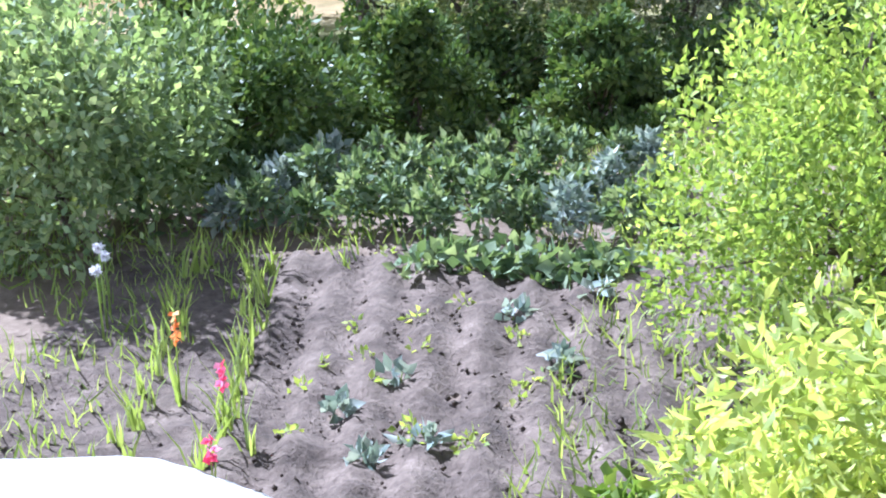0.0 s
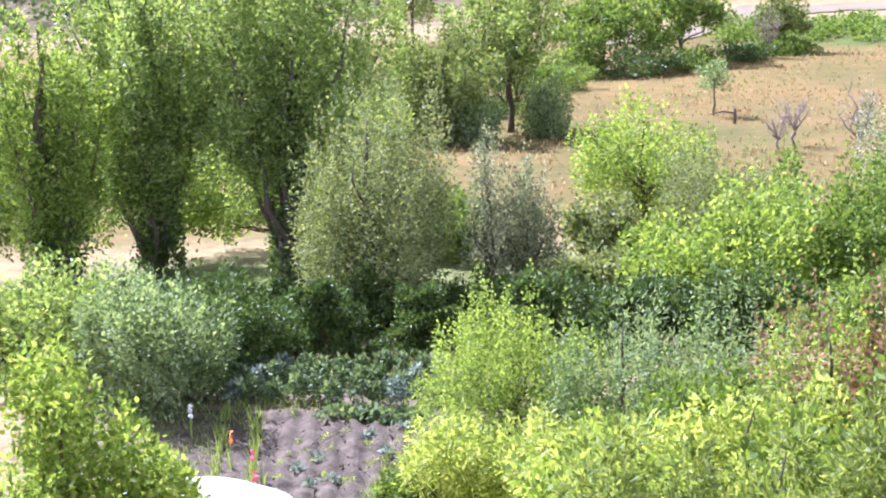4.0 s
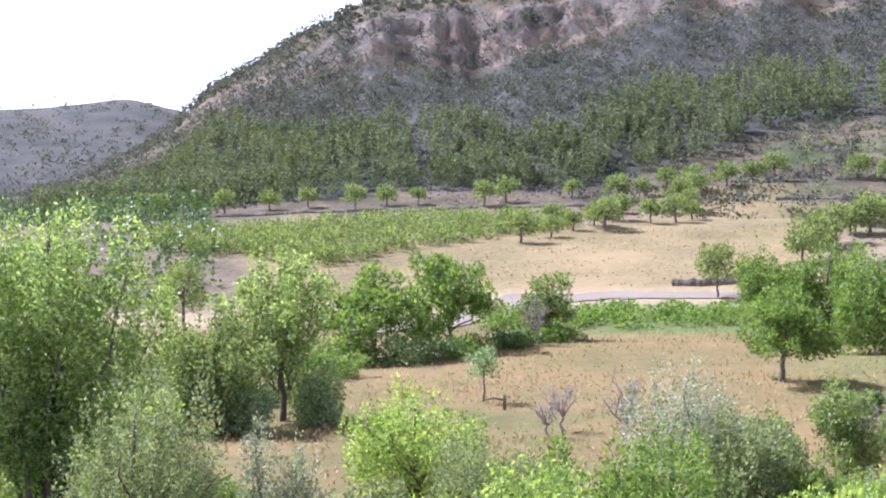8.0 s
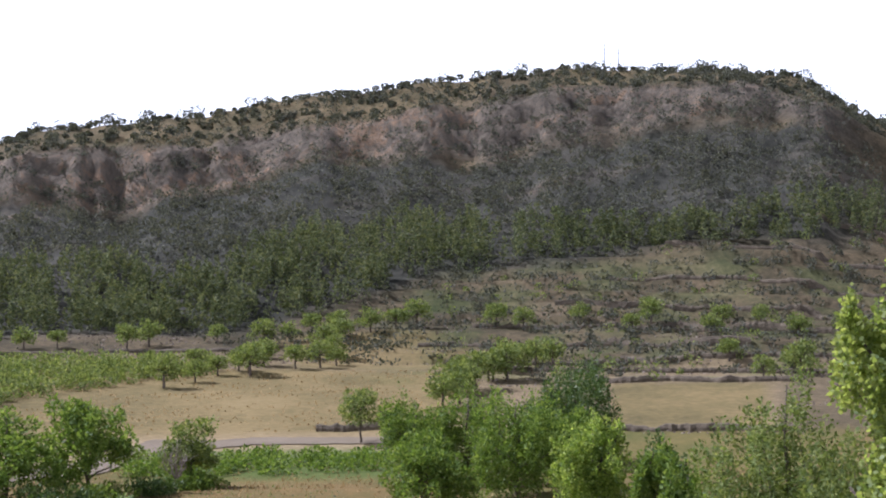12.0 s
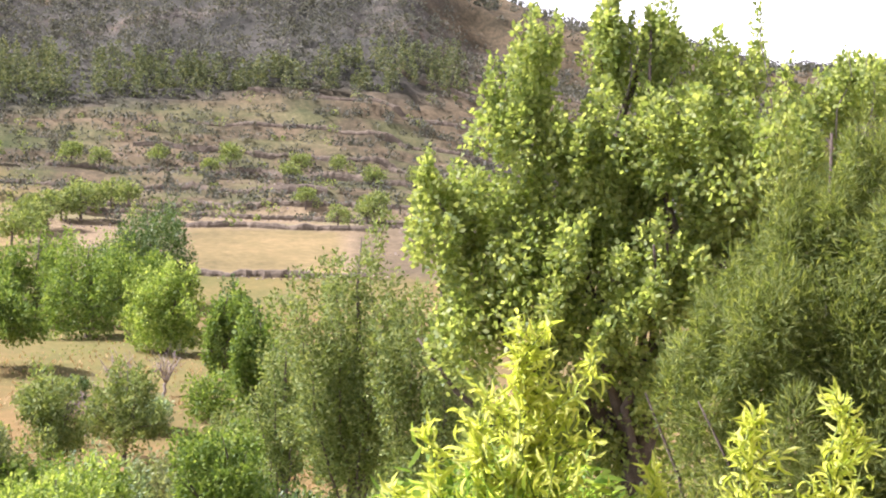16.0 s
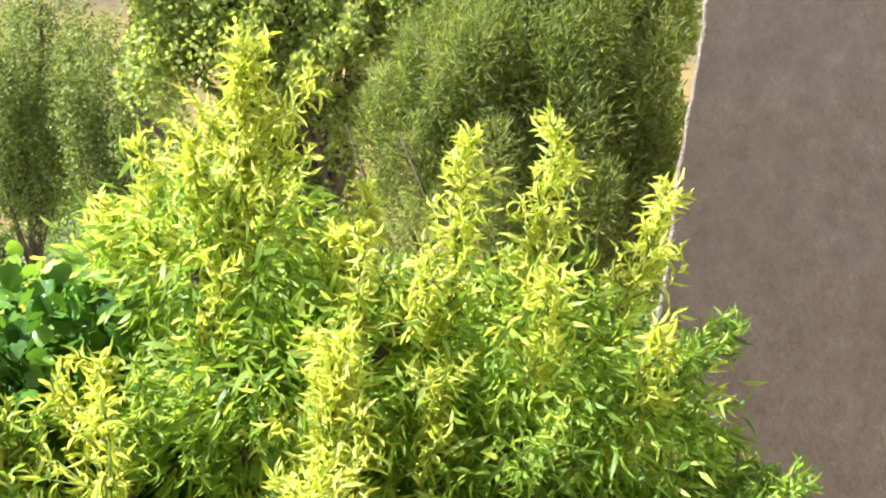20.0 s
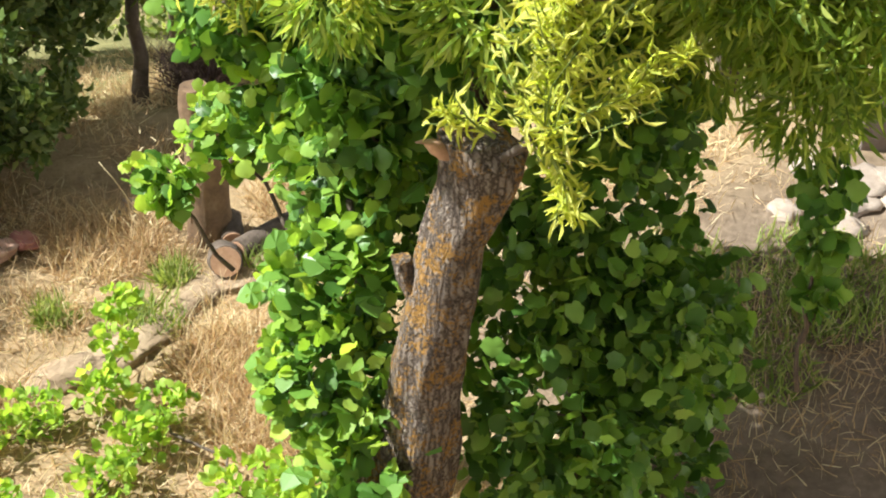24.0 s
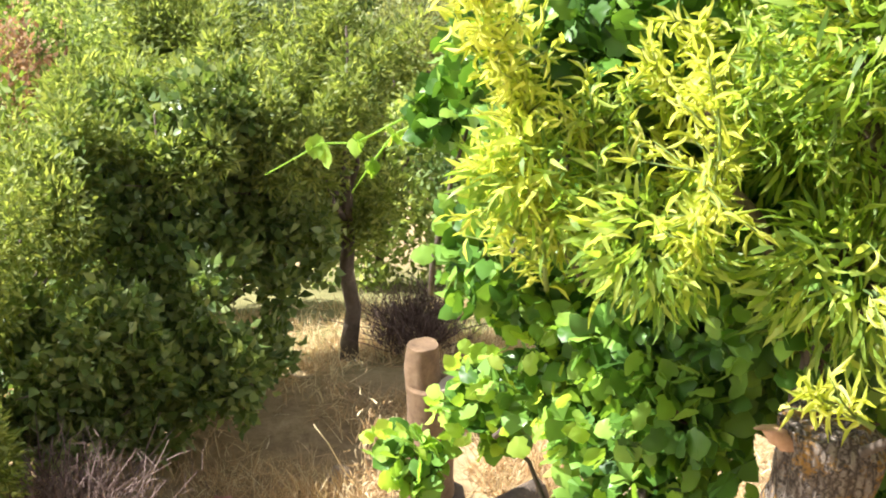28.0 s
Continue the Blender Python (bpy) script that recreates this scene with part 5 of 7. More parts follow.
tree("tamarisk_tree", 10.0, 11.1, 8.0, 3.2, TAMARISK_LEAF, 101, "feathery dull green tamarisk beside the house wall", n=125000, size=0.12, trunk=0.12, slim=0.12, flesh=0.2, droop=-0.3, plume="spray",
     lobes=[((c[0] - 10.0, c[1] - 11.1, c[2] - gz), r) for c, r in TAM])

def ivy_on(ob, h, r, seed):
    rg = np.random.default_rng(seed)
    p, way = lobes_points([((0.05 * k, 0, h * (0.08 + 0.2 * k)), (r * (1.15 - 0.12 * k), r * (1.15 - 0.12 * k), h * 0.16)) for k in range(5)], 6000, rg, 0.6)
    p[:, 2] = np.maximum(p[:, 2], 0.05)
    part("ivy", leaves_mesh(p, way, 0.16, 0.13, DIAMOND, rg), DARK_LEAF, ob, "dark ivy round the trunk")


for i, name in enumerate(("poplar_tree.001", "poplar_tree.002", "poplar_tree.003")):
    ivy_on(bpy.data.objects[name], 8.0, 0.85, 800 + i)

# more growth along the river behind the poplars
for i, (x, y, h, w, leaf, kd, n) in enumerate(((-22.0, 62.0, 9.0, 6.0, LIME_LEAF, "round", 9000), (-27.5, 58.0, 9.5, 6.5, WALNUT_LEAF, "round", 9000), (-17.5, 66.0, 6.5, 5.0, POPLAR_LEAF, "round", 6500),
                                             (-25.5, 78.0, 7.0, 6.0, DARK_LEAF, "round", 6500), (-31.0, 92.0, 8.0, 7.0, ALMOND_LEAF, "round", 6500), (-20.0, 92.0, 4.5, 5.0, DARK_LEAF, "bush", 4000),
                                             (-24.0, 112.0, 5.5, 5.0, ALMOND_LEAF, "round", 3500), (-31.0, 125.0, 6.0, 6.0, WALNUT_LEAF, "round", 3500), (-36.0, 150.0, 6.5, 6.5, DARK_LEAF, "round", 3500),
                                             (-44.0, 170.0, 7.5, 8.0, ALMOND_LEAF, "round", 3500), (-14.5, 60.0, 3.6, 3.6, LIME_LEAF, "bush", 4500), (-9.0, 63.0, 3.2, 4.0, WALNUT_LEAF, "bush", 4500),
                                             (-3.0, 63.0, 3.0, 3.8, GREY_LEAF, "bush", 3500), (-0.6, 57.0, 3.0, 4.0, WALNUT_LEAF, "bush", 5000), (-2.6, 54.0, 2.4, 3.0, GREY_LEAF, "bush", 4000), (0.8, 60.0, 3.2, 4.4, GREY_LEAF, "bush", 5000))):
    tree("elm_tree", x, y, h, w, leaf, 220 + i, "leafy elm along the river behind the poplars", kd, n, 0.24 if y < 85 else 0.34, group="elms along the river", clear=0.08)

# ---------------------------------------------------------------- kitchen garden
def garden_bed():
    """Tilled bed with furrows that run away from the house."""
    verts, faces = [], []
    nx, ny = 90, 70
    for j in range(ny + 1):
        for i in range(nx + 1):
            u, v = i / nx, j / ny
            y = 23.6 + 6.6 * v
            x0, x1 = -9.6 - 0.12 * (y - 24), -3.4
            x = x0 + (x1 - x0) * u
            q = (x + 0.19 * (y - 25.4)) / 0.44
            furrow = 0.04 * math.sin(q * 2 * math.pi) if -7.6 - 0.19 * (y - 25.4) < x else 0.015
            edge = smooth(0, 0.06, min(u, 1 - u, v, 1 - v))
            lump = 0.05 * noise.fractal((x * 1.6, y * 1.6, 0), 0.8, 2.0, 4) + 0.035 * noise.noise((x * 9, y * 9, 1))
            verts.append((x, y, ground(x, y) - 0.10 + edge * (0.17 + furrow + lump)))
    for j in range(ny):
        for i in range(nx):
            a = j * (nx + 1) + i
            faces.append((a, a + 1, a + nx + 2, a + nx + 1))
    me = bpy.data.meshes.new("garden_bed")
    me.from_pydata(verts, [], faces)
    me.polygons.foreach_set("use_smooth", [True] * len(faces))
    me.materials.append(SOIL)
    tagged(new("garden_bed", me), "tilled grey-brown garden soil with shallow furrows", "soil", kind="structure")


garden_bed()
rng = np.random.default_rng(77)


def soil_clods():
    """Loose crumbs and clods over the tilled bed."""
    form = np.array([(1, 0, 0), (-1, 0, 0), (0, 1, 0), (0, -1, 0), (0, 0, 1), (0, 0, -1)], float)
    faces = [(0, 2, 4), (2, 1, 4), (1, 3, 4), (3, 0, 4), (2, 0, 5), (1, 2, 5), (3, 1, 5), (0, 3, 5)]
    rg = np.random.default_rng(78)
    n = 2200
    xy = np.column_stack([rg.uniform(-9.6, -3.6, n), rg.uniform(23.8, 30.0, n)])
    at = on_ground(xy) + np.array((0, 0, 0.075))
    size = 0.01 + 0.03 * rg.random((n, 1, 1)) ** 4
    v = at[:, None, :] + form[None] * size * rg.uniform(0.5, 1.3, (n, 6, 1))
    stuff("soil_clods", fast_mesh("soil_clods", v.reshape(-1, 3), faces, 6, n), SOIL, "loose grey-brown clods over the tilled bed", "soil")


soil_clods()


def gladiolus(x, y, h, petal, label, seed):
    rg = np.random.default_rng(seed)
    ob = thing("gladiolus", x, y, ground(x, y) + 0.03, label, "flower", "gladioli in the garden rows")
    fan = np.tile(np.array((0.0, 0.0, 0.0)), (7, 1)) + rg.normal(0, 0.03, (7, 3)) * (1, 1, 0)
    part("leaf_fan", blades_mesh(fan, h * 0.9, 0.03, rg, 0.13), BLADE_LEAF, ob)
    if petal:
        part("stem", tubes_mesh([[((0, 0, 0), 0.008), ((0.03, 0, h * 1.1), 0.005)]], 5), BLADE_LEAF, ob)
        ts = rg.random((18, 1))
        c = np.concatenate([np.full((18, 1), 0.03), np.zeros((18, 1)), h * (0.82 + 0.32 * ts)], axis=1)
        part("blossom", leaves_mesh(c, rg.normal(0, 1, (18, 3)) + np.array((0, -0.5, 0)), 0.07, 0.062, DIAMOND, rg), petal, ob)


k = 0
for row, (xa, ya, xb, yb) in enumerate(((-8.15, 25.6, -9.1, 29.5), (-7.45, 25.3, -8.35, 29.5))):
    for i in range(19):
        t = i / 18
        x, y = xa + (xb - xa) * t + rng.normal(0, 0.07), ya + (yb - ya) * t + rng.normal(0, 0.05)
        gladiolus(x, y, rng.uniform(0.3, 0.56), None, "green sword-leaved gladiolus in a garden row", 300 + k)
        k += 1
gladiolus(-8.15, 26.6, 0.7, PETAL_ORANGE, "orange flowering gladiolus in a garden row", 401)
gladiolus(-7.58, 26.0, 0.55, PETAL_RED, "pink-red flowering gladiolus in a garden row", 402)
gladiolus(-7.2, 24.75, 0.62, PETAL_RED, "pink-red flowering gladiolus in a garden row", 403)


def leafy(name, x, y, h, w, leaf, seed, label, n, size, group, category="plant", shape=FOLDED, slim=0.6):
    rg = np.random.default_rng(seed)
    ob = thing(name, x, y, ground(x, y) + 0.02, label, category, group)
    part("stem", tubes_mesh([bent((0, 0, -0.05), (rg.normal(0, w * 0.1), rg.normal(0, w * 0.1), h * 0.85), 0.014, 0.004, rg, 4)], 5), BLADE_LEAF, ob)
    p, way = lobes_points([((0, 0, h * 0.52), (w * 0.5, w * 0.5, h * 0.5)), ((w * 0.1, 0, h * 0.72), (w * 0.3, w * 0.3, h * 0.3))], n, rg, 0.3)
    p[:, 2] = np.maximum(p[:, 2], 0.03)
    part("foliage", leaves_mesh(p, way, size, size * slim, shape, rg, 0.6), leaf, ob)


for i in range(11):
    for j in range(3):
        x, y = -9.2 + 0.44 * i + rng.normal(0, 0.05), 30.6 + 0.85 * j + rng.normal(0, 0.08)
        leafy("bean_plant", x - 0.12 * j, y, rng.uniform(0.38, 0.62), rng.uniform(0.3, 0.5), VEG_LEAF if (i * 7 + j) % 8 else CABBAGE_LEAF, 500 + i * 3 + j, "bushy grey-green vegetable plant in a row", 190, 0.13, "vegetable rows")
for i in range(12):
    leafy("squash_plant", -6.9 + 0.17 * i + rng.normal(0, 0.04), 29.4 + rng.normal(0, 0.12), 0.24, 0.5, VEG_LEAF, 560 + i, "low broad-leaved squash plant beside the bed", 40, 0.15, "squash plants", slim=0.85)
for i, (x, y) in enumerate(((-6.15, 26.1), (-6.5, 25.7), (-6.9, 26.5), (-5.4, 27.6), (-5.9, 28.4), (-5.3, 28.9), (-6.6, 27.2))):
    leafy("cabbage_plant", x, y, 0.14, 0.24, CABBAGE_LEAF, 580 + i, "small blue-green cabbage seedling in the furrows", 26, 0.14, "seedlings in the bed", slim=0.7)
for i in range(24):
    q = 26 + 4 * rng.random()
    leafy("seedling", -7.0 - 0.19 * (q - 25.4) + 0.44 * int(rng.integers(0, 5)) + rng.normal(0, 0.05), q, 0.12, 0.2, LIME_LEAF, 600 + i, "small green seedling in the furrows", 12, 0.08, "seedlings in the bed")
for i, (x, y) in enumerate(((-9.3, 27.9), (-9.2, 27.6), (-9.45, 28.3))):
    ob = thing("onion_flower", x, y, ground(x, y), "tall onion with a pale round flower head", "flower", "onion flowers")
    part("stem", tubes_mesh([[((0, 0, 0), 0.012), ((0.02, 0, 0.8 - 0.1 * i), 0.008)]], 6), BLADE_LEAF, ob)
    rg = np.random.default_rng(i)
    part("flower_head", leaves_mesh(np.tile(np.array((0.02, 0, 0.82 - 0.1 * i)), (60, 1)), rg.normal(0, 1, (60, 3)), 0.06, 0.03, DIAMOND, rg, 0.2), PETAL_WHITE, ob)

# low weeds and grass in and round the garden
pts = []
while len(pts) < 16000:
    x, y = rng.uniform(-13, 1), rng.uniform(19, 37)
    inside = -8.4 < x < -4.6 and 24 < y < 30
    n = noise.noise((x * 0.7, y * 0.7, 2))
    if (not inside and n > -0.1) or (x > -5.4 and y < 29 and n > -0.4) or (x < -7.6 and n > 0.05) or (x < -8.7 and y > 25 and n > -0.35):
        pts.append((x, y))
pts = on_ground(pts)
pts[:, 2] += 0.04
stuff("garden_grass", blades_mesh(pts, 0.24, 0.02, rng, 0.4), BLADE_LEAF, "fresh green grass and weeds round the garden", "grass")
pts = []
while len(pts) < 7000:
    x, y = rng.uniform(-16, 4), rng.uniform(33, 42)
    if noise.noise((x * 0.5, y * 0.5, 6)) > -0.15:
        pts.append((x, y))
stuff("brown_grass", blades_mesh(on_ground(pts), 0.34, 0.025, rng, 0.4), TWIG, "grey-brown dry grass behind the vegetable rows", "grass")

BANK = "leafy shrub on the bank above the river"
tree("laurel_bush", -3.1, 27.9, 3.2, 4.0, LIME_LEAF, 111, "bright lime green shrub with upright shoots beside the garden", "spikes", 19000, 0.085, plume="spray", shape=FOLDED, category="bush")
tree("laurel_bush", -0.9, 26.4, 3.5, 3.2, BLUE_LEAF, 112, "blue-green shrub with upright shoots", "spikes", 9500, 0.11, plume="spray", shape=FOLDED, category="bush", slim=0.4)
tree("laurel_bush", 0.9, 25.3, 3.7, 3.0, BLUE_LEAF, 113, "blue-green shrub with upright shoots", "spikes", 9000, 0.11, plume="spray", shape=FOLDED, category="bush", slim=0.4)
tree("sumac_bush", 3.0, 21.4, 5.0, 2.2, RED_LEAF, 114, "rust-red shrub with dry upright twigs", "spikes", 7000, 0.10, category="bush")
tree("sumac_bush", 1.9, 23.3, 5.2, 2.2, RED_LEAF, 115, "rust-brown shrub with dry upright twigs", "spikes", 3600, 0.10, category="bush")
tree("laurel_bush", 2.1, 21.6, 3.9, 2.7, LIME_LEAF, 116, "pale yellow-green shrub beside the sumac", "spikes", 9000, 0.10, plume="spray", shape=FOLDED, category="bush")
tree("laurel_bush", 0.0, 21.0, 2.8, 3.4, WALNUT_LEAF, 117, "light green shrub on the terrace slope", "bush", 10500, 0.11, shape=FOLDED, category="bush")
tree("chestnut_tree", -0.9, 19.4, 2.2, 3.0, CHESTNUT_LEAF, 118, "low leafy fruit tree with long light green leaves", "bush", 16000, 0.12, shape=LANCE, slim=0.28, droop=0.4, category="tree")
tree("chestnut_tree", 0.9, 17.6, 2.8, 3.4, CHESTNUT_LEAF, 119, "low leafy fruit tree with light green leaves", "bush", 11000, 0.12, shape=FOLDED, slim=0.45, category="tree")
tree("chestnut_tree", -2.9, 22.6, 2.5, 3.0, CHESTNUT_LEAF, 172, "low leafy fruit tree with long light green leaves", "bush", 15000, 0.12, shape=LANCE, slim=0.28, droop=0.4, category="tree")
tree("quince_tree", -4.0, 22.6, 1.6, 1.5, WALNUT_LEAF, 120, "small glossy green quince bush beside the bed", "bush", 4200, 0.12, shape=FOLDED, category="bush")
tree("plum_tree", -6.1, 14.4, 3.5, 1.9, LIME_LEAF, 121, "leafy green plum tree overhanging the white tank cover", "round", 8500, 0.10, 0.06, shape=FOLDED, clear=0.12)
tree("plum_tree", -6.0, 16.4, 1.9, 1.8, LIME_LEAF, 122, "low leafy plum shoots in front of the white tank cover", "spikes", 3600, 0.10, shape=FOLDED, category="tree")
tree("elder_bush", -13.7, 32.3, 3.6, 4.2, POPLAR_LEAF, 123, BANK, "bush", 9500, 0.15, category="bush")
tree("elder_bush", -10.8, 35.2, 3.0, 3.6, DARK_LEAF, 124, BANK, "spikes", 8000, 0.14, category="bush")
tree("elder_bush", -10.7, 30.2, 2.9, 3.4, BLUE_LEAF, 125, "blue-green fruit bush at the edge of the garden", "bush", 14000, 0.13, plume="spray", category="bush")
tree("elder_bush", -9.8, 32.6, 1.9, 2.0, DARK_LEAF, 126, BANK, "bush", 4200, 0.13, category="bush")
for i in range(13):
    x, y = -20.5 + 1.9 * i + rng.normal(0, 0.2), 43.5 + 1.2 * math.sin(i * 1.9)
    tree("ivy_thicket", x, y, 2.0 + 0.5 * math.sin(i * 2.3), 3.4, DARK_LEAF, 130 + i, "dark ivy-covered thicket under the river trees", "bush", 5200, 0.16, group="thickets by the river", category="bush")
for i, (x, h, w) in enumerate(((-14.6, 2.6, 2.6), (-12.4, 3.0, 2.2), (-10.6, 2.5, 2.0), (-8.7, 3.0, 2.0), (-6.2, 2.8, 2.3), (-3.5, 3.0, 2.0), (-1.2, 2.5, 2.4), (1.2, 2.6, 2.4))):
    tree("hazel_bush", x, 36.6 + 0.5 * math.sin(i * 2.1), h * 0.72, w * 1.25, DARK_LEAF, 270 + i, "dark upright hazel bush behind the vegetable rows", "poplar", 5500, 0.14, plume=True, clear=0.08, group="hazels behind the garden", category="bush")
tree("elder_bush", 4.4, 36.0, 2.4, 3.0, WALNUT_LEAF, 148, BANK, "bush", 5000, 0.15, category="bush")
for i, (x, y, h, w) in enumerate(((7.2, 27.0, 2.8, 3.4), (5.4, 30.0, 2.6, 3.4), (8.0, 33.0, 3.0, 4.0), (12, 38, 3.2, 4.4), (7.0, 39.5, 3.0, 4.4))):
    tree("elder_bush", x, y, h, w, (BLUE_LEAF, POPLAR_LEAF, DARK_LEAF)[i % 3], 150 + i, BANK, "bush", 6000, 0.15, category="bush")


def tank():
    """Low round tank under a white domed cover with a scalloped hem."""
    x, y, z = -7.85, 23.0, -4.2
    ob = thing("water_tank", x, y, z - 0.05, "low sunken round tank under a bright white domed cover", "tank")
    bm = bmesh.new()
    rings, seg = 14, 96
    grid = []
    for j in range(1, rings + 1):
        t = j / rings
        row = []
        for i in range(seg):
            a = 2 * math.pi * i / seg
            hem = 0.02 * abs(math.sin(a * 24)) if j >= rings - 1 else 0
            sag = 0.025 * math.cos(a * 9) * t * t + 0.02 * noise.noise((3 * t * math.cos(a), 3 * t * math.sin(a), 0))
            row.append(bm.verts.new(((1.95 + hem) * t * math.cos(a), (1.75 + hem) * t * math.sin(a), 1.3 - 0.5 * t ** 2.4 + sag)))
        grid.append(row)
    mid = bm.verts.new((0, 0, 1.3))
    for i in range(seg):
        bm.faces.new((mid, grid[0][i], grid[0][(i + 1) % seg]))
    for j in range(rings - 1):
        for i in range(seg):
            bm.faces.new((grid[j][i], grid[j + 1][i], grid[j + 1][(i + 1) % seg], grid[j][(i + 1) % seg]))
    bmesh.ops.solidify(bm, geom=bm.faces[:], thickness=0.012)
    for f in bm.faces:
        f.smooth = True
    part("cover", bm, FABRIC, ob, "bright white domed cover")
    bm = bmesh.new()
    rows = [[bm.verts.new((1.86 * r * math.cos(a), 1.66 * r * math.sin(a), zz)) for a in [2 * math.pi * i / 64 for i in range(64)]] for r, zz in ((1, -0.6), (1, 0.74), (0.96, 0.74), (0.96, -0.6))]
    for p, q in zip(rows, rows[1:]):
        for i in range(64):
            bm.faces.new((p[i], p[(i + 1) % 64], q[(i + 1) % 64], q[i]))
    part("side", bm, PLASTER, ob)
    post = thing("garden_post", x + 2.05, y + 0.3, ground(x + 2.05, y + 0.3) - 0.1, "thin dark post beside the covered tank", "post")
    part("pole", tubes_mesh([[((0, 0, 0), 0.02), ((0.02, 0, 1.1), 0.016)]], 7), BARK, post)


tank()


# ---------------------------------------------------------------- house wall, pot and steps
WALL_AT, WALL_WAY, WALL_BACK = Vector((9.26, 8.47, 0)), Vector((0.93, -0.37, 0)).normalized(), Vector((0.37, 0.93, 0)).normalized()


def house_wall():
    """Roughly plastered wall of the neighbouring house; its corner is ragged."""
    bm = bmesh.new()
    nx, nz, h = 60, 110, 10.5
    front = {}
    for k in range(nz + 1):
        z = -0.3 + (h + 0.3) * k / nz
        rag = 0.035 * noise.noise((0, 0, z * 2.2)) + 0.03 * noise.noise((3, 0, z * 7)) + 0.02 * noise.noise((5, 0, z * 19)) + 0.028 * z
        for i in range(nx + 1):
            u = (i / nx) ** 1.6 * 9.0
            p = WALL_AT + WALL_WAY * (u + rag * max(0, 1 - u))
            bulge = 0.03 * noise.fractal((u * 1.2, z * 1.2, 0), 0.8, 2.0, 4) + (0.03 if i == 0 else 0)
            front[i, k] = bm.verts.new((p.x + WALL_BACK.x * bulge, p.y + WALL_BACK.y * bulge, z))
    back = {}
    for k in range(nz + 1):
        for i in (0, nx):
            v = front[i, k].co + WALL_BACK * 4.0
            back[i, k] = bm.verts.new(v + WALL_WAY * (3.4 if i == 0 else 0))
    for k in range(nz):
        for i in range(nx):
            bm.faces.new((front[i, k], front[i + 1, k], front[i + 1, k + 1], front[i, k + 1]))
        bm.faces.new((back[0, k], front[0, k], front[0, k + 1], back[0, k + 1]))
        bm.faces.new((front[nx, k], back[nx, k], back[nx, k + 1], front[nx, k + 1]))
        bm.faces.new((back[nx, k], back[0, k], back[0, k + 1], back[nx, k + 1]))
    bm.faces.new([front[i, nz] for i in range(nx + 1)] + [back[nx, nz], back[0, nz]])
    for f in bm.faces:
        f.smooth = len(f.verts) == 4
    me = bpy.data.meshes.new("wall_house")
    bm.to_mesh(me)
    bm.free()
    me.materials.append(PLASTER)
    tagged(new("wall_house", me), "rough pinkish-grey plastered house wall with a ragged corner", "wall", kind="structure")


house_wall()


def boulder(name, x, y, sx, sy, sz, label, seed, mat=STONE, group="", category="stone", turn=0.0):
    bm = bmesh.new()
    bmesh.ops.create_icosphere(bm, subdivisions=3, radius=1)
    for v in bm.verts:
        n = noise.fractal(v.co * 1.5 + Vector((seed * 7.3, 0, 0)), 0.7, 2.0, 4)
        c = v.co * (1 + 0.42 * n)
        v.co = Vector((c.x * sx, c.y * sy, c.z * sz))
    for f in bm.faces:
        f.smooth = True
    me = bpy.data.meshes.new(name)
    bm.to_mesh(me)
    bm.free()
    me.materials.append(mat)
    ob = new(name, me)
    ob.matrix_world = pose(x, y, ground(x, y) + sz * 0.3, 0, 0, turn)
    return tagged(ob, label, category, group)


def step_block(x, y, z, w, d, h, turn, seed):
    bm = bmesh.new()
    bmesh.ops.create_cube(bm, size=1)
    bmesh.ops.scale(bm, vec=(w, d, h), verts=bm.verts)
    bmesh.ops.subdivide_edges(bm, edges=bm.edges[:], cuts=5, use_grid_fill=True)
    for v in bm.verts:
        v.co += Vector((noise.noise(v.co * 3 + Vector((seed, 0, 0))), noise.noise(v.co * 3 + Vector((0, seed, 0))), noise.noise(v.co * 3 + Vector((0, 0, seed))))) * 0.09
    bmesh.ops.bevel(bm, geom=[e for e in bm.edges if e.calc_face_angle(0) > 0.8], offset=0.015, segments=1, affect="EDGES")
    me = bpy.data.meshes.new("step")
    bm.to_mesh(me)
    bm.free()
    me.materials.append(STONE)
    ob = new("stone_step", me)
    ob.matrix_world = pose(x, y, z, 0, 0, turn)
    tagged(ob, "worn pale stone step beside the house wall", "step", "steps by the wall")


step_block(9.35, 7.75, 0.0, 0.85, 0.45, 0.15, -21, 1)
for i, (x, y, a) in enumerate(((8.45, 7.75, 0.2), (8.75, 7.95, 0.26), (8.9, 7.5, 0.22), (8.2, 7.5, 0.15), (9.2, 7.35, 0.18), (8.6, 8.3, 0.2), (7.9, 7.9, 0.13), (9.7, 7.2, 0.2))):
    boulder("rubble_stone", x, y, a * 1.2, a, a * 0.36, "pale rough stone in the ledge below the wall", 41 + i, group="rubble below the wall", turn=40 * i)
step_block(10.1, 7.45, 0.06, 0.8, 0.55, 0.30, -21, 2)
step_block(10.95, 7.1, 0.12, 0.9, 0.6, 0.42, -21, 3)


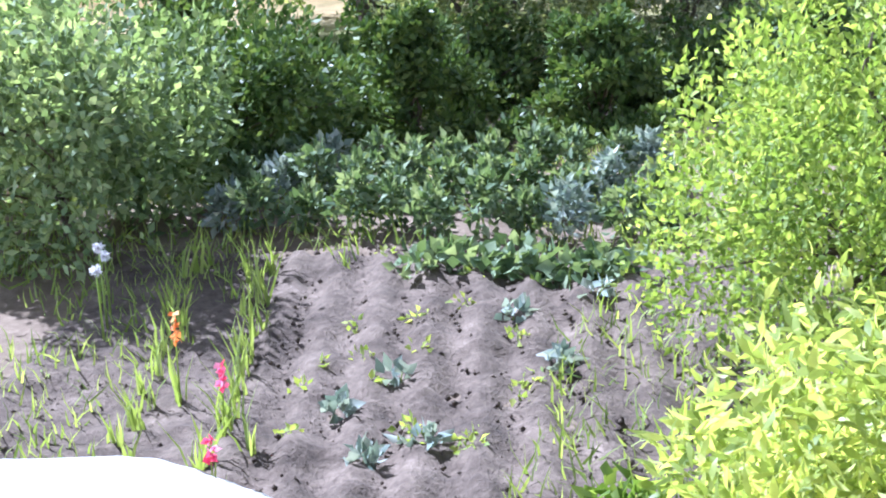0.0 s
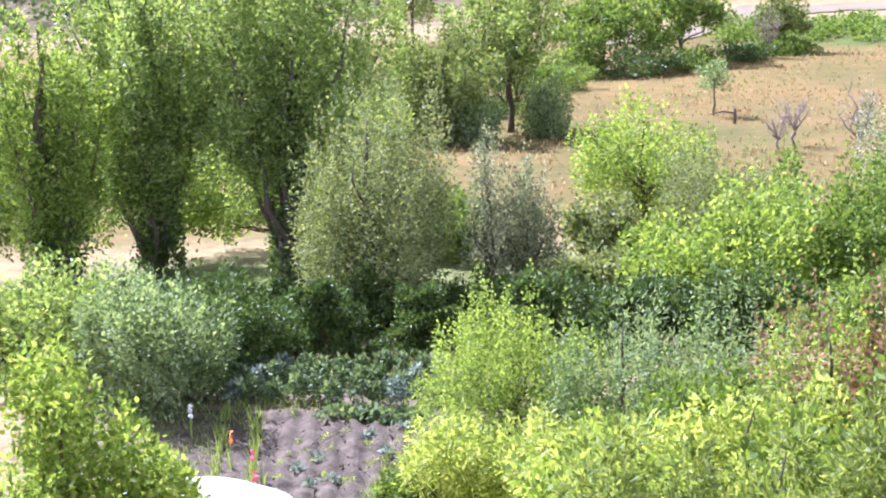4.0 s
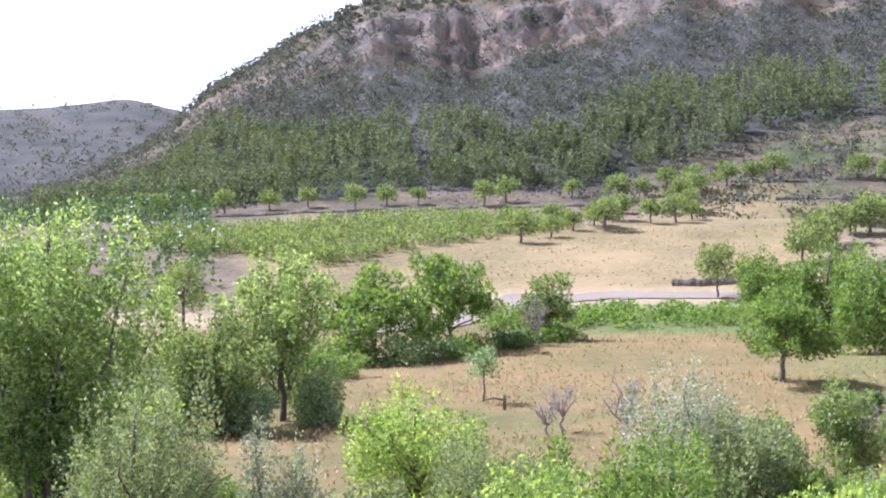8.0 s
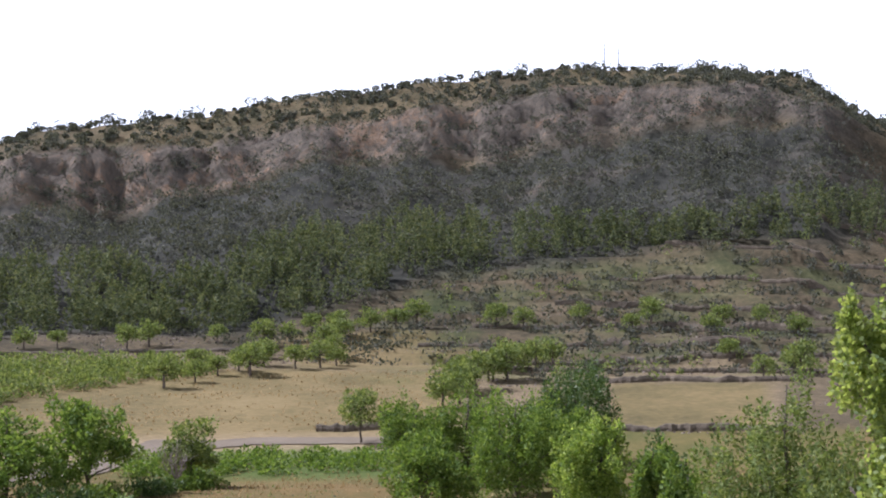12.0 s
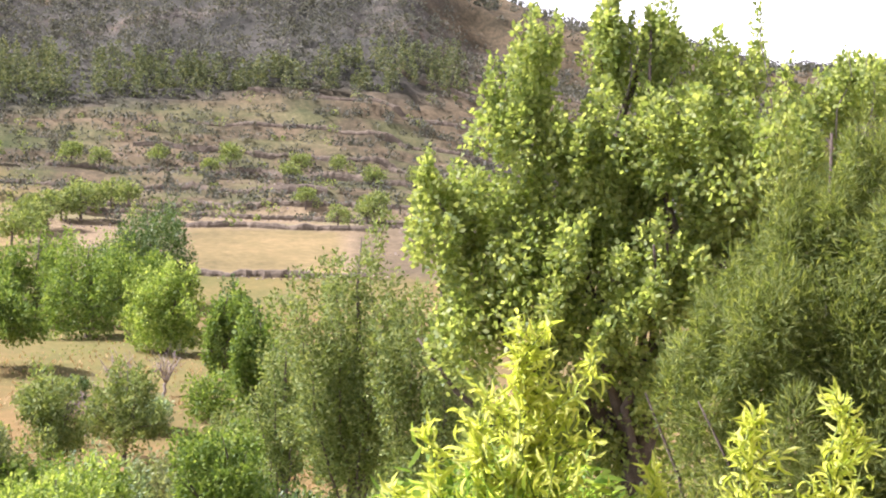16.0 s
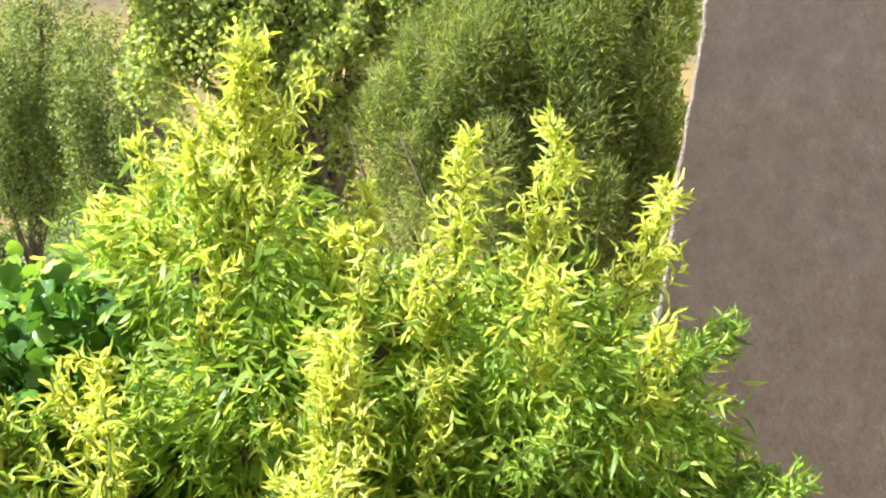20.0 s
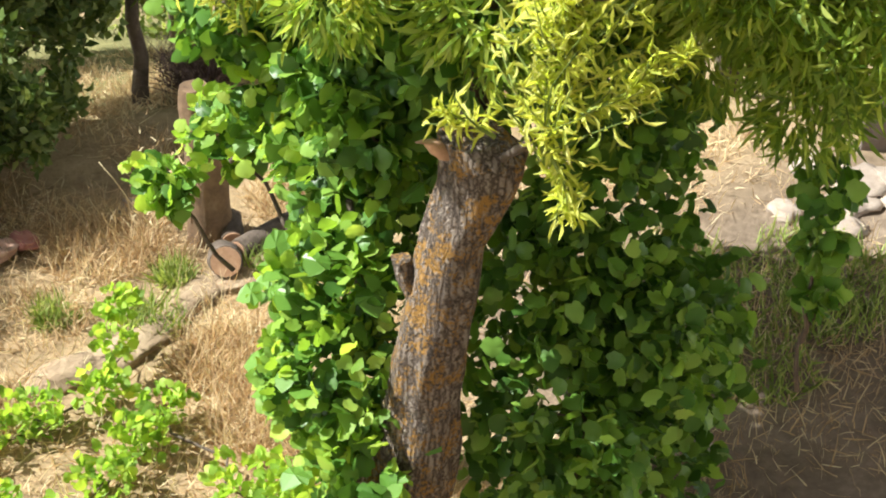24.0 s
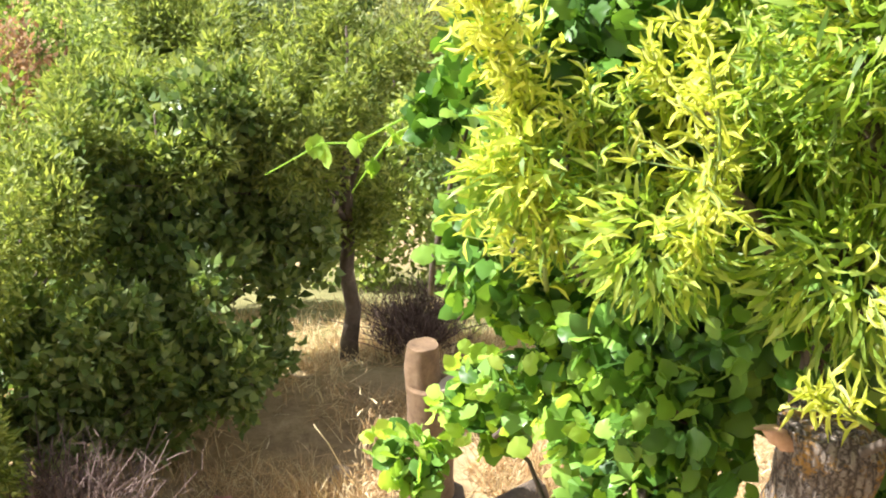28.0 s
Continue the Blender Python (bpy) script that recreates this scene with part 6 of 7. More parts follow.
def flower_pot(x, y, z):
    ob = thing("flower_pot", x, y, z, "dark grey plastic pot with a grey-green shrub and a white tag", "pot")
    bm = bmesh.new()
    prof = [(0.0, 0.0), (0.15, 0.0), (0.165, 0.16), (0.19, 0.40), (0.21, 0.41), (0.21, 0.46), (0.185, 0.46), (0.175, 0.40), (0.0, 0.39)]
    rows = [[bm.verts.new((r * math.cos(a), r * math.sin(a), zz)) for a in [2 * math.pi * i / 28 for i in range(28)]] for r, zz in prof]
    for a, b in zip(rows, rows[1:]):
        for i in range(28):
            bm.faces.new((a[i], a[(i + 1) % 28], b[(i + 1) % 28], b[i]))
    bmesh.ops.remove_doubles(bm, verts=bm.verts, dist=1e-5)
    for f in bm.faces:
        f.smooth = True
    part("pot", bm, POT, ob)
    rg = np.random.default_rng(9)
    tips = [(rg.normal(0, 0.13), rg.normal(0, 0.13), rg.uniform(0.75, 1.05)) for _ in range(9)]
    part("stem", tubes_mesh([bent((0, 0, 0.38), t, 0.012, 0.005, rg) for t in tips], 5), BARK, ob)
    c = np.array([np.array(tips[i % 9]) * (0.75 + 0.25 * rg.random()) for i in range(260)]) + rg.normal(0, 0.07, (260, 3))
    part("leaves", leaves_mesh(c, rg.normal(0, 1, (260, 3)) + np.array((0, 0, 0.5)), 0.085, 0.055, FOLDED, rg), CABBAGE_LEAF, ob)
    bm = bmesh.new()
    bmesh.ops.create_cube(bm, size=1)
    bmesh.ops.scale(bm, vec=(0.11, 0.004, 0.07), verts=bm.verts)
    bmesh.ops.rotate(bm, verts=bm.verts, matrix=Matrix.Rotation(0.5, 3, "X"))
    bmesh.ops.translate(bm, verts=bm.verts, vec=(-0.15, -0.16, 0.50))
    part("tag", bm, FABRIC, ob, "white paper tag")


flower_pot(10.22, 7.72, 0.14)


# ---------------------------------------------------------------- peach tree with vine
def lofted(line, sides, seed, rough=0.12):
    """A gnarled trunk along a line of (point, radius)."""
    pts, rad = np.array([p for p, _ in line], float), np.array([r for _, r in line])
    t0, t1 = np.arange(len(line)), np.linspace(0, len(line) - 1, len(line) * 9)
    path = np.column_stack([np.interp(t1, t0, pts[:, i]) for i in range(3)])
    for _ in range(3):
        path[1:-1] = (path[:-2] + path[1:-1] * 2 + path[2:]) / 4
    rr = np.interp(t1, t0, rad)
    bm = bmesh.new()
    rows = []
    for i, (p, r) in enumerate(zip(path, rr)):
        row = []
        for k in range(sides):
            a = 2 * math.pi * k / sides
            n = rough * noise.fractal((math.cos(a) * 1.6, math.sin(a) * 1.6, p[2] * 1.1 + seed), 0.8, 2.0, 4)
            n += 0.055 * noise.noise((math.cos(a) * 9, math.sin(a) * 9, p[2] * 2.0 + seed))
            row.append(bm.verts.new((p[0] + math.cos(a) * r * (1 + n), p[1] + math.sin(a) * r * (1 + n), p[2] + 0.05 * r * math.sin(3 * a) * (i == len(path) - 1))))
        rows.append(row)
    for a, b in zip(rows, rows[1:]):
        for k in range(sides):
            bm.faces.new((a[k], a[(k + 1) % sides], b[(k + 1) % sides], b[k]))
    bm.faces.new(rows[-1])
    bm.faces.new(list(reversed(rows[0])))
    for f in bm.faces:
        f.smooth = len(f.verts) == 4
    return bm


PX, PY = 2.85, 5.3
peach = thing("peach_tree", PX, PY, -0.02, "old peach tree, lichened trunk and bright yellow-green shoots", "tree")


def rel(p):
    return (p[0] - PX, p[1] - PY, p[2])


part("trunk", lofted([(rel((2.76, 5.46, -0.1)), 0.33), (rel((2.88, 5.42, 0.6)), 0.27), (rel((3.0, 5.36, 1.22)), 0.225), (rel((3.06, 5.33, 1.75)), 0.18), (rel((3.12, 5.3, 2.2)), 0.168), (rel((3.16, 5.28, 2.6)), 0.145),
                      (rel((3.27, 5.25, 2.88)), 0.175), (rel((3.29, 5.24, 3.06)), 0.21), (rel((3.23, 5.25, 3.16)), 0.16)], 36, 0.0, 0.2), LICHEN_BARK, peach, "cracked grey bark with orange lichen")
part("snag", lofted([(rel((3.12, 5.27, 3.08)), 0.07), (rel((3.03, 5.28, 3.16)), 0.035), (rel((2.97, 5.28, 3.17)), 0.012)], 14, 4.0, 0.35), CUT_WOOD, peach, "torn pale wood at the broken top")
part("stub", lofted([(rel((3.08, 5.32, 2.2)), 0.075), (rel((2.99, 5.38, 2.4)), 0.065), (rel((2.96, 5.4, 2.5)), 0.05)], 14, 8.0, 0.2), LICHEN_BARK, peach)
rg = np.random.default_rng(15)
BOUGHS = [((3.34, 5.5, 2.7), (3.75, 5.75, 3.92), 0.085, 0.06), ((3.63, 5.55, 3.92), (3.41, 5.86, 4.9), 0.05, 0.02), ((3.63, 5.55, 3.92), (4.3, 5.3, 4.9), 0.045, 0.018), ((3.5, 5.55, 3.4), (4.7, 4.9, 4.3), 0.045, 0.018),
         ((3.45, 5.55, 3.1), (3.0, 5.8, 4.2), 0.04, 0.015), ((3.3, 5.16, 3.0), (3.2, 4.6, 3.6), 0.022, 0.01)]
for a, b, r0, r1 in BOUGHS:
    part("limb", tubes_mesh([bent(rel(a), rel(b), r0, r1, rg, 6, 0.03)], 9, 0.2), BARK, peach)
# lobes at the back and underside are additions that shade the vine and ground
p, way = lobes_points([(rel(c), (r * 0.95, r * 0.95, r * 0.85)) for c, r in (((3.65, 6.0, 4.8), 0.58), ((4.14, 5.55, 4.35), 0.66), ((4.78, 5.15, 4.4), 0.66), ((5.1, 4.75, 4.2), 0.5), ((3.55, 5.75, 4.1), 0.45),
                                                                        ((4.49, 5.05, 3.9), 0.62), ((4.88, 4.65, 3.65), 0.52), ((2.75, 5.7, 3.75), 0.26), ((2.55, 6.2, 3.85), 0.28), ((4.2, 5.9, 3.7), 0.6), ((3.6, 5.5, 4.4), 0.5), ((3.35, 5.35, 3.65), 0.34), ((4.4, 6.5, 4.2), 0.65), ((5.2, 5.9, 4.0), 0.6), ((5.7, 5.3, 3.8), 0.5), ((3.7, 6.9, 4.2), 0.55), ((5.0, 6.8, 3.8), 0.6), ((5.9, 6.1, 3.6), 0.55), ((3.95, 6.9, 4.45), 0.6), ((4.6, 7.2, 4.3), 0.6), ((4.3, 7.6, 3.8), 0.6), ((5.4, 6.9, 4.0), 0.6), ((4.3, 6.2, 3.3), 0.5), ((4.55, 4.92, 3.68), 0.36), ((4.75, 4.74, 3.42), 0.34), ((4.75, 4.75, 3.12), 0.26), ((4.9, 4.6, 3.75), 0.34), ((4.1, 5.6, 3.25), 0.45), ((4.7, 5.5, 3.3), 0.5), ((5.1, 5.6, 3.4), 0.45), ((4.4, 6.6, 3.4), 0.5), ((3.95, 6.6, 3.3), 0.4))], 45000, rg, 0.5)
part("foliage", leaves_mesh(p, way - np.array((0, 0, 0.75)), 0.125, 0.025, LANCE, rg, 0.45), PEACH_LEAF, peach, "long narrow drooping green leaves")


def shoot(ax, ay, az, bx, by, bz, n=130, leaf=None, wide=0.13):
    """A shoot with side twigs, each set with narrow leaves that spread and droop."""
    a, b = np.array(rel((ax, ay, az))), np.array(rel((bx, by, bz)))
    ln = np.linalg.norm(b - a)
    along = (b - a) / ln
    sides = [bent(a, b, 0.011, 0.003, rg, 5, 0.03)]
    count = max(5, n // 14)
    for i in range(count):
        t = (i + 0.5) / count
        c = a + (b - a) * t
        out = unit(rg.normal(0, 1, (1, 3)))[0] + along * 0.9 + np.array((0, 0, 0.25))
        sides.append(bent(c, c + out / np.linalg.norm(out) * wide * (1.75 - 1.2 * t) * rg.uniform(0.6, 1.3), 0.005, 0.002, rg, 3, 0.06))
    stem = part("shoot", tubes_mesh(sides, 4), BLADE_LEAF, peach)
    pts, ways = [], []
    for j, ln_ in enumerate(sides):
        p0, p1 = np.array(ln_[0][0]), np.array(ln_[-1][0])
        m = int(n * 0.28) if j == 0 else max(4, int(n * 0.95 / count))
        t = rg.random((m, 1))
        pts.append(p0 + (p1 - p0) * t)
        ways.append(unit(rg.normal(0, 1, (m, 3))) + (p1 - p0) / np.linalg.norm(p1 - p0) * 0.7 - np.array((0, 0, 0.3)))
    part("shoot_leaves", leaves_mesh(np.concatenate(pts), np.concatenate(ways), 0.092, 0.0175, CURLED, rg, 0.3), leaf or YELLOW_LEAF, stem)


shoot(3.49, 5.76, 4.75, 3.57, 5.86, 5.81, 560, wide=0.28)
shoot(3.6, 5.7, 4.8, 3.66, 5.8, 5.62, 360, wide=0.28)
shoot(3.65, 5.73, 5.2, 3.84, 5.69, 5.78, 90)
shoot(3.32, 5.91, 4.7, 3.24, 6.10, 5.38, 170)
shoot(3.43, 5.78, 4.7, 3.39, 5.92, 5.48, 240, wide=0.2)
shoot(4.34, 5.20, 4.6, 4.42, 5.33, 5.5, 340, wide=0.22)
shoot(4.65, 5.07, 4.6, 4.80, 5.15, 5.6, 340, wide=0.22)
shoot(5.02, 4.86, 4.6, 5.22, 4.82, 5.33, 300, wide=0.2)
shoot(5.03, 4.71, 4.43, 5.36, 4.49, 4.82, 150, PEACH_LEAF)
shoot(5.12, 4.47, 4.14, 5.46, 4.08, 4.2, 170, PEACH_LEAF)
shoot(3.98, 5.47, 4.6, 4.08, 5.55, 5.26, 160)
shoot(3.47, 4.86, 4.0, 3.58, 4.99, 4.71, 200)
shoot(3.13, 5.71, 4.1, 2.96, 5.91, 4.52, 150)
shoot(3.22, 6.44, 4.0, 2.98, 6.69, 4.47, 150)
shoot(3.27, 4.62, 3.6, 3.52, 4.92, 4.78, 760, wide=0.24)
shoot(3.11, 4.55, 3.4, 3.36, 4.81, 4.22, 720, wide=0.3)
shoot(3.25, 4.53, 3.57, 3.67, 4.35, 3.81, 120)
shoot(3.02, 4.74, 3.44, 2.87, 4.89, 3.53, 60)
shoot(3.17, 4.56, 3.5, 3.17, 4.40, 3.2, 110)
shoot(2.82, 5.41, 3.9, 2.86, 5.57, 4.41, 170, wide=0.18)
shoot(2.82, 5.48, 4.15, 2.72, 5.41, 3.87, 120, wide=0.18)
shoot(4.94, 4.65, 4.39, 5.29, 4.42, 4.80, 150, PEACH_LEAF)
shoot(5.05, 4.34, 4.03, 5.38, 4.00, 4.17, 170, PEACH_LEAF)
shoot(2.48, 5.98, 3.5, 2.47, 6.19, 4.04, 160)
shoot(4.55, 4.61, 3.85, 4.54, 4.29, 3.34, 170, PEACH_LEAF, 0.2)
shoot(4.23, 4.94, 4.18, 4.23, 4.66, 3.68, 170, PEACH_LEAF, 0.2)
shoot(3.29, 5.39, 3.98, 3.29, 5.64, 4.61, 150, PEACH_LEAF, 0.2)

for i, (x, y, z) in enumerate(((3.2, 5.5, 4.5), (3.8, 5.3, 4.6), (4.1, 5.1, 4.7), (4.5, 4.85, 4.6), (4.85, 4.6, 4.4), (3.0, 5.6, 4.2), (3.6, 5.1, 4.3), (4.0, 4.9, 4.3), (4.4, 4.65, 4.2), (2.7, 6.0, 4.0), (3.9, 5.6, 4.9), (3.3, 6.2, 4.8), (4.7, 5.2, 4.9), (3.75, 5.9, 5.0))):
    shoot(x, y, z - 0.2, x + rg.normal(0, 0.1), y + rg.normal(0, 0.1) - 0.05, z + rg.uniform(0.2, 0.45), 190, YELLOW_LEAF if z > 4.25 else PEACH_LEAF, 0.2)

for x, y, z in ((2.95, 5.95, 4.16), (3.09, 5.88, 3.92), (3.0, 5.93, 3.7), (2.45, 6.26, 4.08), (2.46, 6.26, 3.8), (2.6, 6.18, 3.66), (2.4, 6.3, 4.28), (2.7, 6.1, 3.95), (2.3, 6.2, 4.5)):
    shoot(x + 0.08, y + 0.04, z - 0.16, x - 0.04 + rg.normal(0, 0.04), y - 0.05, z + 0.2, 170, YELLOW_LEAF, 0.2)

# ---------------------------------------------------------------- grape vine
vine = thing("grape_vine", 2.75, 5.8, 0.0, "grape vine with broad bright green leaves climbing the trunk", "vine")
VX, VY = 2.75, 5.8
# the last eight clumps are added behind the crown, only to cast shade
CLUMPS = [((2.91, 5.95, 2.02), 0.3), ((2.8, 5.73, 1.64), 0.33), ((2.79, 5.42, 1.25), 0.28), ((3.24, 6.38, 2.5), 0.38), ((3.4, 6.5, 2.84), 0.46), ((3.08, 6.8, 2.65), 0.33),
          ((2.88, 7.26, 2.26), 0.17), ((2.56, 7.36, 1.99), 0.14), ((3.91, 5.69, 1.9), 0.55), ((3.92, 5.3, 1.25), 0.58), ((4.3, 5.55, 2.07), 0.48), ((4.46, 5.25, 1.69), 0.45), ((4.1, 5.4, 0.6), 0.5),
          ((3.0, 6.35, 4.45), 0.3), ((2.9, 6.4, 4.15), 0.28), ((2.6, 6.5, 4.3), 0.2), ((3.18, 6.73, 4.18), 0.36), ((3.0, 7.2, 4.0), 0.36), ((3.4, 7.2, 3.8), 0.42), ((3.5, 7.5, 4.1), 0.36), ((3.55, 6.6, 3.7), 0.42), ((3.2, 6.6, 3.5), 0.36), ((4.85, 4.62, 2.75), 0.13), ((4.86, 4.6, 2.45), 0.13), ((4.87, 4.6, 2.15), 0.1), ((2.72, 7.55, 3.65), 0.12), ((2.9, 7.45, 3.8), 0.16), ((3.21, 6.33, 3.03), 0.37), ((3.6, 6.0, 3.2), 0.45), ((4.2, 5.6, 2.9), 0.45), ((3.14, 6.03, 0.9), 0.33), ((2.92, 5.55, 0.6), 0.32), ((2.75, 6.9, 3.2), 0.26), ((3.35, 6.15, 3.4), 0.42), ((3.1, 6.0, 2.9), 0.3), ((4.7, 5.6, 1.2), 0.5), ((4.6, 5.5, 0.5), 0.5), ((4.7, 6.0, 2.6), 0.45), ((3.45, 5.75, 3.35), 0.36), ((5.0, 5.9, 0.8), 0.5), ((3.5, 6.6, 1.9), 0.4), ((3.5, 7.6, 3.4), 0.45), ((4.1, 7.9, 3.5), 0.5), ((4.7, 8.1, 3.5), 0.5), ((3.9, 8.6, 3.5), 0.5), ((4.6, 8.8, 3.4), 0.5), ((5.2, 8.4, 3.3), 0.5), ((5.3, 7.6, 3.3), 0.5), ((4.5, 7.3, 3.3), 0.5)]
rg = np.random.default_rng(21)
canes = [bent((c0[0] - VX, c0[1] - VY, max(0.0, c0[2] - 0.9)), (c1[0] - VX, c1[1] - VY, c1[2]), 0.016, 0.006, rg, 6, 0.05)
         for (c0, _), (c1, _) in zip(CLUMPS, CLUMPS[1:]) if (Vector(c0) - Vector(c1)).length < 1.6]
canes.append(bent((0.1, -0.1, -0.1), (0.3, 0.3, 2.4), 0.035, 0.02, rg, 8, 0.04))
for ln in canes:
    part("cane", tubes_mesh([ln], 6, 0.2), BARK, vine)
p, way = lobes_points([((c[0] - VX, c[1] - VY, c[2]), (r, r, r)) for c, r in CLUMPS], 16000, rg, 0.45, 0.3)
p[:, 2] = np.maximum(p[:, 2], 0.04)
part("foliage", leaves_mesh(p, way - np.array((0, 0, 0.5)), 0.09, 0.098, LOBED, rg, 0.6, flat=0.1), VINE_LEAF, vine)
# outer layer of brighter leaves: sunlight put into the colour of the left clumps
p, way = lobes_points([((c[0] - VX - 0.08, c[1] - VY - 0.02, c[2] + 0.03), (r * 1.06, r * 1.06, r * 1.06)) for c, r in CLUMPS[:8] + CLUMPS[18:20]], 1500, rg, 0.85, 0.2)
p[:, 2] = np.maximum(p[:, 2], 0.04)
part("young_foliage", leaves_mesh(p, way + np.array((-0.3, 0, -0.4)), 0.08, 0.085, LOBED, rg, 0.6), YOUNG_AND_SUNLIT_VINE_LEAF, vine, "brighter leaf layer standing for sunlight on the left clumps")


def one_leaf(bend):
    form, faces = LOBED
    me = bpy.data.meshes.new("vine_leaf")
    me.from_pydata([(0.12 * u, 0.12 * v, 0.12 * w - bend * (u * u + v * v * 0.6)) for u, v, w in form], [], faces)
    me.materials.append(VINE_LEAF)
    return me


LEAVES = [one_leaf(b) for b in (0.01, 0.03, 0.05, -0.02)]
p, way = lobes_points([((c[0] - VX, c[1] - VY, c[2]), (r * 1.08, r * 1.08, r * 1.08)) for c, r in CLUMPS[:8]], 240, rg, 0.85, 0.2)
for i, (c, w) in enumerate(zip(p, way)):
    lf = new("leaf", LEAVES[i % 4])
    lf.parent = vine
    w = Vector(w) + Vector(rg.normal(0, 0.4, 3)) + Vector((-0.2, -0.3, -0.4))
    lf.matrix_local = Matrix.Translation(c) @ w.to_track_quat("X", "Z").to_matrix().to_4x4() @ Matrix.Rotation(rg.normal(0, 0.6), 4, "X") @ Matrix.Diagonal((*([rg.uniform(0.7, 1.25)] * 3), 1))

for pts in (((2.95, 7.45, 3.8), (2.7, 7.7, 3.62), (2.45, 7.85, 3.47), (2.3, 7.9, 3.44), (2.05, 8.0, 3.32)), ((2.8, 7.6, 3.66), (2.6, 7.75, 3.5), (2.5, 7.78, 3.38), (2.42, 7.82, 3.2)), ((3.0, 7.4, 3.7), (2.86, 7.52, 3.5), (2.8, 7.58, 3.3))):
    part("tendril", tubes_mesh([[((q[0] - VX, q[1] - VY, q[2] + 0.02 * math.sin(9 * i)), 0.007 - 0.001 * i) for i, q in enumerate(pts)]], 5), YOUNG_AND_SUNLIT_VINE_LEAF, vine, "pale green curling tendril")
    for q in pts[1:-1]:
        part("tendril_leaf", leaves_mesh(np.array([(q[0] - VX, q[1] - VY, q[2])] * 3), rg.normal(0, 1, (3, 3)) - np.array((0, 0, 0.6)), 0.09, 0.09, LOBED, rg), YOUNG_AND_SUNLIT_VINE_LEAF, vine)
creeper = thing("creeping_vine", 1.8, 7.0, 0.0, "young grape vine trailing over the dry ground", "vine")
SMALL = [((2.58, 8.6, 0.42), 0.13), ((2.45, 8.35, 0.3), 0.13), ((2.24, 8.04, 0.22), 0.17), ((1.78, 8.02, 0.16), 0.2), ((1.38, 7.9, 0.2), 0.16), ((1.27, 7.3, 0.2), 0.2), ((1.5, 7.0, 0.2), 0.18), ((1.96, 7.24, 0.2), 0.2), ((2.3, 7.5, 0.18), 0.18), ((2.55, 7.72, 0.18), 0.16), ((2.66, 6.7, 0.25), 0.24), ((2.9, 6.4, 0.3), 0.24)]
p, way = lobes_points([((c[0] - 1.8, c[1] - 7.0, c[2]), (r, r, r * 0.8)) for c, r in SMALL], 1150, rg, 0.3, 0.2)
p[:, 2] = np.maximum(p[:, 2], 0.03)
part("foliage", leaves_mesh(p, way + np.array((0, 0, 0.3)), 0.066, 0.064, LOBED, rg, 0.5), YOUNG_AND_SUNLIT_VINE_LEAF, creeper)
part("cane", tubes_mesh([bent((a[0] - 1.8, a[1] - 7.0, 0.05), (b[0] - 1.8, b[1] - 7.0, 0.12), 0.012, 0.006, rg, 6, 0.05) for (a, _), (b, _) in zip(SMALL, SMALL[1:])], 5), BARK, creeper)


# ---------------------------------------------------------------- dry slope with stumps and logs
def stump_post():
    x, y = 3.72, 9.72
    ob = thing("tree_stump", x, y, ground(x, y) - 0.05, "tall sawn brown tree stump with a notched top", "stump")
    part("stump", lofted([((0, 0, 0), 0.19), ((0, 0, 0.3), 0.165), ((0.0, 0, 0.8), 0.155), ((-0.02, 0, 1.05), 0.155)], 22, 2.0, 0.08), POST_WOOD, ob)
    part("top_block", lofted([((-0.04, 0.03, 1.0), 0.125), ((-0.05, 0.04, 1.16), 0.12), ((-0.05, 0.04, 1.33), 0.105)], 18, 5.0, 0.1), POST_WOOD, ob)
    bm = bmesh.new()
    bmesh.ops.create_circle(bm, cap_ends=True, segments=18, radius=0.13)
    bmesh.ops.scale(bm, vec=(0.9, 0.6, 1), verts=bm.verts)
    bmesh.ops.solidify(bm, geom=bm.faces[:], thickness=0.03)
    bmesh.ops.rotate(bm, verts=bm.verts, matrix=Matrix.Rotation(-0.3, 3, "Y"))
    bmesh.ops.translate(bm, verts=bm.verts, vec=(0.1, -0.11, 1.1))
    part("cut_face", bm, PALE_CUT, ob, "pale fresh saw cut")


stump_post()


def log(x, y, length, r, turn, seed, label, up=0.0):
    ob = thing("log", x, y, ground(x, y) + r * 0.85, label, "log", "sawn logs beside the stump")
    a = radians(turn)
    d = Vector((math.cos(a), math.sin(a), up))
    part("bark", tubes_mesh([[(tuple(d * (length * (t - 0.5))), r * (1 + 0.05 * math.sin(t * 5))) for t in (0, 0.2, 0.4, 0.6, 0.8, 1)]], 18, 0.15), BARK, ob)
    for s in (-0.5, 0.5):
        bm = bmesh.new()
        bmesh.ops.create_circle(bm, cap_ends=True, segments=18, radius=r * 0.9)
        bmesh.ops.solidify(bm, geom=bm.faces[:], thickness=0.012)
        bmesh.ops.transform(bm, verts=bm.verts, matrix=Matrix.Translation(d * (length * s * 1.012)) @ d.to_track_quat("Z", "Y").to_matrix().to_4x4())
        part("cut_end", bm, CUT_WOOD, ob, "sawn end")


log(3.62, 9.22, 0.32, 0.125, 250, 1, "short sawn log standing on its edge beside the stump", 0.5)
log(4.12, 9.42, 0.75, 0.10, 20, 2, "grey-brown sawn log lying beside the stump")
log(3.85, 9.62, 0.35, 0.09, 70, 3, "short dark log lying behind the stump")

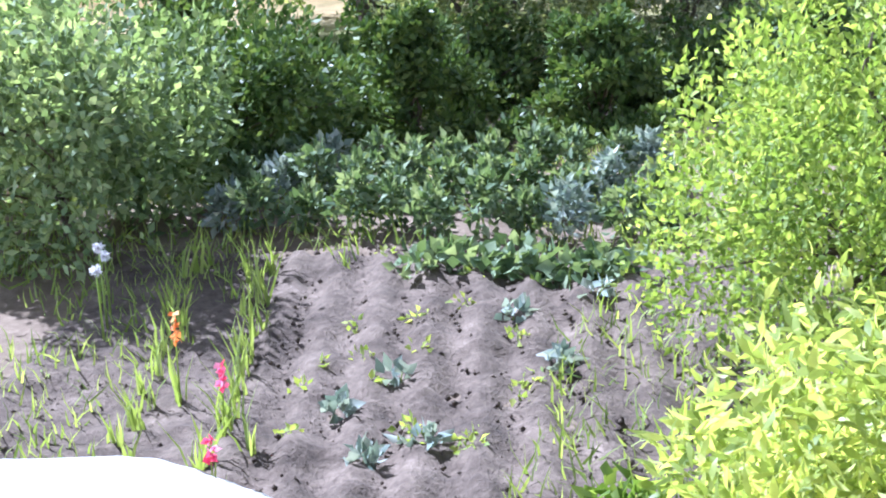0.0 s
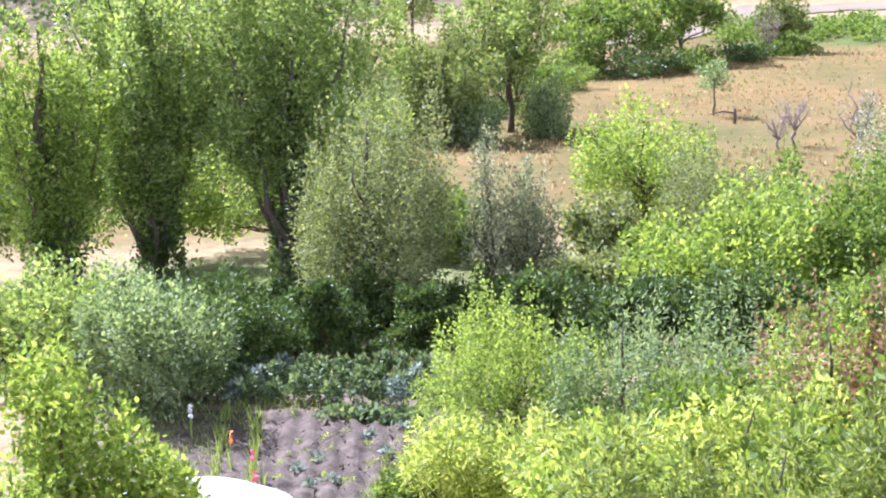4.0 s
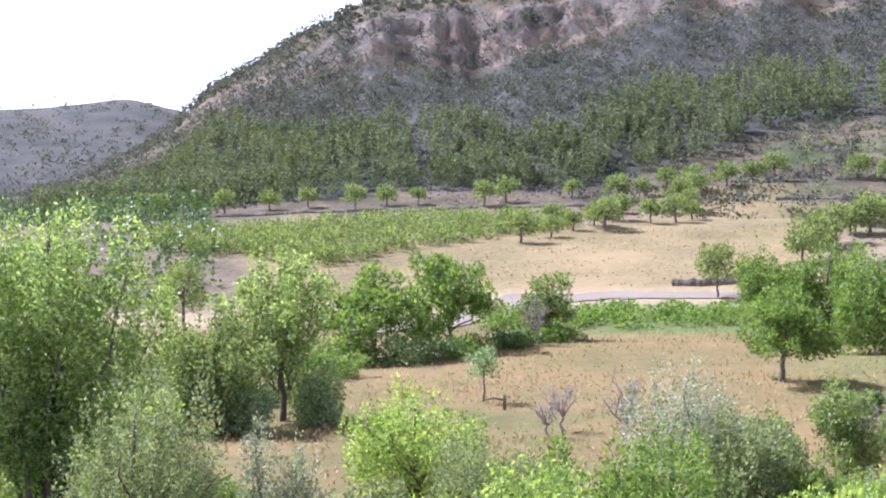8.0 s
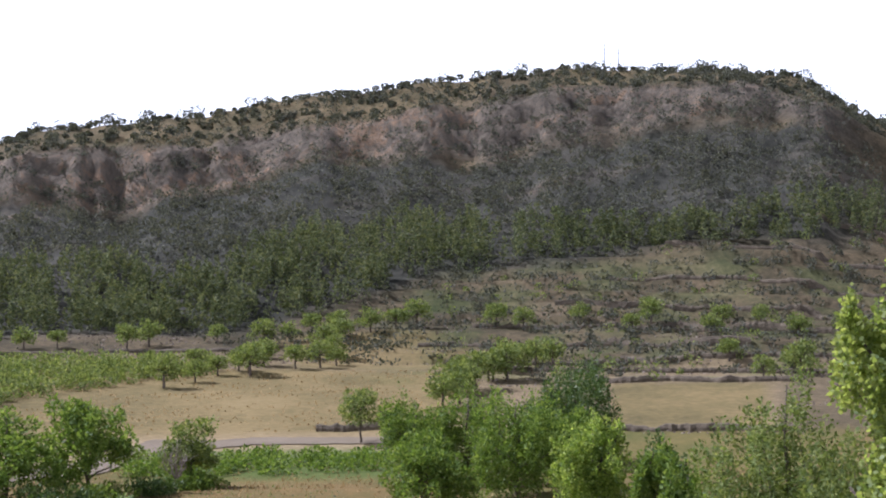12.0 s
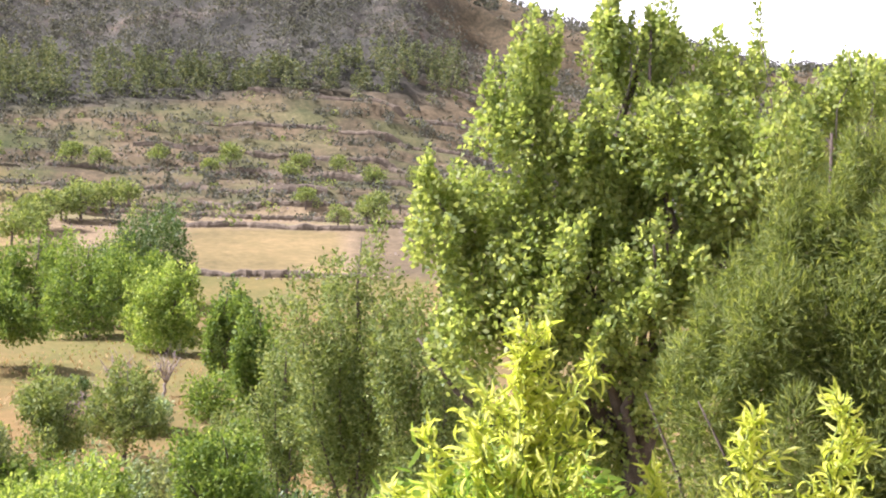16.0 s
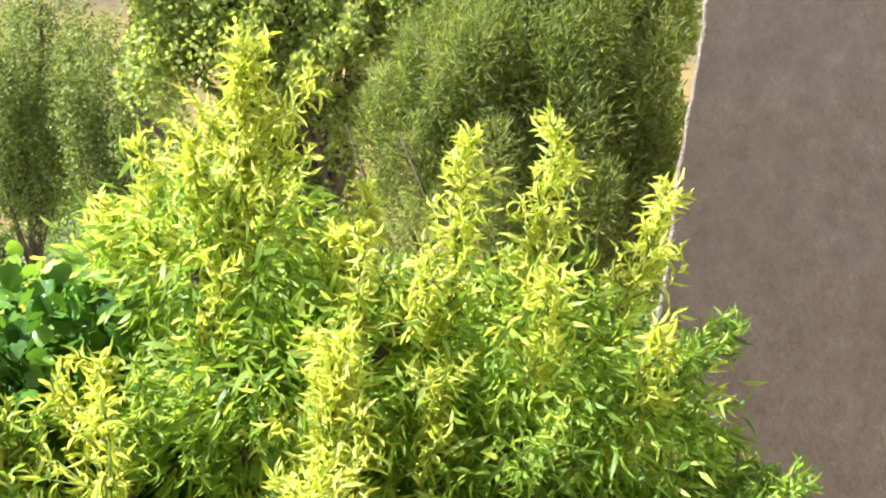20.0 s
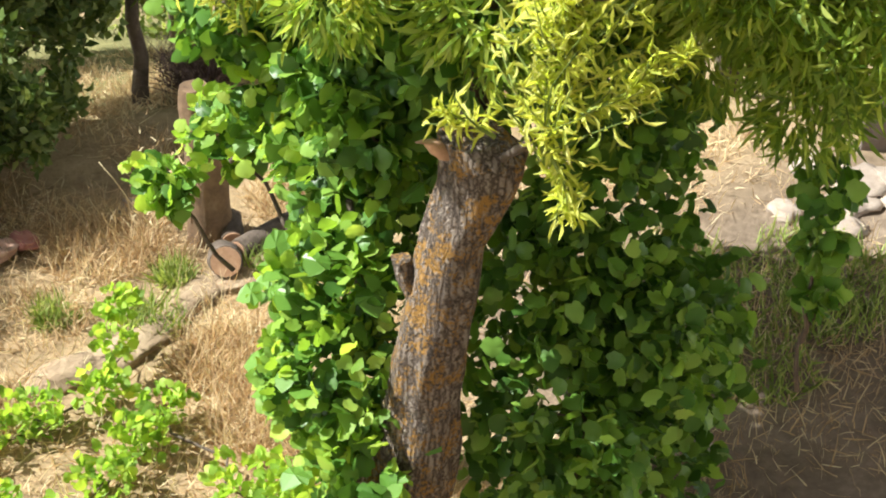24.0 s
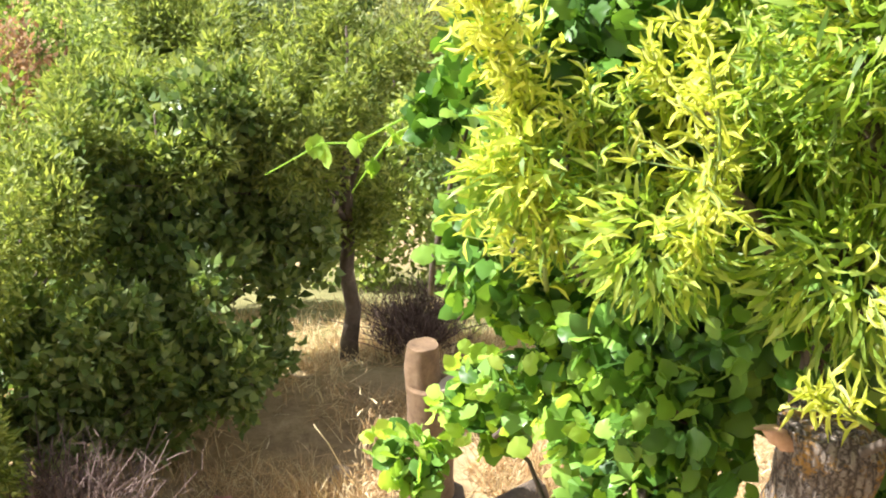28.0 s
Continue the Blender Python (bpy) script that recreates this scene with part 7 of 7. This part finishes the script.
ob = thing("feed_sack", 2.12, 10.15, ground(2.12, 10.15), "crumpled pink and red sack lying on the dry grass", "sack", turn=12)
for nm, mat, x0, sx, sd in (("body", SACK, 0.0, 0.27, 3), ("end", SACK_END, 0.3, 0.1, 5)):
    bm = bmesh.new()
    bmesh.ops.create_icosphere(bm, subdivisions=4, radius=1)
    for v in bm.verts:
        n = noise.fractal(v.co * 1.8 + Vector((sd, 0, 0)), 0.7, 2.0, 4)
        v.co = Vector((x0 + v.co.x * sx * (1 + 0.1 * n), v.co.y * 0.13 * (1 + 0.3 * n), max(-0.0, 0.07 + v.co.z * 0.05 * (1 + 0.5 * n))))
    for f in bm.faces:
        f.smooth = True
    part(nm, bm, mat, ob)

for i, (x, y, h) in enumerate(((3.36, 9.95, 0.8), (3.5, 10.05, 0.6), (3.2, 9.7, 0.5), (4.4, 9.0, 0.35), (2.4, 9.0, 0.3))):
    rg = np.random.default_rng(840 + i)
    weed = thing("dry_weed", x, y, ground(x, y) - 0.02, "dead straw-coloured weed with bent stalks", "weed", "dead weeds round the stump")
    part("stalks", tubes_mesh([bent((0, 0, 0), (rg.normal(0, 0.3 * h), rg.normal(0, 0.2 * h), h * rg.uniform(0.5, 1.0)), 0.006, 0.003, rg, 5, 0.07) for _ in range(7)], 4), STRAW_BLADE, weed)
    part("seed_heads", blades_mesh(rg.normal(0, 0.12 * h, (50, 3)) + np.array((0, 0, 0.8 * h)), 0.09, 0.012, rg, 0.8), STRAW_BLADE, weed)

# earth ridge with exposed stones across the slope
for i, t in enumerate(np.linspace(0, 1, 9)):
    x, y = 0.5 + 4.4 * t, 7.9 + 1.5 * t ** 0.8
    boulder("earth_clod", x + rng.normal(0, 0.06), y + rng.normal(0, 0.06), rng.uniform(0.3, 0.5), rng.uniform(0.12, 0.2), rng.uniform(0.035, 0.07), "lump of pale dry earth in the edge of the slope", i + 1, EARTH,
            group="clods along the slope", category="earth", turn=18 + rng.normal(0, 8))
boulder("field_stone", 5.3, 10.2, 0.16, 0.12, 0.14, "pale rounded field stone", 21, group="loose stones")
boulder("field_stone", 5.43, 5.84, 0.10, 0.08, 0.08, "pale rounded field stone", 22, group="loose stones")
boulder("field_stone", 5.0, 9.9, 0.13, 0.1, 0.09, "pale rounded field stone", 23, group="loose stones")
boulder("field_stone", 1.6, 7.0, 0.17, 0.12, 0.07, "pale rounded field stone", 24, group="loose stones")
boulder("field_stone", 3.3, 10.35, 0.09, 0.07, 0.07, "pale rounded field stone", 25, group="loose stones")

# dry grass
pts = []
while len(pts) < 70000:
    x, y = rng.uniform(-2.5, 8.5), rng.uniform(5.0, 16.0)
    n = noise.noise((x * 1.1, y * 1.1, 8))
    if rng.random() < 0.45 + 1.2 * n and not (x > 4.7 and y < 8.6 and rng.random() < 0.4):
        pts.append((x, y))
pts = on_ground(pts)
stuff("dry_grass", blades_mesh(pts, 0.19, 0.0075, rng, 1.3), STRAW_BLADE, "flattened straw-coloured dry grass", "grass")
pts = []
while len(pts) < 7000:
    a, q = rng.uniform(0, 6.28), rng.random() ** 0.5
    cx, cy, s = ((3.13, 7.4, 0.4), (3.2, 8.2, 0.4), (2.9, 9.9, 0.45), (4.6, 9.9, 0.45), (5.0, 12.6, 0.9), (1.4, 8.3, 0.4))[int(rng.integers(0, 6))]
    pts.append((cx + math.cos(a) * q * s, cy + math.sin(a) * q * s))
stuff("straw_heap", blades_mesh(on_ground(pts), 0.26, 0.008, rng, 0.8), STRAW_BLADE, "tufts of long straw and mown dry grass", "grass")
pts = []
while len(pts) < 4200:
    a, q = rng.uniform(0, 6.28), rng.random() ** 0.5
    cx, cy, s = ((3.25, 9.3, 0.13), (3.9, 9.2, 0.2), (2.9, 8.9, 0.25), (5.2, 9.4, 0.3), (6.6, 7.6, 0.5), (2.3, 9.2, 0.15), (5.4, 13.5, 0.5), (7.2, 6.6, 0.4), (6.9, 6.9, 0.6), (7.6, 7.2, 0.5), (6.3, 6.3, 0.4), (8.0, 6.6, 0.5))[int(rng.integers(0, 12))]
    pts.append((cx + math.cos(a) * q * s, cy + math.sin(a) * q * s))
stuff("green_weeds", blades_mesh(on_ground(pts), 0.17, 0.016, rng, 0.6), BLADE_LEAF, "tufts of fresh green weeds in the dry grass", "grass")


def dry_bush(x, y, s, seed):
    rg = np.random.default_rng(seed)
    ob = thing("dry_bush", x, y, ground(x, y) - 0.02, "leafless grey-brown dry bush", "bush", "dry bushes")
    lines = [bent((rg.normal(0, 0.08 * s), rg.normal(0, 0.08 * s), 0), (rg.normal(0, 0.4 * s), rg.normal(0, 0.4 * s), s * rg.uniform(0.4, 1.0)), 0.009, 0.003, rg, 4, 0.08) for _ in range(260)]
    part("brushwood", tubes_mesh(lines, 4), BRUSHWOOD, ob)
    p = rg.normal(0, 0.33 * s, (2600, 3)) * (1, 1, 0.6) + np.array((0, 0, 0.5 * s))
    p[:, 2] = np.maximum(p[:, 2], 0.05)
    part("tip_spray", blades_mesh(p, 0.16, 0.006, rg, 0.7), BRUSHWOOD, ob)


dry_bush(1.32, 9.95, 0.78, 1)
dry_bush(4.75, 12.3, 0.6, 2)

# fruit trees behind the slope
FIG = [((2.68, 11.8, 1.2), (0.95, 0.9, 0.8)), ((1.94, 11.4, 0.95), (0.75, 0.7, 0.7)), ((2.9, 12.0, 2.1), (0.45, 0.45, 0.4)), ((3.33, 12.3, 1.5), (0.6, 0.6, 0.6)), ((2.48, 11.1, 0.75), (0.55, 0.5, 0.5)), ((2.2, 12.2, 1.8), (0.7, 0.7, 0.6)), ((3.0, 12.4, 2.0), (0.7, 0.7, 0.5)), ((1.3, 11.2, 0.7), (0.5, 0.5, 0.5)), ((3.5, 12.1, 0.95), (0.5, 0.5, 0.5)), ((2.3, 11.3, 0.4), (0.6, 0.5, 0.4)), ((1.7, 11.1, 0.4), (0.5, 0.5, 0.4)), ((2.9, 11.6, 0.4), (0.5, 0.5, 0.4)), ((1.1, 10.9, 0.35), (0.5, 0.4, 0.35))]
tree("fig_tree", 2.5, 11.9, 2.6, 2.4, FIG_LEAF, 161, "dark green dense fig tree with broad leaves", n=18000, size=0.10, trunk=0.06, shape=FOLDED, slim=0.75, lobes=[((c[0] - 2.5, c[1] - 11.9, c[2]), r) for c, r in FIG], flesh=0.5)
ALM = [((1.2, 11.5, 1.75), (0.75, 0.7, 0.55)), ((1.72, 12.1, 1.95), (0.6, 0.6, 0.5)), ((0.7, 11.0, 1.25), (0.6, 0.6, 0.6)), ((0.3, 10.6, 1.5), (0.6, 0.6, 0.6)), ((0.6, 10.2, 0.85), (0.5, 0.5, 0.5)), ((-0.2, 11.2, 1.6), (0.7, 0.7, 0.7))]
tree("almond_tree", 0.8, 11.3, 2.6, 2.4, FINE_ALMOND_LEAF, 162, "grey-green almond tree with fine narrow leaves", n=17000, size=0.09, trunk=0.05, slim=0.3, lobes=[((c[0] - 0.8, c[1] - 11.3, c[2] - ground(0.8, 11.3)), r) for c, r in ALM], flesh=0.35)
ALM2 = [((3.96, 12.5, 1.75), (0.55, 0.5, 0.45)), ((4.2, 13.3, 1.9), (0.65, 0.6, 0.5)), ((3.5, 12.9, 2.1), (0.7, 0.6, 0.5)), ((2.7, 13.4, 2.1), (0.8, 0.7, 0.6)), ((4.3, 12.4, 1.2), (0.4, 0.35, 0.35)), ((3.7, 12.3, 1.3), (0.5, 0.4, 0.4)), ((4.9, 13.9, 2.1), (0.6, 0.6, 0.5)), ((4.1, 12.1, 2.2), (0.45, 0.4, 0.4)), ((3.13, 11.95, 2.2), (0.42, 0.4, 0.35)), ((2.6, 11.75, 2.1), (0.4, 0.35, 0.35)), ((3.5, 11.8, 1.9), (0.35, 0.3, 0.35)), ((3.5, 14.2, 2.4), (0.9, 0.8, 0.6))]
tree("almond_tree", 4.15, 12.35, 2.8, 2.2, FINE_ALMOND_LEAF, 163, "light green almond tree with fine leaves and a bare trunk", n=30000, size=0.09, trunk=0.065, slim=0.3, lobes=[((c[0] - 4.15, c[1] - 12.35, c[2] - ground(4.15, 12.35)), r) for c, r in ALM2], flesh=0.35)
tree("laurel_bush", 1.6, 14.6, 2.6, 2.4, WALNUT_LEAF, 164, "leafy green shrub behind the fig tree", "bush", 5500, 0.11, category="bush")
tree("laurel_bush", 3.4, 16.2, 2.8, 2.6, BLUE_LEAF, 165, "leafy blue-green shrub behind the fig tree", "bush", 5500, 0.12, category="bush")
tree("laurel_bush", -0.6, 14.0, 2.2, 2.2, LIME_LEAF, 166, "leafy light green shrub behind the fig tree", "bush", 5000, 0.11, category="bush")
tree("elder_bush", 7.6, 15.6, 3.0, 3.0, DARK_LEAF, 167, "dark green shrub below the tamarisk", "bush", 6000, 0.13, category="bush")
tree("elder_bush", 7.0, 18.6, 3.2, 3.0, POPLAR_LEAF, 168, "light green shrub below the tamarisk", "bush", 6000, 0.13, category="bush")
tree("elder_bush", 9.6, 19.5, 3.4, 3.4, DARK_LEAF, 169, "dark green shrub below the white poplar", "bush", 6500, 0.14, category="bush")


# ---------------------------------------------------------------- the house from whose window one looks
def slab(x0, x1, y0, y1, z0, z1):
    bm = bmesh.new()
    bmesh.ops.create_cube(bm, size=1)
    for v in bm.verts:
        v.co = Vector((x0 + (x1 - x0) * (v.co.x + 0.5), y0 + (y1 - y0) * (v.co.y + 0.5), z0 + (z1 - z0) * (v.co.z + 0.5)))
    return bm


def own_house():
    """Plain plastered front with the open window, and the room behind it."""
    wall = thing("wall_south", 0, -0.55, 0, "plain plastered house front with an open window", "wall", kind="structure")
    for nm, box in (("front_panel", (-11, -1.0, -0.35, 0, -0.4, 9.5)), ("front_panel", (1.0, 10, -0.35, 0, -0.4, 9.5)), ("front_panel", (-1.0, 1.0, -0.35, 0, -0.4, 5.4)), ("front_panel", (-1.0, 1.0, -0.35, 0, 7.5, 9.5)),
                    ("side_wall", (-11, -10.7, -7, -0.35, -0.4, 9.5)), ("side_wall", (9.7, 10, -7, -0.35, -0.4, 9.5)), ("back_wall", (-11, 10, -7.3, -7, -0.4, 9.5)), ("upper_floor", (-10.7, 9.7, -7, -0.35, 4.4, 4.6)), ("roof", (-11.4, 10.4, -7.6, 0.35, 9.5, 9.75))):
        part(nm, slab(*box), PLASTER, wall)
    part("window_sill", slab(-1.05, 1.05, -0.3, 0.06, 5.36, 5.42), STONE, wall)


own_house()
